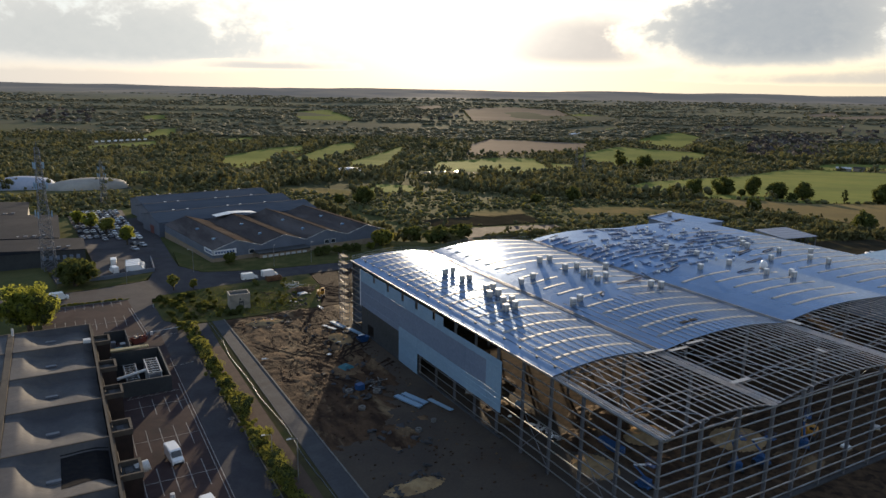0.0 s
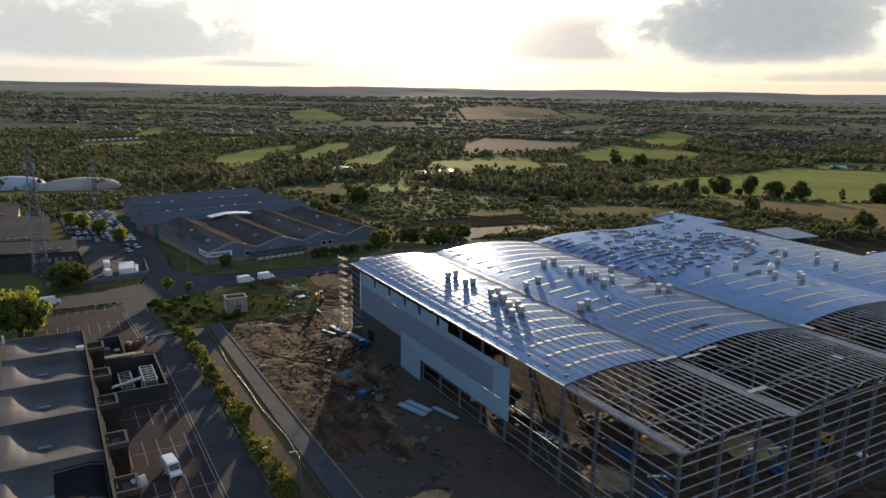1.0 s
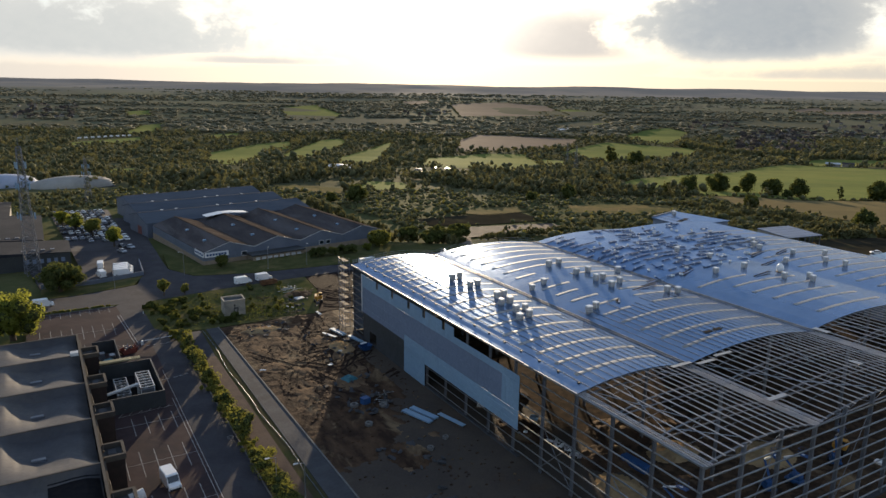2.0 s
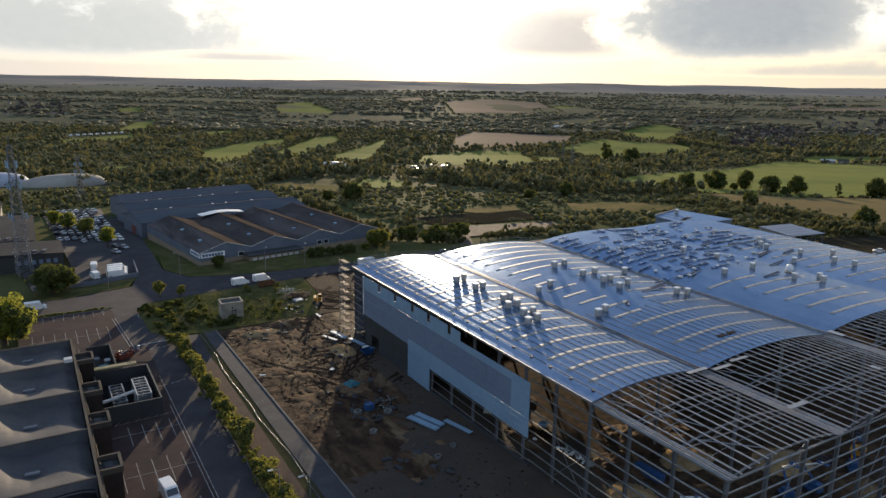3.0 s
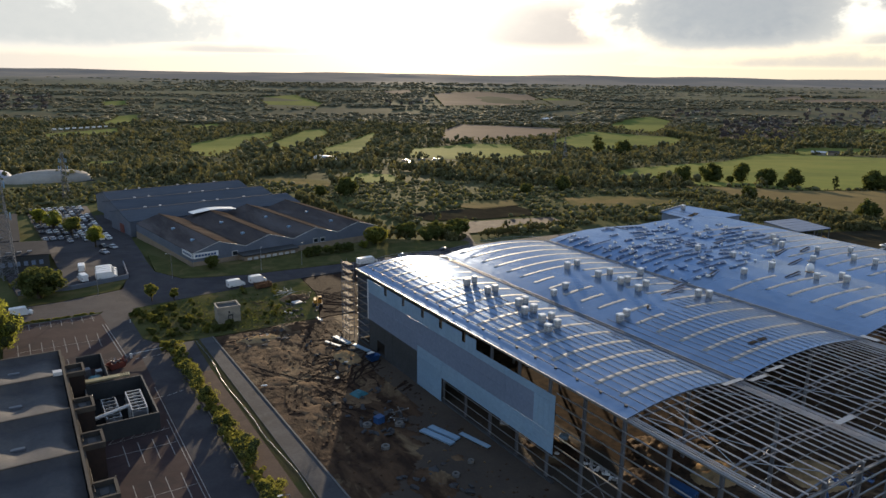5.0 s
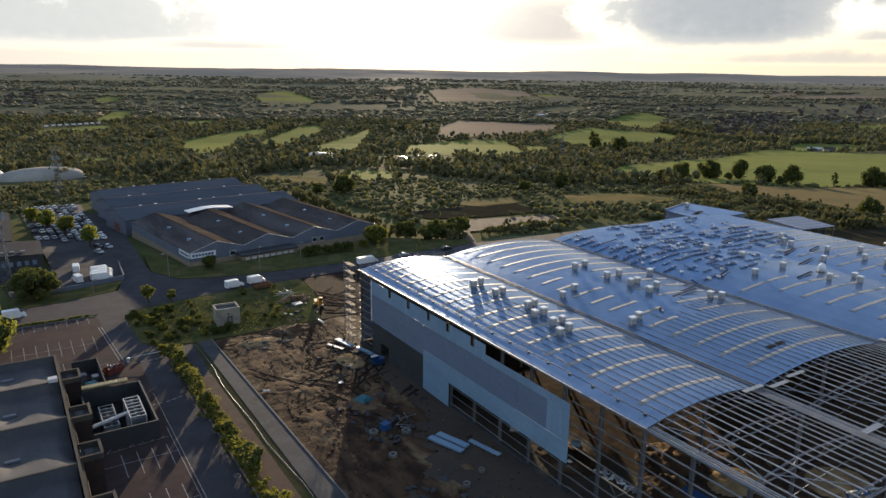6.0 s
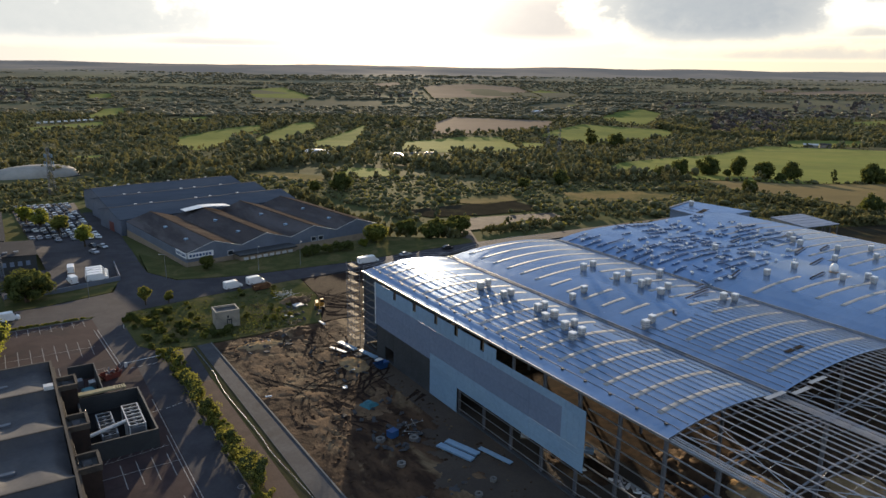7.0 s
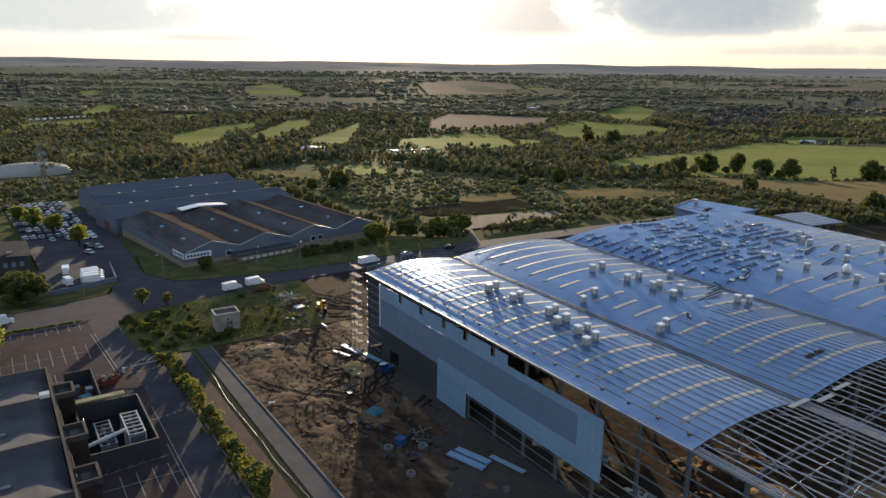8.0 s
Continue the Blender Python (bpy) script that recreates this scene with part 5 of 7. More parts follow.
panel_stack(-8.9, 60.0, 1.3, 7.6, 18, CLAD_LIGHT, "long pale wall panels stacked on bearers")
panel_stack(-7.1, 60.6, 1.3, 7.0, 18, CLAD_LIGHT, "second pile of pale wall panels on bearers")
panel_stack(-3.6, 55.6, 1.0, 7.0, 14, CLAD_LIGHT, "narrow pale trims stacked on bearers", 1)
panel_stack(-4.6, 112.5, 1.2, 6.5, 12, CLAD_LIGHT, "pale panels lying near the scaffold", 2)
panel_stack(-2.6, 105.5, 1.0, 6.0, 12, CLAD_LIGHT, "pale panels lying beside the dark wall", 2)
panel_stack(-1.8, 100.5, 1.4, 3.0, 20, WHITE, "short white panels on the ground", 2)
panel_stack(-7.4, 111.5, 0.7, 5.0, 22, WHITE, "white trims on the bare earth", 1)


def drainage_ring(x, y, r, label):
    t = thing("manhole_ring", label, "concrete ring", at=(x, y, -0.1), group="concrete rings")
    bm = bmesh.new()
    n = 20
    rings = [[bm.verts.new((rr * math.cos(2 * math.pi * i / n), rr * math.sin(2 * math.pi * i / n), z)) for i in range(n)] for rr, z in ((r * 0.8, 0), (r * 0.8, 0.55), (r * 0.4, 0.55), (r * 0.4, 0.0))]
    for a, b in zip(rings, rings[1:]):
        for i in range(n):
            bm.faces.new((a[i], a[(i + 1) % n], b[(i + 1) % n], b[i]))
    part("ring", bm, KERB, t)


for x, y, r, l in ((-17.9, 70.5, 1.05, "pale concrete manhole ring standing on hardcore"), (-12.6, 67.8, 1.05, "pale concrete manhole ring near piled pipes"), (-18.6, 61.7, 0.95, "pale concrete manhole ring alone on hardcore"), (-12.6, 47.9, 0.8, "pale concrete ring beside a trench"), (-8.2, 50.0, 0.7, "small pale concrete ring")):
    drainage_ring(x, y, r, l)
storage("site_box", "bright blue site tool box on hardcore", "tool box", -15.4, 70.6, 1.7, 1.5, 1.3, BLUE, 12)
t = thing("tarpaulin", "crumpled teal tarpaulin over materials", "tarpaulin", at=(-13.6, 83.5, -0.05), turn=20)
bm = bmesh.new()
bmesh.ops.create_grid(bm, x_segments=14, y_segments=14, size=1.5)
for v in bm.verts:
    e = max(abs(v.co.x), abs(v.co.y)) / 1.5
    v.co.z = max(0.02, 0.8 * (1 - e ** 3) + 0.35 * noise.noise(v.co * 1.3) * (1 - e))
part("sheet", bm, TEAL, t)
for i in range(6):
    a = vr.uniform(0, 3.1)
    x, y, l = -11.5 + vr.uniform(-1, 1.5), 70 + vr.uniform(-1.5, 2.5), vr.uniform(2, 4)
    t = thing("drain_pipe", "thin pale drain pipe lying on the ground", "pipe", at=(x, y, 0.03 + 0.1 * i), turn=math.degrees(a), group="loose pipes")
    part("pipe", rod((-l / 2, 0, 0), (l / 2, 0, 0), 0.09, 8), KERB, t)
    part("socket", rod((l / 2 - 0.25, 0, 0), (l / 2, 0, 0), 0.12, 8), STEEL, t)
# blue skip and plant by the dark wall
t = thing("skip", "open blue waste skip beside the dark wall", "skip", at=(-3.2, 98.0, -0.08), turn=10)
part("shell", prism([(-1.6, 1.3), (-0.9, 0.1), (0.9, 0.1), (1.6, 1.3), (1.5, 1.3), (0.85, 0.2), (-0.85, 0.2), (-1.5, 1.3)], -0.9, 0.9), BLUE, t)
part("end_plate", prism([(-1.5, 1.28), (-0.88, 0.12), (0.88, 0.12), (1.5, 1.28)], 0.9, 0.96), BLUE, t)
part("end_plate", prism([(-1.5, 1.28), (-0.88, 0.12), (0.88, 0.12), (1.5, 1.28)], -0.96, -0.9), BLUE, t)
RUST = material("rusty_brown_steel", (0.15, 0.075, 0.04), (0.10, 0.052, 0.03), 0.8, 0.8, c3=(0.19, 0.10, 0.055), spec=0.05)
t = thing("tipper_body", "rusty brown open tipper body standing on the grass", "skip", at=(-7.6, 165.2, 0.02), turn=8)
part("floor", box(-2.5, 2.5, -1.05, 1.05, 0.3, 0.42), RUST, t)
for sy in (-1, 1):
    part("side_plate", box(-2.5, 2.5, sy * 1.05 - 0.06, sy * 1.05 + 0.06, 0.43, 1.5), RUST, t)
    for i in range(5):
        part("rib", box(-2.3 + 1.1 * i, -2.18 + 1.1 * i, sy * 1.15 - 0.04, sy * 1.15 + 0.04, 0.4, 1.45), RUST, t)
    part("skid", box(-2.3, 2.3, sy * 0.7 - 0.1, sy * 0.7 + 0.1, -0.05, 0.29), BLACK, t)
for sx in (-1, 1):
    part("end_plate", box(sx * 2.5 - 0.06, sx * 2.5 + 0.06, -0.98, 0.98, 0.43, 1.5), RUST, t)
# heaps of spoil and rubble
def heap(x, y, rx, ry, h, mat, label, seed, cat="heap", z=-0.15):
    bm = bmesh.new()
    bmesh.ops.create_grid(bm, x_segments=26, y_segments=26, size=1)
    for v in bm.verts:
        r = v.co.length
        p = Vector((v.co.x * rx, v.co.y * ry, seed))
        zz = h * max(0, 1 - r ** 1.6) * (0.75 + 0.6 * noise.noise(p / 1.8)) + (0.25 * h * noise.noise(p / 0.6) if r < 0.95 else -0.2)
        v.co = Vector((v.co.x * rx, v.co.y * ry, zz))
    ob = tagged(new("earth_mound", mesh_of(bm, "earth_mound", mat)), label, cat)
    ob.location = (x, y, z)
    for p in ob.data.polygons:
        p.use_smooth = True


heap(-7.6, 102.6, 3.2, 5.0, 1.0, SPOIL, "pale sandy spoil heap on churned earth", 1)
heap(-22, 124, 6, 3.0, 0.9, SPOIL, "low rubble heap near the grass", 2)
heap(-12, 128, 7, 3.5, 1.2, MUD, "heap of dark turned earth", 3)
heap(-3, 150, 5, 4, 1.5, MUD, "mound of brown earth beside the road", 4)
heap(-17, 48, 4.2, 5.5, 0.6, MUD, "shallow trench spoil on hardcore", 5)
heap(-22, 31, 6, 2.2, 1.0, SPOIL, "long heap of broken rubble", 6)
heap(14, 30, 6, 5, 2.0, MUD, "earth heap inside the unfinished frame", 7)
heap(43, 6.5, 6, 4, 1.2, MUD, "earth heap under the bare purlins", 8)
for i, (x, y, rx, ry, h, mat) in enumerate(((7, 46, 5, 7, 1.3, MUD), (9, 22, 4, 5, 1.1, SPOIL), (22, 36, 7, 6, 1.8, MUD), (26, 26, 6, 4, 1.3, SPOIL), (8, 4.5, 4, 3, 0.8, MUD), (20, 16, 4, 4, 1.0, MUD), (12, 60, 6, 6, 1.2, MUD), (40, 17, 6, 5, 1.4, SPOIL), (34, 30, 6, 6, 1.5, MUD))):
    heap(x, y, rx, ry, h, mat, "low uneven mound of brown earth inside the frame", 30 + i)
sb = random.Random(41)
for i in range(16):                                # bright offcuts strewn beside the second column line
    x, y = 8.9 + sb.uniform(-0.9, 0.9), sb.uniform(32, 40.5)
    t = thing("offcut", ("crumpled white plastic wrapping on the ground", "bright metal offcut on the ground")[i % 2], "debris", at=(x, y, -0.08), turn=sb.uniform(0, 180), group="offcuts")
    bm = box(-0.7, 0.7, -0.2, 0.2, 0.0, 0.2)
    bmesh.ops.subdivide_edges(bm, edges=bm.edges[:], cuts=2)
    for v in bm.verts:
        v.co += 0.2 * noise.noise_vector(v.co * 2 + Vector((i, 0, 0))) + Vector((0, 0, 0.1))
    part("sheet", bm, WHITE if i % 2 == 0 else STEEL_PALE, t)
rr = random.Random(8)
rub = None
for i in range(170):
    zone = rr.choice(((-19, -10, 65, 74), (-26, -14, 119, 129), (-26, -16, 28, 36), (-10, 2, 134, 152), (-20, -8, 66, 86), (-14, -4, 94, 116), (-21, -12, 42, 52)))
    x, y = rr.uniform(*zone[:2]), rr.uniform(*zone[2:])
    m = pose(x, y, rr.uniform(-0.05, 0.1), rr.uniform(0, 40), rr.uniform(0, 40), rr.uniform(0, 360))
    if rub is None:
        bm = box(-0.5, 0.5, -0.25, 0.25, -0.12, 0.2)
        bmesh.ops.subdivide_edges(bm, edges=bm.edges[:], cuts=1)
        for v in bm.verts:
            v.co += 0.14 * noise.noise_vector(v.co * 3)
        rub = tagged(new("rubble_block", mesh_of(bm, "rubble_block", CONCRETE)), "broken lump of concrete on the ground", "rubble", "rubble")
        rub.matrix_basis = m
    else:
        copy_thing(rub, m @ Matrix.Scale(rr.uniform(0.5, 1.6), 4))
# pallets of white goods under the frame
for i, (x, y) in enumerate(((6.5, 44), (5, 58), (7, 66), (55, 5), (68, 7), (11, 48))):
    t = thing("pallet_load", "wrapped pale materials on a timber pallet", "pallet", at=(x, y, -0.1), turn=rr.uniform(0, 60), group="pallet loads")
    part("pallet", box(-0.7, 0.7, -0.9, 0.9, 0, 0.15), TIMBER, t)
    part("load", box(-0.62, 0.62, -0.8, 0.8, 0.16, rr.uniform(0.5, 1.1), bevel=0.08), (WHITE, PLASTIC_WHITE, CLAD_LIGHT)[i % 3], t)

# broken branches, plates and rubbish on the rough ground by the excavator
def branch_pile(x, y, r, n, seed, label, mat):
    g = random.Random(seed)
    t = thing("branch_pile", label, "debris", at=(x, y, 0.0), group="piles of branches")
    for i in range(n):
        a, b = g.uniform(0, 6.28), g.uniform(0, 6.28)
        p = Vector((r * 0.6 * math.cos(a) * g.random(), r * 0.6 * math.sin(a) * g.random(), g.uniform(0.05, 0.5)))
        q = p + Vector((r * math.cos(b), r * math.sin(b), g.uniform(-0.2, 1.3))) * g.uniform(0.4, 1.0)
        part("branch", rod(p, (q.x, q.y, max(0.05, q.z)), g.uniform(0.04, 0.1), 5, r2=0.03), mat, t)


for i, (x, y, r, n, l) in enumerate(((-10, 133, 3.2, 16, "pale broken branches piled beside the grass"), (-4, 156, 3.8, 22, "tangle of uprooted branches near the road"), (1.5, 152, 3.0, 18, "tangle of pale dead branches behind the excavator"), (-14, 150, 3.0, 14, "grey brushwood lying in rough grass"), (-8, 142, 2.2, 12, "heap of broken timber on dark earth"))):
    branch_pile(x, y, r, n, 70 + i, l, (TIMBER, PLASTIC_WHITE, TIMBER, BARK, TIMBER)[i])
panel_stack(-3.9, 145.8, 2.6, 2.2, 10, PLASTIC_WHITE, "pale plates laid on blocks beside the excavator", 2)
for i, (x, y, w, l, mat, lab) in enumerate(((-20.5, 125.4, 1.2, 0.8, RED, "scrap of pink sheeting on rubble"), (-19.4, 125.0, 0.8, 0.5, PLASTIC_WHITE, "torn white sheeting on rubble"), (-29.2, 97, 0.4, 1.2, WHITE, "short white board on the earth"), (-14.4, 92.8, 0.7, 0.9, WHITE, "small white box on the earth"), (-9, 100, 0.8, 0.8, WHITE, "white bucket on the earth"), (-3.5, 130, 0.6, 3.0, PLASTIC_WHITE, "pale plank on dark earth"), (-9, 139, 0.5, 2.6, PLASTIC_WHITE, "pale plank beside the branches"), (-22, 119, 1.0, 1.4, CONCRETE, "broken slab on churned earth"), (-16, 121, 1.6, 1.0, CONCRETE, "broken slab on rubble"))):
    t = thing("site_debris", lab, "debris", at=(x, y, 0.02), turn=37 * i, group="loose debris")
    bm = box(-w / 2, w / 2, -l / 2, l / 2, 0, 0.22)
    bmesh.ops.subdivide_edges(bm, edges=bm.edges[:], cuts=2)
    for v in bm.verts:
        v.co += 0.12 * noise.noise_vector(v.co * 2 + Vector((i, 0, 0)))
    part("lump", bm, mat, t)


# ---- the shell-roofed works beside the car park ----
works = thing("works_building", "low works building with sagging shell roof bays", "industrial building")


LIP_U = (0.0, 0.13, 0.2, 0.3, 0.45, 0.6, 0.75, 0.87, 0.97, 1.0)
LIP_V = (0.95, 0.92, 0.72, 0.52, 0.4, 0.43, 0.52, 0.5, 0.3, 0.25)


def shell(x0, x1, y0, y1, z, deep, flip=False, ua=0.0, ub=1.0, va=0.0, vb=1.0):
    """A dished roof bay, or a part of one: a steep rear edge, a level floor and a rising front lip whose width varies along x."""
    nx, ny = 44, 34
    bm = bmesh.new()
    rows = []
    for i in range(nx + 1):
        u = ua + (ub - ua) * i / nx
        lip = float(np.interp(1 - u if flip else u, LIP_U, LIP_V))
        sag = (1 - lip) * (y1 - y0) * 0.137 + deep
        row = []
        for j in range(ny + 1):
            v = va + (vb - va) * j / ny
            if v < lip:
                f = v / lip
                f = 0.35 * f * f * (3 - 2 * f) + 0.65 * f
            else:
                f = 1 + 0.1 * min(1.0, (v - lip) / 0.1) if v < 0.965 else (1 - v) / 0.035
            row.append(bm.verts.new((x0 + (x1 - x0) * u, y0 + (y1 - y0) * v, z - sag * f)))
        rows.append(row)
    for a, b in zip(rows, rows[1:]):
        for j in range(ny):
            bm.faces.new((a[j], b[j], b[j + 1], a[j + 1]))
    return bm


TOP = 8.3
BAYS = (117.0, 103.7, 87.7, 71.3, 55.0, 38.7, 22.4, 8.0)
for y1, y0 in zip(BAYS, BAYS[1:]):
    part("roof_shell", shell(-80.6, -65.6, y0 + 0.35, y1 - 0.1, TOP, 0.15), ROOF_FELT, works, smooth=True)
    part("roof_shell", shell(-97.4, -82.0, y0 + 0.35, y1 - 0.1, TOP, 0.15, True), ROOF_FELT, works, smooth=True)
    part("ridge", box(-98, -65.2, y0 - 0.05, y0 + 0.3, TOP - 1.2, TOP + 0.1, bevel=0.04), PARAPET, works)
    part("skylight", box(-74.6, -72.6, y0 + 7.6, y0 + 8.4, TOP - 1.7, TOP - 1.1, bevel=0.1), STEEL_GREY, works)
part("ridge", box(-98, -65.2, 116.95, 117.3, TOP - 1.2, TOP + 0.1), PARAPET, works)
part("spine_wall", box(-81.9, -80.7, 8, 117.3, TOP - 3.3, TOP + 0.12), PARAPET, works)
part("edge_beam", box(-65.5, -65.1, 8, 117.3, TOP - 0.9, TOP + 0.15), PARAPET, works)
part("edge_gutter", box(-65.05, -64.7, 8, 117.2, TOP - 1.6, TOP - 1.3), PARAPET, works)
part("wall", box(-65.3, -65.0, 8, 117.3, -0.2, TOP - 0.92), BRICK, works)
part("wall", box(-98, -65.35, 117.0, 117.25, -0.2, TOP - 1.22), BRICK, works)
part("wall", box(-98, -65.35, 8, 8.25, -0.2, TOP - 1.25), BRICK, works)
part("wall", box(-98.2, -98, 8, 117.2, -0.2, TOP), BRICK, works)
part("floor", box(-97.9, -65.4, 8.3, 116.9, -0.3, 0.0), CONCRETE, works)
# dark felt patch over one bay
part("roof_patch", shell(-80.6, -65.6, 39.05, 54.9, TOP + 0.05, 0.15, False, 0.53, 0.985, 0.26, 0.97), DARK, works, smooth=True)


def bay_tower(y, top):
    t = part("stair_tower", box(-64.95, -61.9, y - 2.2, y + 2.2, -0.2, top - 0.9), BRICK, works)
    for s in (-1, 1):
        part("coping", box(-64.9, -61.7, y + s * 2.2 - 0.22, y + s * 2.2 + 0.22, top - 0.88, top + 0.05), PARAPET, t)
    part("coping", box(-62.1, -61.66, y - 1.96, y + 1.96, top - 0.87, top + 0.06), PARAPET, t)
    part("well", box(-64.8, -62.15, y - 1.95, y + 1.95, top - 0.89, top - 0.8), CLAD_DARK, t)
    part("hatch", box(-64.2, -62.9, y - 0.9, y + 0.9, top - 0.79, top - 0.4, bevel=0.08), CONCRETE, t)


for k, y in enumerate((108.2, 91.0, 76.8, 60.5, 45.2, 30)):
    bay_tower(y, 7.4)
# ducts along the edge
dk = random.Random(2)
for k in range(5):
    y = 96 - 16 * k
    part("duct", box(-64.5, -62.4, y - 1.0, y + 3.6, 3.2, 3.8, bevel=0.1), BRICK, works)
    part("handrail", rod((-62.0, y - 4, 4.6), (-61.4, y + 4, 4.6), 0.05, 5), STEEL, works)
    part("pipe", rod((-64.7, y - 3.5, 7.2), (-64.7, y + 3.5, 7.2), 0.09, 6), PARAPET, works)
part("fan_unit", rod((-62.6, 46.5, 6.0), (-60.6, 46.8, 6.3), 0.9, 14), PLASTIC_WHITE, works)
part("vent_stack", rod((-97, 115.6, TOP - 0.3), (-97, 115.6, TOP + 2.0), 0.35, 8), PLASTIC_WHITE, works)
part("vent_stack", rod((-80.9, 115.6, TOP), (-80.9, 115.6, TOP + 1.8), 0.25, 8), PLASTIC_WHITE, works)
part("vent_stack", rod((-58.5, 38, -0.1), (-58.5, 38, 5.5), 0.35, 8), PLASTIC_WHITE, works)
part("vent_box", box(-67.2, -65.7, 103.2, 104.6, TOP + 0.1, TOP + 0.8), PLASTIC_WHITE, works)

# plant compound: dark screen walls round chillers
comp = thing("plant_compound", "dark-walled plant compound beside the works", "enclosure")
for x0, x1, y0, y1 in ((-62.2, -51.4, 88.8, 89.1), (-51.7, -51.4, 89.1, 107.6), (-62.2, -51.4, 107.6, 107.9), (-62.2, -61.9, 89.1, 107.6)):
    part("screen_wall", box(x0, x1, y0, y1, -0.2, 3.4), CLAD_DARK, comp)
part("base", box(-61.9, -51.7, 89.1, 107.6, -0.2, 0.06), DARK, comp)
for x0, x1, y0, y1 in ((-62.2, -57.2, 110.5, 110.7), (-57.4, -57.2, 110.7, 124.8), (-62.2, -57.2, 124.8, 125.0)):
    part("screen_wall", box(x0, x1, y0, y1, -0.2, 3.2), CLAD_DARK, comp)


def chiller(x, y, w, l, h, fans, label, frame_mat):
    t = thing("chiller", label, "chiller", at=(x, y, 0.06))
    part("casing", box(-w / 2, w / 2, -l / 2, l / 2, 0.5, h - 0.25), STEEL_GREY, t)
    for sx in (-1, 1):
        for sy in (-1, 1):
            part("leg", box(sx * w / 2 - 0.1, sx * w / 2 + 0.1, sy * l / 2 - 0.1, sy * l / 2 + 0.1, 0, h + 0.35), frame_mat, t)
        part("top_rail", box(sx * w / 2 - 0.09, sx * w / 2 + 0.09, -l / 2, l / 2, h + 0.2, h + 0.36), frame_mat, t)
    for i in range(fans + 1):
        y0 = -l / 2 + l * i / fans
        part("cross_rail", box(-w / 2, w / 2, y0 - 0.06, y0 + 0.06, h + 0.21, h + 0.35), frame_mat, t)
    for i in range(fans):
        y0 = -l / 2 + l * (i + 0.5) / fans
        for sx in (-1, 1):
            f = part("fan_ring", rod((sx * w / 4, y0, h - 0.24), (sx * w / 4, y0, h + 0.1), min(w, l / fans * 2) * 0.22, 14), STEEL, t)
            part("fan_hub", rod((sx * w / 4, y0, h + 0.1), (sx * w / 4, y0, h + 0.14), min(w, l / fans * 2) * 0.18, 12), DARK, f)
    return t


chiller(-54.2, 96.6, 2.6, 8.6, 3.0, 6, "framed roof-top style chiller with two rows of fans", PLASTIC_WHITE)
chiller(-58.6, 96.8, 2.4, 9.0, 2.2, 6, "older grey chiller with rusty fan rings", STEEL)
t = thing("pipe_run", "large pale insulated pipe across the plant compound", "pipe", at=(0, 0, 0))
part("pipe", rod((-62.4, 93.2, 2.6), (-55.6, 95.2, 3.1), 0.32, 10), PLASTIC_WHITE, t)
part("elbow", rod((-55.6, 95.2, 0.1), (-55.6, 95.2, 3.3), 0.34, 10), PLASTIC_WHITE, t)
t = thing("roof_walkway", "cream-painted enclosed walkway roof over the compound", "walkway", at=(0, 0, 0))
part("deck", box(-62.0, -55.6, 107.95, 109.4, 3.6, 4.0, bevel=0.05), CREAM, t)
for i in range(5):
    part("slat", box(-55.55 + 0.42 * i, -55.25 + 0.42 * i, 107.9, 109.5, 3.65, 3.95), CREAM, t)
for x in (-61.5, -54.2):
    part("post", box(x, x + 0.2, 108.5, 108.7, -0.1, 3.6), STEEL_GREY, t)
t = thing("scrap_skip", "rust-red skip heaped with scrap metal", "skip", at=(-54.6, 122.6, 0.0), turn=20)
part("shell", prism([(-2.2, 1.4), (-1.5, 0.1), (1.5, 0.1), (2.2, 1.4), (2.1, 1.4), (1.45, 0.2), (-1.45, 0.2), (-2.1, 1.4)], -1.0, 1.0), RED, t)
for s in (-1, 1):
    part("end_plate", box(-1.6, 1.6, s * 1.0 - 0.04, s * 1.0 + 0.04, 0.12, 1.35), RED, t)
for i in range(14):
    a = dk.uniform(-2, 2)
    part("scrap", rod((a, dk.uniform(-0.8, 0.8), 0.9), (a + dk.uniform(-1.4, 1.4), dk.uniform(-1, 1), dk.uniform(1.2, 2.2)), dk.uniform(0.05, 0.14), 4), (RED, STEEL, STEEL_GREY)[i % 3], t)
t = thing("machine_cover", "teal sheeted machine behind the screen wall", "machine", at=(-59.4, 115.0, 0), turn=10)
part("cover", box(-1.2, 1.2, -1.5, 1.5, 0, 1.8, bevel=0.3), TEAL, t)
part("frame", box(-1.5, 1.5, -1.8, 1.8, 0.0, 0.25), STEEL, t)
for i, (x, y) in enumerate(((-60.5, 121), (-59.6, 111.8), (-58.4, 119))):
    storage("plant_cabinet", "grey plant cabinet behind the screen wall", "cabinet", x, y, 1.2, 1.6, 1.7, (STEEL_GREY, PLASTIC_WHITE, STEEL)[i], 5, 0.0)


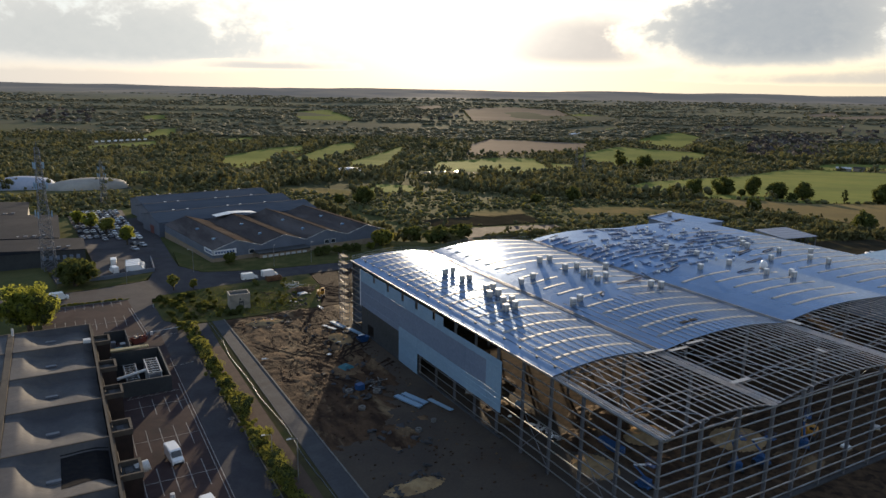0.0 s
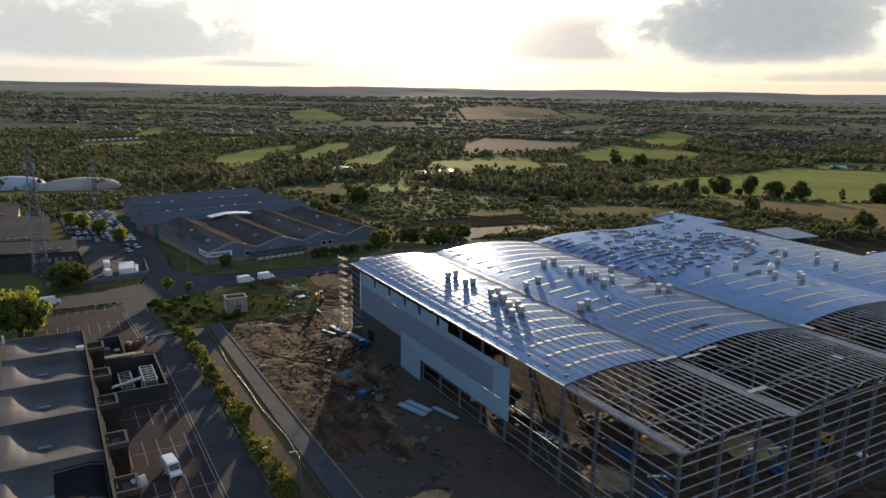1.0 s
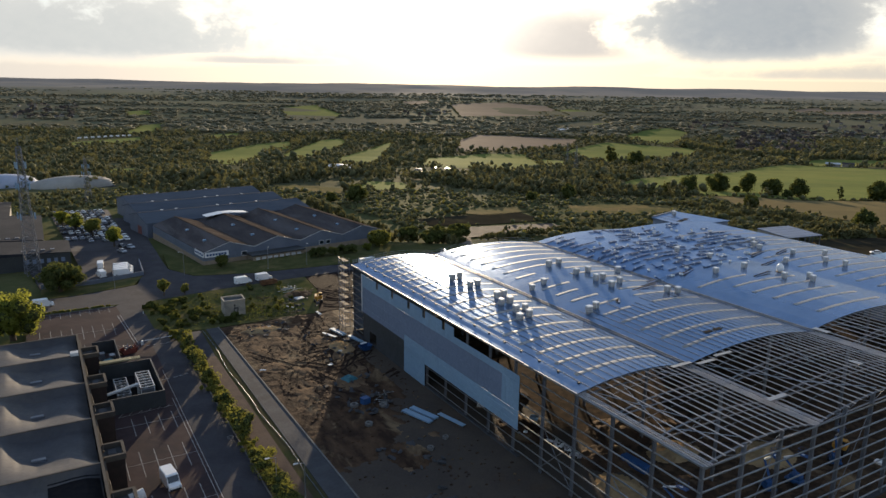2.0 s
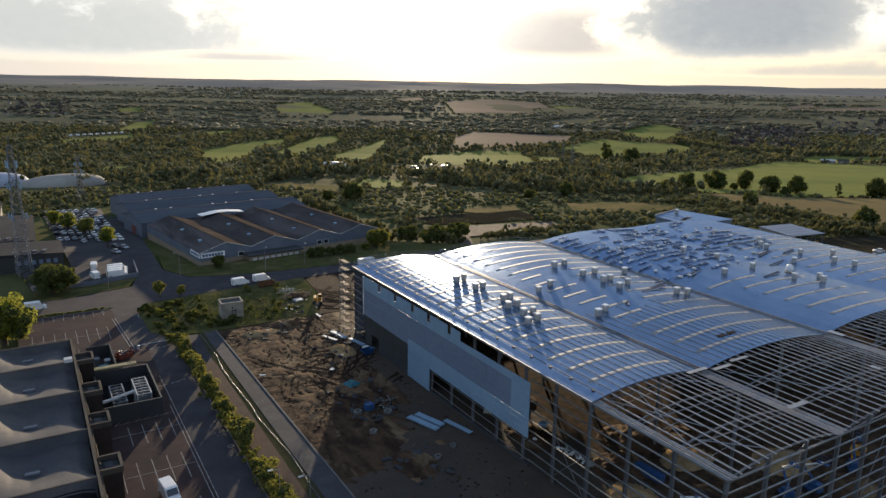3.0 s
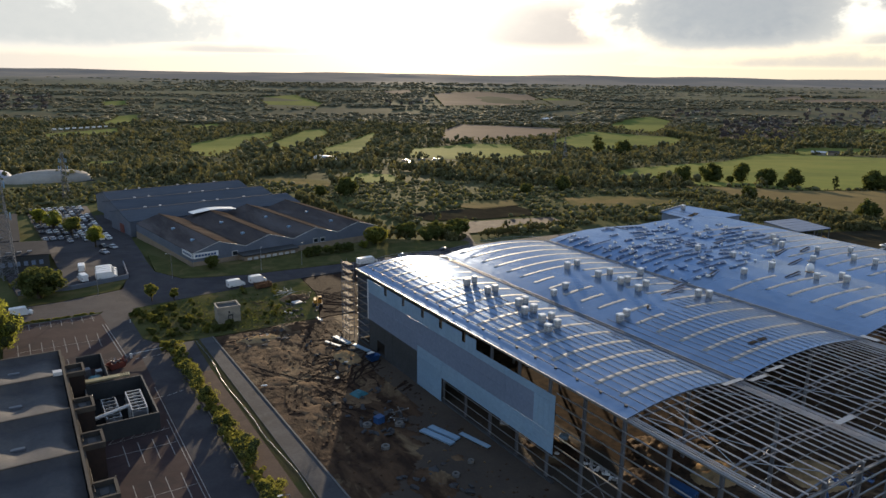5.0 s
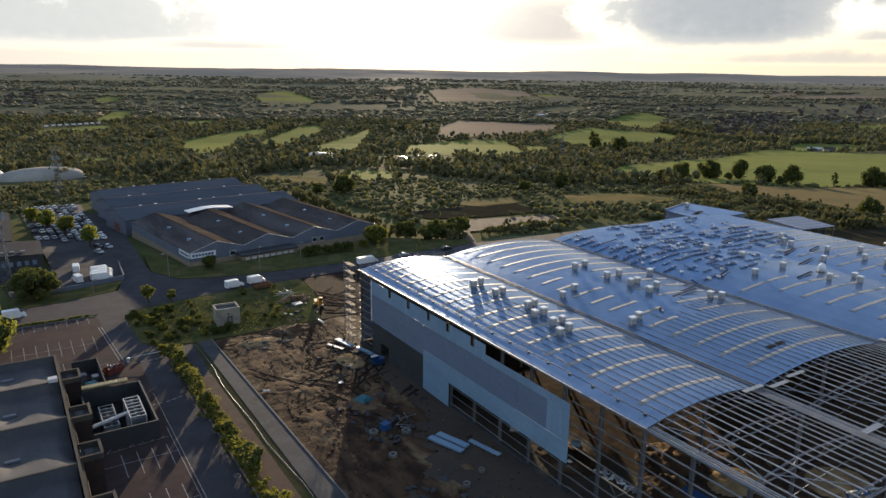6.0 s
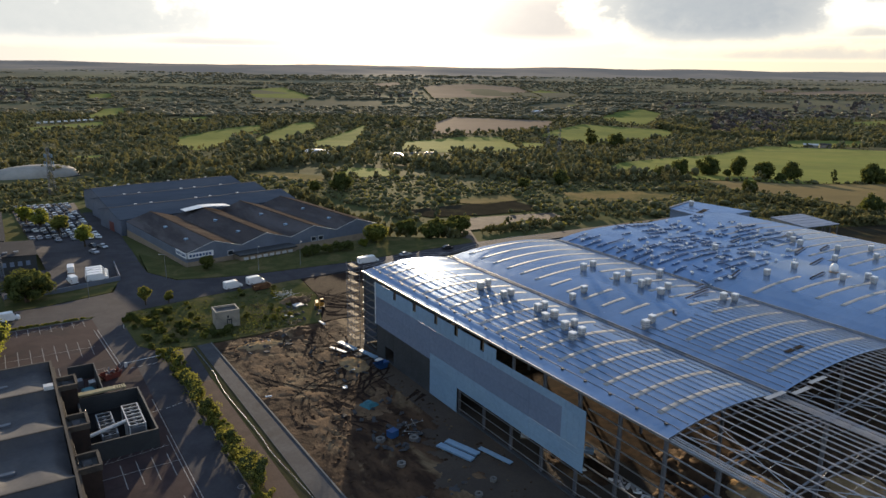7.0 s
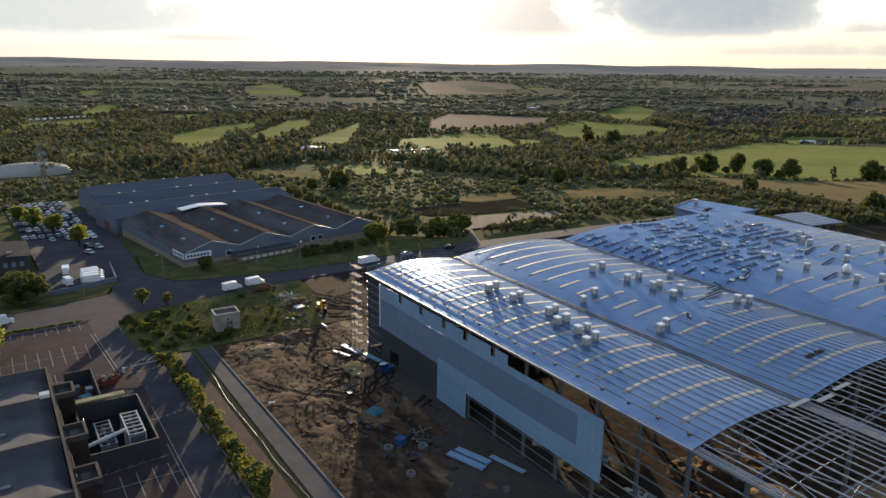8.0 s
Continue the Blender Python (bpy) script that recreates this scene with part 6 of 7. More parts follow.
# ---- vehicles ----
def van(x, y, turn, label, z=0.0, length=5.4, body=None, group="vans"):
    """A panel van with nose, windscreen, wheels and lamps; the nose points along +x."""
    t = thing("van", label, "van", at=(x, y, z), turn=turn, group=group)
    L, W = length / 2, 0.98
    prof = [(-L, 0.45), (-L, 2.3), (-L + 0.15, 2.42), (L - 1.9, 2.42), (L - 1.5, 2.3), (L - 0.85, 1.35), (L - 0.1, 1.1), (L, 0.8), (L, 0.4), (L - 0.2, 0.35), (-L + 0.2, 0.35)]
    b = prism(prof, -W, W)
    bmesh.ops.bevel(b, geom=[e for e in b.edges if abs(e.verts[0].co.y - e.verts[1].co.y) < 0.01 and (e.verts[0].co.z + e.verts[1].co.z) / 2 > 1], offset=0.12, segments=2, affect="EDGES")
    body = part("body", b, body or WHITE, t)
    part("windscreen", prism([(L - 1.47, 2.26), (L - 0.87, 1.4), (L - 0.82, 1.44), (L - 1.42, 2.3)], -W + 0.16, W - 0.16), WINDOW, body)
    for s in (-1, 1):
        part("side_window", box(L - 2.2, L - 1.35, s * (W - 0.02) - 0.012, s * (W - 0.02) + 0.03, 1.45, 2.05), WINDOW, body)
        part("headlight", box(L - 0.22, L + 0.01, s * 0.72 - 0.16, s * 0.72 + 0.16, 0.82, 1.0), PLASTIC_WHITE, t)
        part("tail_light", box(-L - 0.02, -L + 0.05, s * 0.88 - 0.06, s * 0.88 + 0.06, 1.0, 1.6), RED, t)
        for wx in (-L + 1.05, L - 0.95):
            w = part("wheel", rod((wx, s * 0.78, 0.34), (wx, s * 1.0, 0.34), 0.34, 14), BLACK, t)
            part("rim", rod((wx, s * 1.0, 0.34), (wx, s * 1.01, 0.34), 0.2, 10), STEEL, w)
    part("bumper", box(L - 0.1, L + 0.08, -W + 0.1, W - 0.1, 0.35, 0.7, bevel=0.04), BLACK, t)
    return t


def car(x, y, turn, paint, label, z=0.0, group="parked cars"):
    t = thing("car", label, "car", at=(x, y, z), turn=turn, group=group)
    prof = [(-2.1, 0.35), (-2.15, 0.85), (-1.95, 1.0), (-1.2, 1.06), (0.75, 1.0), (1.9, 0.85), (2.15, 0.6), (2.1, 0.35)]
    body = part("body", prism(prof, -0.88, 0.88), paint, t)
    cab = [(-1.75, 1.02), (-1.2, 1.42), (-0.9, 1.47), (0.2, 1.46), (1.0, 1.0)]
    part("cabin", prism(cab, -0.74, 0.74), WINDOW, body)
    part("roof", prism([(-1.25, 1.42), (-0.9, 1.48), (0.25, 1.47), (0.4, 1.40)], -0.76, 0.76), paint, body)
    for s in (-1, 1):
        for wx in (-1.3, 1.3):
            part("wheel", rod((wx, s * 0.72, 0.32), (wx, s * 0.9, 0.32), 0.32, 12), BLACK, t)
    return t


van(-55.6, 58.1, -82, "white panel van parked in a marked bay")
van(-53.2, 38.2, -82, "white panel van parked near the works")
van(-71.6, 172.0, 4, "white panel van on the estate road", 0.0)
van(-14.6, 170.2, 8, "white panel van parked beside the earthworks")
van(-7.4, 171.4, 8, "white pickup van with open back beside the earthworks")
for i in range(4):
    van(-47.6 + 0.3 * i, 198.4 + 2.6 * i, 2 + i, "white box van parked in a row in the yard", 0.03, 6.2)
van(-54.2, 199.6, 100, "white van nosing out of the yard row", 0.03, 5.6)
van(-53.4, 212.4, 85, "white high-sided box van in the yard", 0.03, 6.0)
van(32.5, 175.0, 4, "white lorry on the road behind the warehouse", 0.0, 7.5)
car(48, 176.5, 3, CAR_SILVER, "silver car on the road behind the warehouse")
car(66, 177.0, 3, CAR_DARK, "dark car on the road behind the warehouse")
car(-44.2, 233, -70, CAR_SILVER, "silver car on the side road", float(ground_z(-44, 233)) + 0.1)
car(-40.4, 241, -70, CAR_SILVER, "pale car beside the kerb", float(ground_z(-40, 241)) + 0.1)
car(-43.2, 243.5, -70, CAR_DARK, "dark car in the side road", float(ground_z(-43, 243)) + 0.1)
cars = [car(-55, 262, 20, p, l) for p, l in ((CAR_SILVER, "silver car in a packed parking row"), (CAR_DARK, "dark car in a packed parking row"))]
cars.append(car(-55, 262, 20, WHITE, "white car in a packed parking row"))
cr = random.Random(5)
used = [False] * 3
for row, y in enumerate((262, 270, 280, 288, 296, 304, 312, 320, 328, 338, 347, 356)):
    for i in range(9):
        x = -39.5 - 2.7 * i - 0.14 * (y - 262) * 0.2
        if row % 2 == 0 and i > 6 or cr.random() < 0.12:
            continue
        k = cr.randrange(3)
        m = pose(x, y, float(ground_z(x, y)) + 0.08, 0, 0, 98 + cr.uniform(-3, 3))
        if used[k]:
            copy_thing(cars[k], m)
        else:
            cars[k].matrix_basis, used[k] = m, True

# white vans' yard wall
t = thing("yard_wall", "low grey wall round the van yard", "wall", at=(0, 0, 0))
for a, b in (((-58, 190.6), (-41.6, 195.6)), ((-41.6, 195.6), (-40.6, 214)), ((-72, 192), (-58, 190.6))):
    part("wall_run", line(*a, *b, 0.3, 1.4, deep=1.6), FAC_WALL, t)

# ---- small buildings and poles ----
hut = thing("substation_hut", "small pale rendered substation hut with flat roof", "hut", at=(-24.8, 141.4, 0.02), turn=-3)
part("wall", box(-2.9, 2.9, -2.3, 2.3, 0, 3.9), RENDER_WALL, hut)
for x0, x1, y0, y1 in ((-3.0, 3.0, -2.4, -2.05), (-3.0, 3.0, 2.05, 2.4), (-3.0, -2.65, -2.04, 2.04), (2.65, 3.0, -2.04, 2.04)):
    part("parapet", box(x0, x1, y0, y1, 3.91, 4.5), RENDER_WALL, hut)
part("roof_well", box(-2.63, 2.63, -2.03, 2.03, 3.91, 4.02), CLAD_DARK, hut)
d = part("door", box(-0.35, 0.95, -2.36, -2.3, 0.1, 2.3), CLAD_DARK, hut)
part("window", box(-0.2, 0.2, -2.36, -2.3, 2.6, 3.2), WINDOW, hut)
for x in (0.1, 0.5):
    part("door_panel", box(x - 0.15, x + 0.15, -2.39, -2.36, 0.5, 1.9), RENDER_WALL, d)


def lamp_post(x, y, h, turn, z=0.0):
    t = thing("street_lamp", "slim grey street lamp with a single arm", "street lamp", at=(x, y, z), turn=turn, group="street lamps")
    part("post", rod((0, 0, -0.3), (0, 0, h), 0.09, 8, r2=0.06), STEEL, t)
    part("arm", rod((0, 0, h - 0.03), (1.2, 0, h + 0.25), 0.05, 6), STEEL, t)
    part("lantern", box(1.0, 1.75, -0.16, 0.16, h + 0.17, h + 0.33, bevel=0.05), PLASTIC_WHITE, t)


for x, y, h, a in ((-38.6, 41, 8, 180), (-51.8, 181.8, 8, 0), (-29.5, 189, 8, 180), (12.0, 184, 8, 270), (-2, 184.5, 8, 270), (-41, 48, 6, 180)):
    lamp_post(x, y, h, a)
t = thing("traffic_barrier", "white arm barrier across the access road", "barrier", at=(-50.9, 126.8, 0))
part("cabinet", box(-0.3, 0.3, -0.3, 0.3, 0, 1.1, bevel=0.05), PLASTIC_WHITE, t)
part("arm", rod((0.2, 0, 1.0), (7.6, -0.3, 1.35), 0.05, 6), WHITE, t)
for x, y in ((-42.6, 127.6), (-46.6, 157.6), (-47.4, 152)):
    t = thing("bollard", "short white bollard at the kerb", "bollard", at=(x, y, 0.0), group="bollards")
    part("post", rod((0, 0, -0.1), (0, 0, 1.0), 0.09, 8), PLASTIC_WHITE, t)
    part("cap", rod((0, 0, 1.0), (0, 0, 1.06), 0.1, 8), BLACK, t)

# long white hose lying along the verge
t = thing("hose", "long white hose lying loosely along the verge", "hose", at=(0, 0, 0))
fr = random.Random(6)
pts = []
y = 16.0
while y < 131:
    pts.append((-35.0 - 0.9 * max(0, min(1, (y - 60) / 30)) + 0.5 * max(0, (y - 100) / 30) + 0.22 * math.sin(y * 0.23) + fr.uniform(-0.08, 0.08), y, 0.08))
    y += 2.6
for a, b in zip(pts, pts[1:]):
    part("hose_length", rod(a, b, 0.032, 6), CLAD_MID, t)
# manhole on the access road
t = thing("drain_cover", "round iron drain cover in the access road", "manhole cover", at=(-43.2, 69.5, -0.02))
part("frame", rod((0, 0, 0.0), (0, 0, 0.035), 0.62, 16), STEEL_GREY, t)
part("lid", rod((0, 0, 0.035), (0, 0, 0.05), 0.48, 16), CONCRETE, t)


def lattice_mast(x, y, z, h, w0, w1, label, arms=(), mat=MAST_STEEL):
    t = thing("lattice_mast", label, "mast", at=(x, y, z), turn=12)
    n = max(8, int(h / 2.3))
    rad = lambda f: w0 + (w1 - w0) * f
    corner = lambda f, i: Vector(((1, 1, -1, -1)[i] * rad(f) / 2, (1, -1, -1, 1)[i] * rad(f) / 2, h * f))
    for i in range(4):
        part("leg", rod(corner(0, i), corner(1, i), 0.11, 8, r2=0.07), mat, t)
    for k in range(n):
        f0, f1 = k / n, (k + 1) / n
        for i in range(4):
            j = (i + 1) % 4
            part("strut", rod(corner(f0, i), corner(f1, j), 0.055, 4), mat, t)
            part("strut", rod(corner(f0, j), corner(f1, i), 0.055, 4), mat, t)
            part("rung", rod(corner(f1, i), corner(f1, j), 0.055, 4), mat, t)
    for f, s in arms:
        for i in range(4):
            c = corner(f, i) * 1.0
            c.z = h * f
            d = Vector((c.x, c.y, 0)).normalized() * s
            part("antenna", box(c.x + d.x - 0.2, c.x + d.x + 0.2, c.y + d.y - 0.2, c.y + d.y + 0.2, c.z - 1.1, c.z + 1.1), CLAD_LIGHT, t)
            part("bracket", rod(c, c + d, 0.06, 4), mat, t)
    part("spike", rod((0, 0, h), (0, 0, h + 3.0), 0.06, 4), mat, t)
    return t


lattice_mast(-73.8, 214.5, -0.3, 43, 4.4, 1.3, "tall grey lattice telecom mast with white antennas", ((0.47, 0.9), (0.70, 0.7), (0.86, 0.6)))
lattice_mast(-44.5, 405, -11.0, 30, 3.6, 1.2, "slender lattice mast with a ring of antennas", ((0.72, 1.2), (0.86, 1.0)))
for x, y in ((300, 128), (430, 520), (520, 640)):
    lattice_mast(x, y, float(ground_z(x, y)), 30, 4, 1.2, "distant grey lattice power pylon", ())


# ---- factory across the road ----
fac = thing("factory", "long blue-grey factory with four gabled cement roofs", "factory", at=(-20.2, 201.7, 0), turn=8)
GW = 19.1
for k in range(4):
    x0 = GW * k
    part("roof_slope", prism([(x0, 4.0), (x0 + GW * 0.5, 6.9), (x0 + GW * 0.5, 6.7), (x0, 3.8)], 0.0, 62), FAC_ROOF, fac)
    # slopes towards the sun take the sun-toned copy
    part("roof_slope", prism([(x0 + GW * 0.5, 6.9), (x0 + GW, 4.0), (x0 + GW, 3.8), (x0 + GW * 0.5, 6.7)], 0.0, 62), FAC_ROOF_SUN_TONE, fac)
    part("gable_wall", prism([(x0, -3), (x0 + GW, -3), (x0 + GW, 3.78), (x0 + GW / 2, 6.66), (x0, 3.78)], 0.15, 0.4), FAC_WALL, fac)
    part("ridge_cap", box(x0 + GW / 2 - 0.35, x0 + GW / 2 + 0.35, 0, 62, 6.86, 6.98), FAC_ROOF_SUN_TONE, fac)
for k in range(4):                                 # white barge boards along each gable
    x0, xm, x1 = GW * k, GW * (k + 0.5), GW * (k + 1)
    part("barge_board", prism([(x0 + 0.02, 3.9), (xm, 6.82), (xm, 7.02), (x0 + 0.02, 4.1)], -0.1, -0.01), PLASTIC_WHITE, fac)
    part("barge_board", prism([(xm, 6.82), (x1 - 0.02, 3.9), (x1 - 0.02, 4.1), (xm, 7.02)], -0.1, -0.01), PLASTIC_WHITE, fac)
    for u, v in ((0.26, 0.2), (0.3, 0.55)):
        zz = 4.0 + 5.8 * u
        part("roof_hatch", box(x0 + GW * u - 0.6, x0 + GW * u + 0.6, 62 * v, 62 * v + 1.3, zz - 0.3, zz + 0.5, bevel=0.06), CLAD_LIGHT, fac)
part("brick_base", box(-0.06, 76.4, 0.02, 0.14, -3, 0.9), BRICK_BUFF, fac)
part("brick_base", box(-0.08, 0.04, 0.42, 62, -4, 0.7), BRICK_BUFF, fac)
part("wall", box(0.05, 0.3, 0.4, 62, -4, 3.8), FAC_WALL, fac)
part("wall", box(76.1, 76.35, 0.4, 62, -4, 3.8), FAC_WALL, fac)
part("wall", box(0.3, 76.1, 61.7, 61.95, -5, 4.0), FAC_WALL, fac)
part("roof_sheet", prism([(21, 6.6), (28.6, 7.5), (33, 7.4), (40, 6.7), (40, 6.5), (33, 7.2), (28.6, 7.3), (21, 6.4)], 55, 60.5), WHITE, fac)
sign = part("sign_board", box(0.2, 9.0, -0.12, 0.05, 2.1, 3.9), WHITE, fac)
for i in range(7):
    part("lettering", box(0.8 + 1.1 * i, 1.6 + 1.1 * i, -0.15, -0.12, 2.6, 3.4), BLUE, sign)
sign = part("sign_board", box(-0.16, 0.02, 0.3, 9.5, 2.1, 3.9), WHITE, fac)
for i in range(7):
    part("lettering", box(-0.19, -0.16, 0.9 + 1.15 * i, 1.7 + 1.15 * i, 2.6, 3.4), BLUE, sign)
annex = part("office_annex", box(16, 37, -5.5, 0.1, -2, 1.6), BRICK_BUFF, fac)
part("annex_roof", box(15.6, 37.4, -6.0, 0.1, 1.6, 2.0), CLAD_DARK, annex)
for i in range(8):
    part("window", box(17.2 + 2.4 * i, 18.8 + 2.4 * i, -5.56, -5.5, -0.4, 1.0), PLASTIC_WHITE, annex)
for x in (14.0, 46.5, 49.5):
    w = part("window", box(x, x + 2.2, 0.08, 0.15, 1.0, 2.8), PLASTIC_WHITE, fac)
    part("pane", box(x + 0.2, x + 2.0, 0.05, 0.08, 1.2, 2.6), WINDOW, w)
for i in range(3):
    y0 = 64 + 28 * i
    hall2 = thing("factory_hall", "low blue-grey factory hall with shallow roof", "factory", at=(-20.2, 201.7, 0), turn=8, group="rear factory halls")
    hz = -1.6 - 0.5 * i
    for s in (0, 1):
        pr_ = [(0, 0.0), (14, 2.6), (14, 2.4), (0, -0.2)] if s == 0 else [(14, 2.6), (28, 0.0), (28, -0.2), (14, 2.4)]
        bm = bmesh.new()
        prism([(p, z) for p, z in pr_], 0, 78 - 4 * i, bm)
        bm.transform(Matrix.Translation((76 - 0 * i, y0, 5.2 + hz * 0.5)) @ Matrix.Rotation(math.pi / 2, 4, "Z"))
        part("roof_slope", bm, FAC_ROOF_BLUE, hall2)
    z0 = 5.2 + hz * 0.5
    part("wall", box(-1.6 + 4 * i, -1.3 + 4 * i, y0 + 0.2, y0 + 27.8, -8, z0 - 0.21), FAC_WALL, hall2)
    part("wall", box(75.4, 75.7, y0 + 0.2, y0 + 27.8, -8, z0 - 0.21), FAC_WALL, hall2)
    part("wall", box(-1.3 + 4 * i, 75.4, y0 + 0.2, y0 + 0.45, -8, z0 - 0.21), FAC_WALL, hall2)
    part("wall", box(-1.3 + 4 * i, 75.4, y0 + 27.6, y0 + 27.8, -8, z0 - 0.21), FAC_WALL, hall2)
    part("ridge_cap", box(-1.9 + 4 * i, 75.9, y0 + 13.8, y0 + 14.2, z0 + 2.55, z0 + 2.7), CONCRETE, hall2)
    part("door", box(-1.68 + 4 * i, -1.6 + 4 * i, y0 + 9, y0 + 15, -5, 1.6), RED if i < 2 else STEEL_GREY, hall2)
    for xe in (-1.6 + 4 * i, 75.4):                # gable ends under the two slopes
        bm = prism([(0.2, z0 - 0.22), (27.8, z0 - 0.22), (14, z0 + 2.36)], 0, 0.3)
        bm.transform(Matrix.Translation((xe + 0.3, y0, 0)) @ Matrix.Rotation(math.pi / 2, 4, "Z"))
        part("gable_wall", bm, FAC_WALL, hall2)
    for j in (1, 2, 5, 6, 8):
        part("roof_light", box(3 + 6.5 * j + 4 * i, 4.0 + 6.5 * j + 4 * i, y0 + 17, y0 + 18.2, z0 + 2.25, z0 + 2.5), PLASTIC_WHITE, hall2)
for x0, x1, y0, y1, z, l in ((-125, -62, 222, 243, 5.0, "dark flat-roofed workshop beside the mast"), (-125, -70, 245, 300, 5.5, "long dark-roofed workshop behind the mast"), (-130, -82, 302, 342, 6.0, "dark workshop at the edge of the trees")):
    w = thing("workshop", l, "workshop", at=(0, 0, 0))
    g = float(ground_z((x0 + x1) / 2, y1))
    part("wall", box(x0, x1, y0, y1, g - 1, z - 0.3), CLAD_DARK, w)
    part("roof", prism([(x0 - 0.4, z - 0.3), (x1 + 0.4, z - 0.3), ((x0 + x1) / 2, z + 1.4)], y0 - 0.4, y1 + 0.4), DARK_ROOF, w)
    for j in range(5):
        part("roof_light", box(x1 - 18 + 3 * j, x1 - 16.6 + 3 * j, y0 + 3, y0 + 4.4, z + 0.2, z + 0.6), STEEL_GREY, w)
    for j in range(6):
        part("window", box(x1 - 14 + 2.2 * j, x1 - 12.8 + 2.2 * j, y0 - 0.06, y0, 1.5, 3.0), CLAD_MID, w)


def dome_hall(x, y, rx, ry, h, mat, label, turn=0):
    t = thing("sports_dome", label, "dome hall", at=(x, y, float(ground_z(x, y)) - 1), turn=turn)
    bm = bmesh.new()
    bmesh.ops.create_uvsphere(bm, u_segments=32, v_segments=16, radius=1)
    bmesh.ops.delete(bm, geom=[v for v in bm.verts if v.co.z < -0.05], context="VERTS")
    for v in bm.verts:
        s = 1 / max(abs(v.co.x), abs(v.co.y), 0.72) ** 0.35
        v.co = Vector((v.co.x * rx * s, v.co.y * ry * s, v.co.z * h))
    part("skin", bm, mat, t, smooth=True)
    part("skirt", box(-rx * 0.9, rx * 0.9, -ry * 0.9, ry * 0.9, 0, 0.8), CONCRETE, t)


dome_hall(-92, 545, 24, 16, 10, DOME_SKIN, "white inflated sports dome among trees", 10)
dome_hall(-48, 530, 30, 16, 9, DOME_BUFF, "pale inflated sports hall beside dark trees", 15)

barn = thing("open_barn", "grey-roofed open barn behind the warehouse", "barn", at=(205.5, 124.5, -2.0), turn=-17)
part("roof", prism([(-8, 7.2), (8, 7.9), (8, 8.15), (-8, 7.45)], -10, 10), CLAD_MID, barn)
part("side_wall", box(-7.8, -7.6, -9.8, 9.8, -1, 7.15), RENDER_WALL, barn)
part("rear_wall", box(-7.55, 7.7, 9.5, 9.7, -1, 7.15), FAC_WALL, barn)
for i in range(4):
    part("post", box(7.4, 7.7, -9.6 + 6 * i, -9.3 + 6 * i, -1, 7.8), STEEL_GREY, barn)
for i in range(3):
    part("post", box(-3.6 + 3.7 * i, -3.3 + 3.7 * i, -9.7, -9.4, -1, 7.3), STEEL_GREY, barn)
for i in range(5):
    part("roof_seam", prism([(-7.9, 7.46), (7.9, 8.15), (7.9, 8.2), (-7.9, 7.51)], -8 + 4 * i, -7.9 + 4 * i), SEAM, barn)
excavator(203, 106, 120, ORANGE, "orange excavator parked by the barn", 1.3, float(ground_z(203, 106)))
for i in range(14):
    x, y = 216 + cr.uniform(0, 64), 98 + cr.uniform(-22, 16)
    copy_thing(cars[i % 3], pose(x, y, float(ground_z(x, y)) - 0.1, 0, 0, cr.uniform(0, 180)))
drape("pavement", [(150, 60), (176, 96), (186, 132), (218, 134), (300, 112), (330, 60), (300, 20), (195, 15)], EARTH_BANK, 0.3, "dark storage yard beside the warehouse", "yard")


# ---- trees ----
def leaf_cloud(centres, radii, per, size, seed, squash=0.85):
    """Small leaf quads strewn over the surface of many clumps."""
    g = np.random.default_rng(seed)
    c = np.repeat(np.asarray(centres, float), per, 0)
    r = np.repeat(np.asarray(radii, float), per)
    d = g.normal(size=(len(c), 3))
    d /= np.linalg.norm(d, axis=1, keepdims=True)
    p = c + d * (r * g.uniform(0.72, 1.08, len(c)))[:, None] * np.array([1, 1, squash])
    n = d + 0.7 * g.normal(size=d.shape)
    n /= np.linalg.norm(n, axis=1, keepdims=True)
    a = np.cross(n, g.normal(size=d.shape))
    a /= np.linalg.norm(a, axis=1, keepdims=True) + 1e-9
    b = np.cross(n, a)
    s = (size * g.uniform(0.6, 1.3, len(c)))[:, None]
    V = np.stack([p - a * s, p - b * s * 0.7, p + a * s, p + b * s * 0.7], 1).reshape(-1, 3)
    return V, np.arange(len(V)).reshape(-1, 4)


def crown_clumps(r, h, z0, n, seed):
    """Clump centres and radii for an uneven crown."""
    g = np.random.default_rng(seed)
    d = g.normal(size=(n, 3))
    d /= np.linalg.norm(d, axis=1, keepdims=True)
    k = g.uniform(0.35, 0.8, n)[:, None]
    c = d * k * np.array([r, r, h / 2]) + np.array([0, 0, z0 + h / 2])
    c[:, 2] = np.maximum(c[:, 2], z0 + 0.1 * h)
    return c, g.uniform(0.26, 0.46, n) * min(r, h / 2)


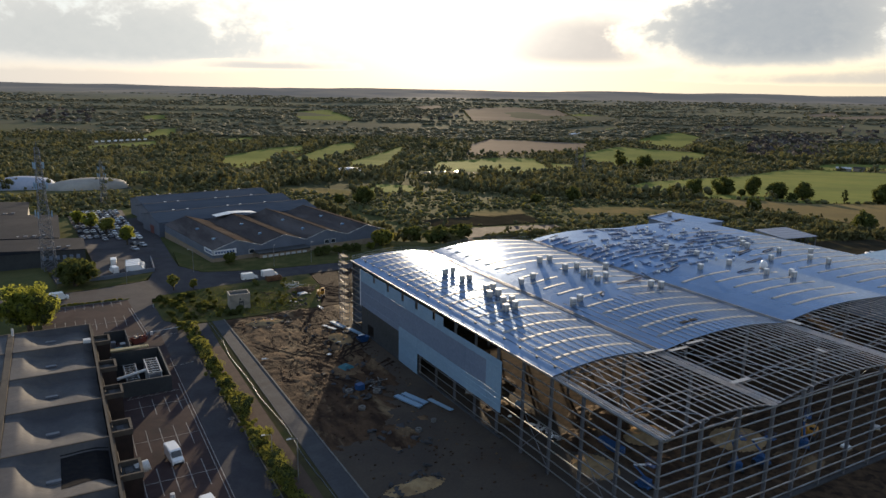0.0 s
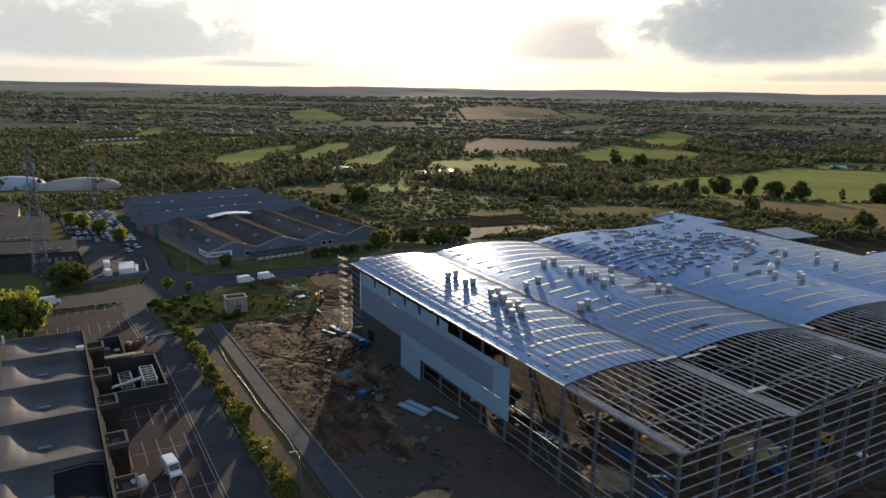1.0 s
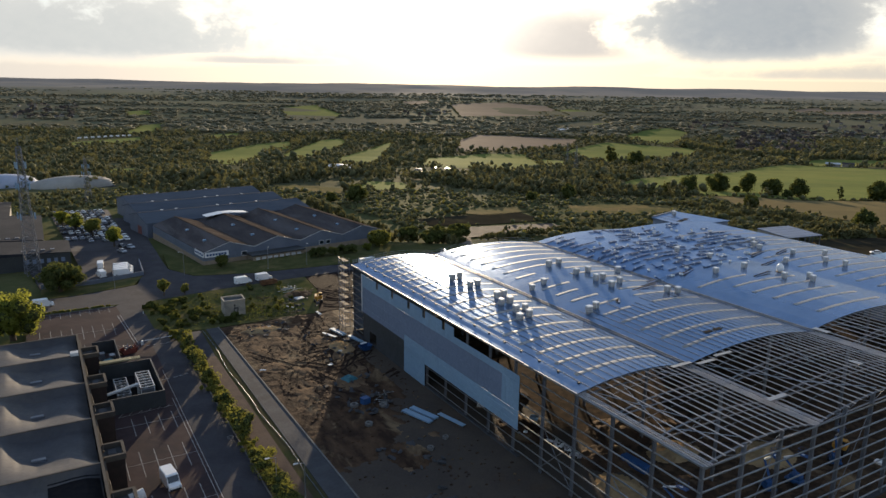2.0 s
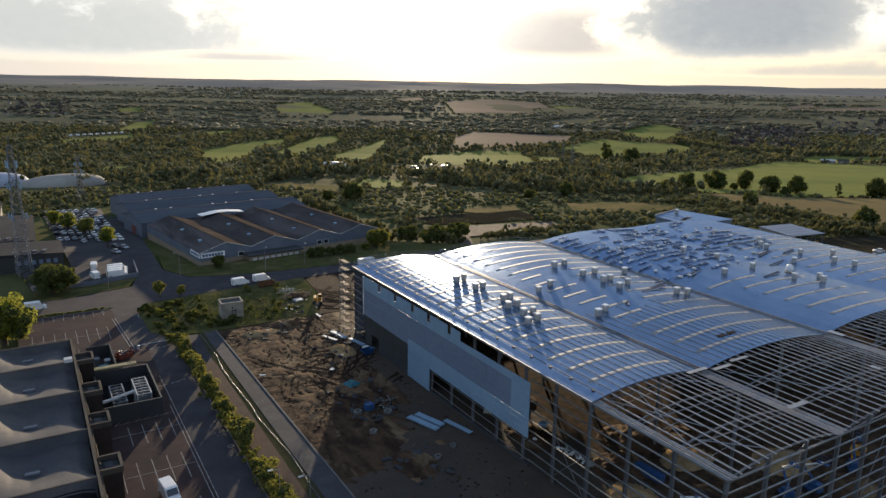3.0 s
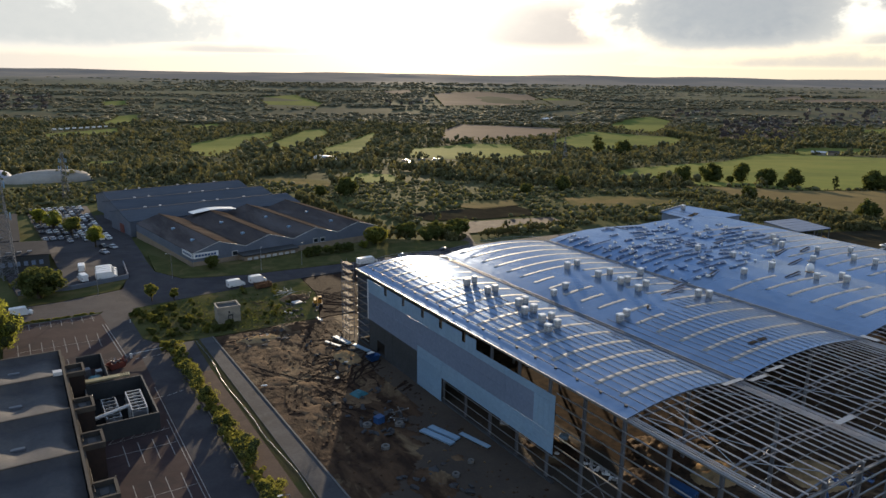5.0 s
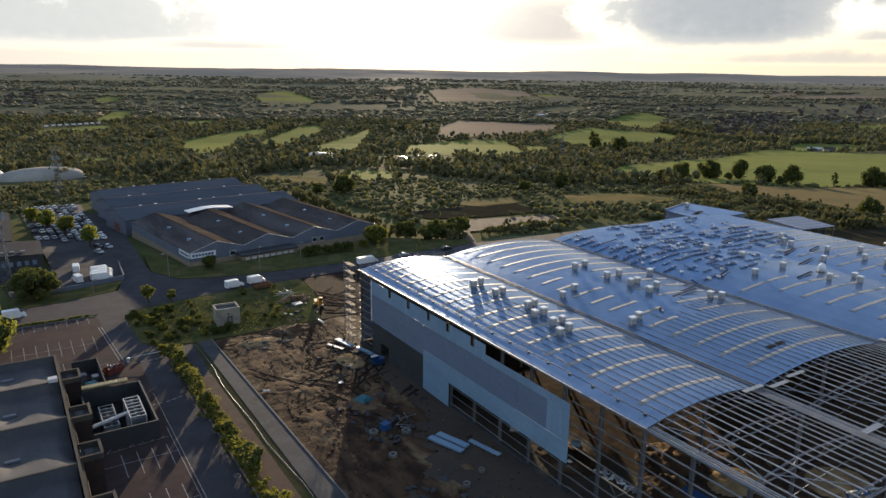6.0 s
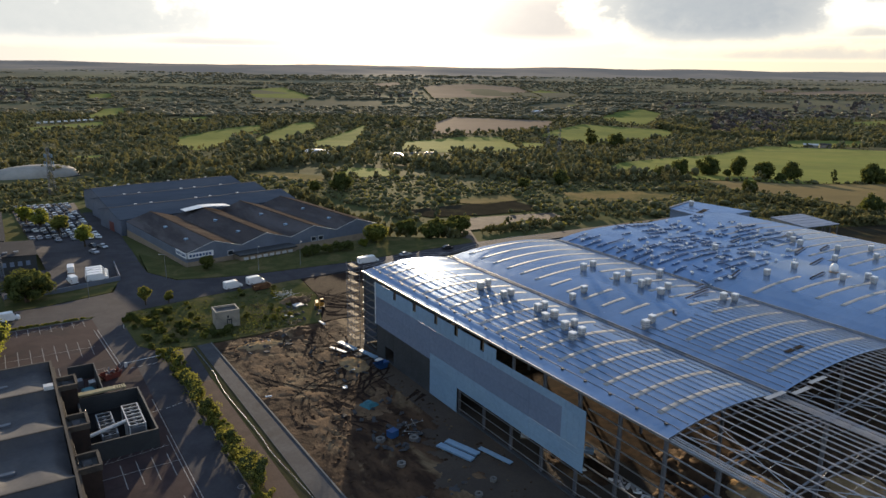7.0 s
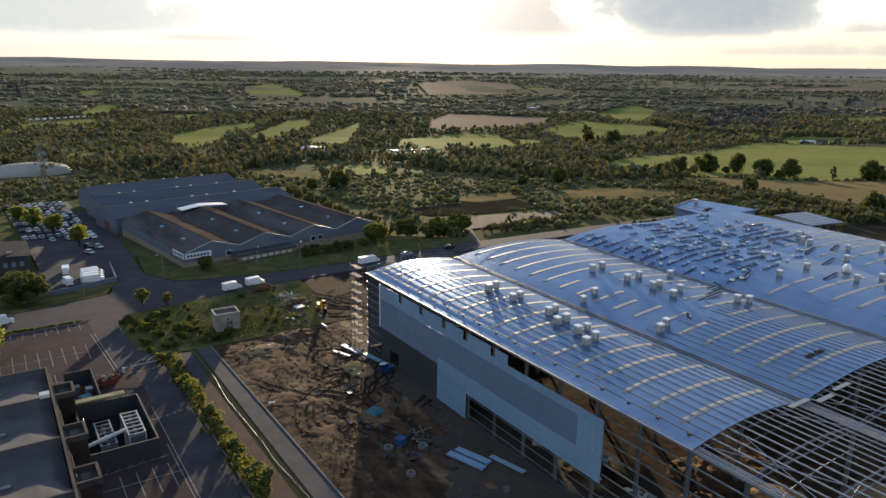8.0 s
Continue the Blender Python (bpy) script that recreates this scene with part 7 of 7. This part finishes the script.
def tree(name, x, y, r, h, z0, seed, label, mat=None, leaves=70, size=0.3, clumps=26, z=None, cat="tree", group=""):
    z = float(ground_z(x, y)) if z is None else z
    t = thing(name, label, cat, at=(x, y, z), group=group)
    c, rad = crown_clumps(r, h, z0, clumps, seed)
    V, F = leaf_cloud(c, rad, leaves, size, seed)
    me = mesh_arrays("crown", V, F, mat or LEAF)
    piece("crown", me, t)
    # filled lumps that carry the crown's inner shade in their colour
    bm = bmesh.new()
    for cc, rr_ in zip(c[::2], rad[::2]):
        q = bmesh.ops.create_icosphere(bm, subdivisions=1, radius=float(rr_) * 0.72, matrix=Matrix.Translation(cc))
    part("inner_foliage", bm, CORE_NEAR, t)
    if z0 > 0.4:
        bm = rod((0, 0, -0.3), (0, 0, z0 + h * 0.35), r * 0.09 + 0.08, 8, r2=r * 0.04 + 0.03)
        g = random.Random(seed)
        for i in range(5):
            a = g.uniform(0, 6.28)
            rod((0, 0, z0 * 0.7 + 0.12 * h * i / 5), (r * 0.55 * math.cos(a), r * 0.55 * math.sin(a), z0 + h * g.uniform(0.25, 0.6)), r * 0.04 + 0.03, 5, bm, r2=0.03)
        part("trunk", bm, BARK, t)
    return t


tree("tree", -78.8, 146, 8.2, 12.0, 1.0, 1, "broad sunlit yellow-green tree beside the car park", LEAF_BRIGHT, 150, 0.32, 60)
tree("tree", -66.6, 186.5, 7.6, 9.0, 0.6, 2, "dense round dark green tree by the yard", LEAF, 150, 0.32, 50)
tree("tree", -39.3, 168, 1.9, 4.6, 1.3, 3, "small young street tree with pale leaves", LEAF_HEDGE, 90, 0.2, 22)
tree("tree", -33.5, 166.5, 1.4, 2.6, 0.8, 4, "small bushy street tree", LEAF_HEDGE, 70, 0.2, 16)
for i, (x, y, r, h) in enumerate(((-45.6, 247, 3.3, 6.5), (-51.5, 272, 3.6, 7), (-57, 290, 4.2, 7.5), (-61.5, 306, 3.6, 7))):
    tree("tree", x, y, r, h, 2.2, 10 + i, "sunlit street tree between parked cars", LEAF_BRIGHT if i != 1 else LEAF_HEDGE, 110, 0.3, 30, group="street trees")
tree("tree", -15.6, 194.5, 2.6, 4.6, 0.2, 20, "dark rounded shrub against the factory wall", LEAF, 90, 0.28, 24)
tree("tree", 48.5, 200.0, 5.2, 7.5, 0.8, 21, "spreading tree beside the factory corner", LEAF_HEDGE, 120, 0.32, 40)
tree("tree", 41.5, 196, 2.0, 3.0, 0.2, 22, "bright shrub below the factory corner", LEAF_BRIGHT, 80, 0.25, 16)
for i, x in enumerate((18, 22, 26, 30, 34)):
    tree("shrub", x, 193.5 + 0.7 * (i % 2), 2.6, 3.8, 0.1, 30 + i, "dark clipped shrub in front of the factory", LEAF, 70, 0.28, 18, cat="shrub", group="factory shrubs")
for i, (x, y, r, h) in enumerate(((70, 196, 5, 6), (76, 200, 6, 7), (83, 197, 5, 6), (90, 205, 6, 7), (64, 204, 5, 7))):
    tree("tree", x, y, r, h, 0.6, 40 + i, "dark green tree behind the warehouse", LEAF, 110, 0.33, 36, group="trees behind the warehouse")
sr = random.Random(17)
n = 0
while n < 46:
    x, y = sr.uniform(-46.5, -26), sr.uniform(133.5, 164)
    if (abs(x + 24.8) < 5 and abs(y - 141) < 5) or (x > -34 and y > 152 and sr.random() < 0.7) or y > 166 + (x + 25) * 0.16 - 2.5:
        continue
    n += 1
    r = sr.uniform(0.7, 1.75)
    tree("shrub", x, y, r, r * sr.uniform(1.0, 1.5), 0.05, 60 + n, ("low dark shrub on the junction island", "sunlit yellow-green shrub on the junction island")[n % 3 == 0], LEAF_HEDGE if n % 3 == 0 else LEAF, 90, 0.16, 16, cat="shrub", group="island shrubs", z=0.0)
for i in range(16):
    x, y = sr.uniform(-20, -2), sr.uniform(133, 166)
    r = sr.uniform(0.6, 1.4)
    tree("shrub", x, y, r, r * 1.1, 0.05, 120 + i, "low scrubby bush in rough grass", LEAF_HEDGE if i % 2 else LEAF, 50, 0.2, 10, cat="shrub", group="rough grass bushes", z=0.0)


def hedge(x0, y0, x1, y1, width, height, seed, label, mat):
    """A hedge of many clumps with an uneven top."""
    g = np.random.default_rng(seed)
    L = math.hypot(x1 - x0, y1 - y0)
    n = int(L * 4.0)
    u = np.sort(g.uniform(0, 1, n))
    hh = height * (0.75 + 0.45 * np.sin(u * L * 0.35) * np.sin(u * L * 0.13 + 1) + g.uniform(-0.12, 0.2, n))
    c = np.stack([x0 + (x1 - x0) * u + g.normal(size=n) * width * 0.26, y0 + (y1 - y0) * u, hh * g.uniform(0.35, 0.8, n)], -1)
    rad = np.clip(hh * 0.38, 0.3, 1.2)
    t = thing("hedge", label, "hedge")
    V, F = leaf_cloud(c, rad, 75, 0.15, seed)
    piece("foliage", mesh_arrays("foliage", V, F, mat), t)
    # shade-coloured lumps fill the inside of the hedge
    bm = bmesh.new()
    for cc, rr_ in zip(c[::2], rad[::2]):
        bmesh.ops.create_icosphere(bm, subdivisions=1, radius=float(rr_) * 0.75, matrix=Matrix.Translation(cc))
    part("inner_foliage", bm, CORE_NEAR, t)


hedge(-40.7, 14, -41.5, 126, 3.3, 3.0, 5, "overgrown sunlit green hedge beside the access road", LEAF_HEDGE)
tree("shrub", -43.4, 127.2, 1.5, 2.6, 0.1, 200, "round sunlit bush at the end of the hedge", LEAF_HEDGE, 80, 0.2, 18, cat="shrub", z=0.0)
hedge(-74, 164.0, -55, 164.3, 0.5, 0.5, 6, "thin weedy growth along the car park kerb", LEAF_HEDGE)

# ---- woods and scrub over the valley ----
def inside(px, py, poly):
    ok = np.zeros(len(px), bool)
    for (x0, y0), (x1, y1) in zip(poly, poly[1:] + poly[:1]):
        hit = (y0 > py) != (y1 > py)
        ok ^= hit & (px < (x1 - x0) * (py - y0) / (y1 - y0 + 1e-12) + x0)
    return ok


def blank(px, py, margin=True):
    """True where nothing may grow."""
    ok = np.zeros(len(px), bool)
    for pts, _, _ in FIELDS:
        ok |= inside(px, py, pts)
    for rect in ((-140, 60, 150, 212), (-140, -36, 150, 345), (-62, 82, 195, 372), (-10, 196, -60, 186), (165, 300, 60, 140), (124, 150, 108, 140), (110, 150, 100, 140), (-90, -20, 498, 512), (60, 110, 180, 232), (276, 358, 568, 652), (225, 262, 640, 690), (-130, -10, 480, 525), (-5, 112, 1380, 1500)):
        ok |= (px > rect[0]) & (px < rect[1]) & (py > rect[2]) & (py < rect[3])
    return ok


SCRUB = [(88, 501), (177, 546), (232, 497), (210, 380), (248, 318), (293, 268), (265, 229), (233, 211), (161, 217), (110, 243), (97, 278), (78, 344)]


VILLAGES = [((1004, 753), (1141, 697), (1758, 1084), (1550, 1168), 150), ((1563, 940), (1796, 850), (2403, 1151), (2094, 1267), 70), ((-106, 2156), (38, 2104), (74, 2724), (-111, 2781), 60), ((1379, 1189), (1509, 1136), (1839, 1388), (1678, 1448), 20), ((926, 1886), (1075, 1832), (1238, 2101), (1066, 2158), 12)]


def strew(name, label, category, px, py, heights, widths, templates, mat, seed, sink=0.06):
    """One mesh of many small trees, taken from a few template crowns."""
    g = np.random.default_rng(seed)
    Vs, Fs, base = [], [], 0
    pick = g.integers(0, len(templates), len(px))
    gz = ground_z(px, py)
    for k, (TV, TF) in enumerate(templates):
        m = np.where(pick == k)[0]
        if not len(m):
            continue
        a = g.uniform(0, 6.283, len(m))
        ca, sa = np.cos(a), np.sin(a)
        x = TV[None, :, 0] * ca[:, None] - TV[None, :, 1] * sa[:, None]
        y = TV[None, :, 0] * sa[:, None] + TV[None, :, 1] * ca[:, None]
        V = np.stack([x * widths[m][:, None] + px[m][:, None], y * widths[m][:, None] + py[m][:, None], (TV[None, :, 2] - sink) * heights[m][:, None] + gz[m][:, None]], -1)
        F = TF[None] + (np.arange(len(m)) * len(TV))[:, None, None] + base
        Vs.append(V.reshape(-1, 3))
        Fs.append(F.reshape(-1, TF.shape[1]))
        base += len(m) * len(TV)
    me = mesh_arrays(name, np.concatenate(Vs), np.concatenate(Fs), mat)
    me.polygons.foreach_set("use_smooth", [True] * len(me.polygons))
    ob = new(name, me)
    return tagged(ob, label, category, kind="stuff")


def template(clumps, per, size, seed, lumps, fat, rough=0.18):
    """A unit tree: crown about 1 high and 1 in radius, leaves over a few filled lumps."""
    c, rad = crown_clumps(0.85, 0.95, 0.05, clumps, seed)
    V, F = leaf_cloud(c, rad, per, size, seed)
    bm = bmesh.new()
    if lumps == 1:
        bmesh.ops.create_icosphere(bm, subdivisions=1, radius=fat, matrix=Matrix.Translation((0, 0, 0.48)) @ Matrix.Diagonal((1, 1, 0.72, 1)))
    else:
        for cc, rr_ in list(zip(c, rad))[:lumps]:
            bmesh.ops.create_icosphere(bm, subdivisions=1, radius=float(rr_) * fat, matrix=Matrix.Translation(cc))
    for v in bm.verts:
        v.co += rough * noise.noise_vector(v.co * 2.6 + Vector((seed, 0, 0)))
    bm.verts.index_update()
    bv = np.array([v.co[:] for v in bm.verts])
    bf = np.array([[v.index for v in f.verts] for f in bm.faces])
    bm.free()
    return (V, F), (bv, bf)


def woods():
    g = np.random.default_rng(77)
    near = [template(9, 12, 0.11, 300 + i, 6, 1.05, 0.1) for i in range(5)]
    mid = [template(6, 4, 0.17, 320 + i, 2, 1.5, 0.15) for i in range(6)]
    far = [template(5, 2, 0.26, 340 + i, 1, 0.66, 0.2) for i in range(5)]

    def grow(d0, d1, n, half, tall, wide, models, thr, cell, seed, label, leaf=LEAF_HAZE, core=CORE, long=1.0):
        """Trees over a stretch of depth, in patches that are long times as wide as deep."""
        d = g.uniform(d0, d1, n)
        l = g.uniform(-1, 1, n) * (half * d / d1 + 60)
        px, py = 0.48 * d + 0.877 * l - 14, 0.877 * d - 0.48 * l
        ok = ~blank(px, py)
        for qa, qb, qc, qd, _ in VILLAGES:
            ok &= ~inside(px, py, [qa, qb, qc, qd]) | (g.uniform(0, 1, n) < 0.45)
        if tall[1] > 5:
            ok &= ~inside(px, py, SCRUB) | (g.uniform(0, 1, n) < 0.05)
        f = np.array([noise.noise(Vector((u / cell / long, v / cell, seed))) + 0.5 * noise.noise(Vector((u / cell * 3 / long, v / cell * 3, seed))) for u, v in zip(l, d)])
        ok &= f > thr
        px, py, f = px[ok], py[ok], f[ok]
        h = (tall[0] + (tall[1] - tall[0]) * g.uniform(0, 1, len(px)) ** 2) * (0.8 + 0.6 * np.clip(f - thr, 0, 0.6))
        w = h * g.uniform(*wide, len(px))
        strew("woodland", label, "trees", px, py, h, w, [m[0] for m in models], leaf, seed + 1)
        # filled lumps added inside the crowns so that nothing shows through
        strew("undergrowth", "dense inner foliage of the woods", "trees", px, py, h, w, [m[1] for m in models], core, seed + 1)

    low = [template(5, 5, 0.18, 360 + i, 1, 0.55) for i in range(5)]
    grow(205, 450, 9600, 360, (0.7, 3.6), (0.7, 1.4), low, -0.42, 40, 5, "rough scrub and bushes on waste land behind the warehouse", LEAF_SCRUB, CORE_WOOD)
    grow(225, 470, 520, 360, (4, 8.5), (0.5, 0.75), near, -0.05, 60, 9, "scattered green trees among the scrub", LEAF_WOOD, CORE_WOOD)
    grow(400, 640, 1150, 560, (7, 15), (0.55, 0.8), near, -0.4, 80, 12, "tall rounded trees in the belt behind the factory", LEAF_WOOD, CORE_WOOD)
    grow(420, 800, 3600, 660, (3.0, 11.0), (0.7, 1.1), mid, -0.42, 100, 15, "dense dark green belt of trees along the valley", LEAF_WOOD, CORE_WOOD)
    grow(780, 1550, 8600, 1220, (4.0, 13), (0.8, 1.25), mid, -0.36, 150, 21, "dark green woods between the fields", LEAF_WOOD, CORE_WOOD, 2.0)
    grow(1500, 3450, 19000, 2600, (4, 10), (1.2, 2.2), far, -0.12, 150, 33, "far woods and hedges on the slopes", LEAF_HAZE, CORE, 6.0)


woods()


def hedgerow(pts, seed, label, h=(4, 8), step=5.0, close=True):
    g = np.random.default_rng(seed)
    px, py = [], []
    for (x0, y0), (x1, y1) in zip(pts, pts[1:]):
        n = max(2, int(math.hypot(x1 - x0, y1 - y0) / step))
        u = g.uniform(0, 1, n)
        px += list(x0 + (x1 - x0) * u + g.normal(size=n) * 1.5)
        py += list(y0 + (y1 - y0) * u + g.normal(size=n) * 1.5)
    px, py = np.array(px), np.array(py)
    hh = g.uniform(*h, len(px))
    ww = hh * g.uniform(0.45, 0.75, len(px))
    tp = [template(9, 10, 0.19, seed + i, 4, 1.0) if close else template(6, 4, 0.24, seed + i, 2, 1.5) for i in range(3)]
    strew("hedgerow", label, "hedge", px, py, hh, ww, [m[0] for m in tp], LEAF_WOOD, seed)
    # the same added lumps inside the hedgerow crowns
    strew("undergrowth", "dense inner foliage of the hedgerow", "hedge", px, py, hh, ww, [m[1] for m in tp], CORE_WOOD, seed)


for i, (pts, mat, _) in enumerate(FIELDS[:FARMED]):
    if mat is not DRYGRASS:
        wide = "wide" in FIELDS[i][2] or "stubble field" in FIELDS[i][2]
        hedgerow(pts + pts[:1], 400 + i, "hedgerow of mixed trees round a field", (1.2, 3.0) if wide else (2, 6), 7.0 if wide else 6.0, wide)
hedgerow([(150, 165), (215, 165), (300, 128), (340, 118)], 450, "dark hedge behind the warehouse", (3.2, 5.5), 1.3)
hedgerow([(150, 146), (172, 140), (190, 133)], 455, "scrubby bushes behind the rear wing", (3, 5), 1.2)
hedgerow([(155, 206), (190, 190), (235, 175)], 452, "hedge beside the gravel yard", (2, 4), 2.5)
hedgerow([(84, 190), (60, 208), (62, 260), (70, 350)], 453, "tree belt beside the factory", (4, 7), 2.5)
hedgerow([(99, 196), (118, 197.5), (148, 200)], 454, "dark clipped hedge before the gravel yard", (2.6, 3.4), 0.6)
hedgerow([(180, 141), (215, 143), (250, 128), (290, 116)], 456, "thick dark hedge behind the barn", (3.5, 5.5), 1.0)
hedgerow([(277, 258), (278, 233), (276, 208), (288, 177), (282, 143), (278, 114)], 457, "thick dark hedge below the stubble field", (2.5, 5.0), 1.1)
hedgerow([(256, 208), (265, 182), (270, 159), (274, 144)], 458, "dark scrubby hedge behind the new building", (2.0, 4.2), 1.1)
hedgerow([(980, 625), (1049, 625), (1105, 600), (1129, 550)], 459, "tall dark trees behind the farm", (7, 14), 3.0, False)
hedgerow([(1029, 902), (965, 771), (957, 685), (1051, 666)], 460, "tall dark trees below the village", (8, 16), 2.2, False)
hedgerow([(486, 602), (488, 536), (595, 560), (694, 546), (824, 581)], 461, "dark row of trees beside the long pasture", (4, 9), 3.0, False)
PASTURE_TREES = [(341, 310, 6.6, 9.7), (370, 319, 7.4, 13.9), (387, 317, 3.3, 4.7), (403, 317, 9.7, 15.5), (416, 299, 7.3, 16.4), (408, 303, 3.4, 4.8), (411, 274, 8.4, 13.1), (404, 256, 4.6, 5.5), (416, 256, 7.4, 13.0), (423, 229, 2.7, 11.0), (447, 214, 10.8, 13.1), (309, 218, 5.2, 8.2), (622, 668, 8.9, 27.4), (635, 635, 12.7, 19.1), (690, 658, 8.4, 10.1), (102, 347, 8.0, 11.1), (291, 139, 6.9, 9.9), (88, 355, 3.8, 5.6), (243, 312, 5.8, 10.0), (208, 307, 4.4, 6.6)]
for i, (x, y, r, h) in enumerate(PASTURE_TREES):
    bare = i == 9
    tree("tree", x, y, r, h * 1.12, 0.45, 500 + i, "thin bare tree in pasture" if bare else "rounded dark green tree standing in pasture", LEAF, 10 if bare else 60, 0.25 if bare else 0.055 * r + 0.22, 44, z=float(ground_z(x, y)) - 0.12 * h, group="pasture trees")


# ---- far houses and sheds ----
def house(wall, roof):
    t = thing("house", "distant small house with pitched roof", "house", group="far houses")
    part("wall", prism([(-4.5, -1), (4.5, -1), (4.5, 5), (0, 8), (-4.5, 5)], -6, 6), wall, t)
    part("roof", prism([(-5, 4.8), (0, 8.4), (5, 4.8), (5, 5.1), (0, 8.8), (-5, 5.1)], -6.4, 6.4), roof, t)
    part("window", box(-4.56, -4.5, -3, -1.6, 1.2, 2.6), WINDOW, t)
    part("chimney", box(-0.6, 0.6, 4, 5.2, 7.4, 10), BRICK, t)
    return t


hr = random.Random(31)
models = [house(RENDER_WALL, FAC_ROOF), house(BRICK_BUFF, BRICK), house(PARAPET, FAC_ROOF_SUN_TONE)]
done = [False] * 3
for qa, qb, qc, qd, n in VILLAGES:
    for i in range(n):
        u, v = hr.random(), hr.random()
        x, y = ((1 - v) * ((1 - u) * qa[j] + u * qb[j]) + v * ((1 - u) * qd[j] + u * qc[j]) for j in (0, 1))
        k = hr.randrange(3)
        m = pose(x, y, float(ground_z(x, y)) + 1, 0, 0, hr.choice((20, 60, 110, 150)) + hr.uniform(-8, 8)) @ Matrix.Scale(hr.uniform(0.8, 1.1), 4)
        if done[k]:
            copy_thing(models[k], m)
        else:
            models[k].matrix_basis, done[k] = m, True
def shed(x, y, w, l, h, roof, label, turn=0):
    t = thing("farm_shed", label, "shed", at=(x, y, float(ground_z(x, y))), turn=turn, group="farm sheds")
    part("wall", box(-w / 2, w / 2, -l / 2, l / 2, -1, h), RENDER_WALL, t)
    part("roof", prism([(-w / 2 - 0.5, h), (0, h + 1.6), (w / 2 + 0.5, h), (w / 2 + 0.5, h + 0.2), (0, h + 1.85), (-w / 2 - 0.5, h + 0.2)], -l / 2 - 0.5, l / 2 + 0.5), roof, t)


shed(206, 638, 26, 14, 6, CLAD_LIGHT, "pale blue shed below the meadow", 20)
shed(211, 610, 14, 9, 4, WHITE, "small white shed beside the lane", 20)
shed(892, 513, 10, 18, 4, PLASTIC_WHITE, "white farmhouse and barn among trees", 30)
shed(915, 505, 9, 14, 4, FAC_ROOF, "grey barn beside the farmhouse", 30)
shed(1109, 1346, 10, 90, 4, WHITE, "long white shed far across the valley", -62)
SHINY = glass_material("glint_glass", (0.25, 0.27, 0.28), 0.12)
# small mirror-like boxes added to throw the far sun glint
for i in range(16):
    x, y = hr.uniform(282, 352), hr.uniform(578, 645)
    t = thing("glasshouse", "small glass-topped box added to catch the sun", "glasshouse", at=(x, y, float(ground_z(x, y))), turn=20, group="glasshouses")
    w = hr.uniform(0.5, 1.4)
    part("base", box(-w, w, -w, w, -0.5, 1.5), FAC_WALL, t)
    part("glass_roof", box(-w - 0.2, w + 0.2, -w - 0.2, w + 0.2, 1.5, 1.6), SHINY, t)
for i in range(9):
    x, y = 7 + 11.6 * i, 1445 + 5.9 * i
    t = thing("trailer", "distant white lorry trailer in a row", "trailer", at=(x, y, float(ground_z(x, y))), turn=20, group="row of trailers")
    part("box_body", box(-3.1, 3.1, -1.3, 1.3, 1.0, 3.7, bevel=0.1), WHITE, t)
    part("chassis", box(-3.0, 3.0, -1.1, 1.1, 0.3, 0.96), BLACK, t)


# ---- tufts of long grass on the rough ground ----
def tufts(name, label, spots, seed, tall=(0.25, 0.7)):
    """Short bent blades strewn as one mesh."""
    g = np.random.default_rng(seed)
    V, F = [], []
    for x0, x1, y0, y1, n in spots:
        p = np.stack([g.uniform(x0, x1, n), g.uniform(y0, y1, n), np.full(n, 0.02)], -1)
        a = g.uniform(0, 6.283, n)
        side = np.stack([np.cos(a), np.sin(a), 0 * a], -1) * g.uniform(0.12, 0.3, n)[:, None]
        top = np.stack([0.3 * g.normal(size=n), 0.3 * g.normal(size=n), g.uniform(*tall, n)], -1)
        V.append(np.stack([p - side, p + side, p + side * 0.5 + top, p - side * 0.5 + top], 1).reshape(-1, 3))
    V = np.concatenate(V)
    tagged(new(name, mesh_arrays(name, V, np.arange(len(V)).reshape(-1, 4), LEAF)), label, "grass", kind="stuff")


tufts("long_grass", "long rough grass tufts on the junction island", [(-44, -6, 134, 163, 1100), (-30, -10, 132, 146, 700)], 91, (0.12, 0.4))
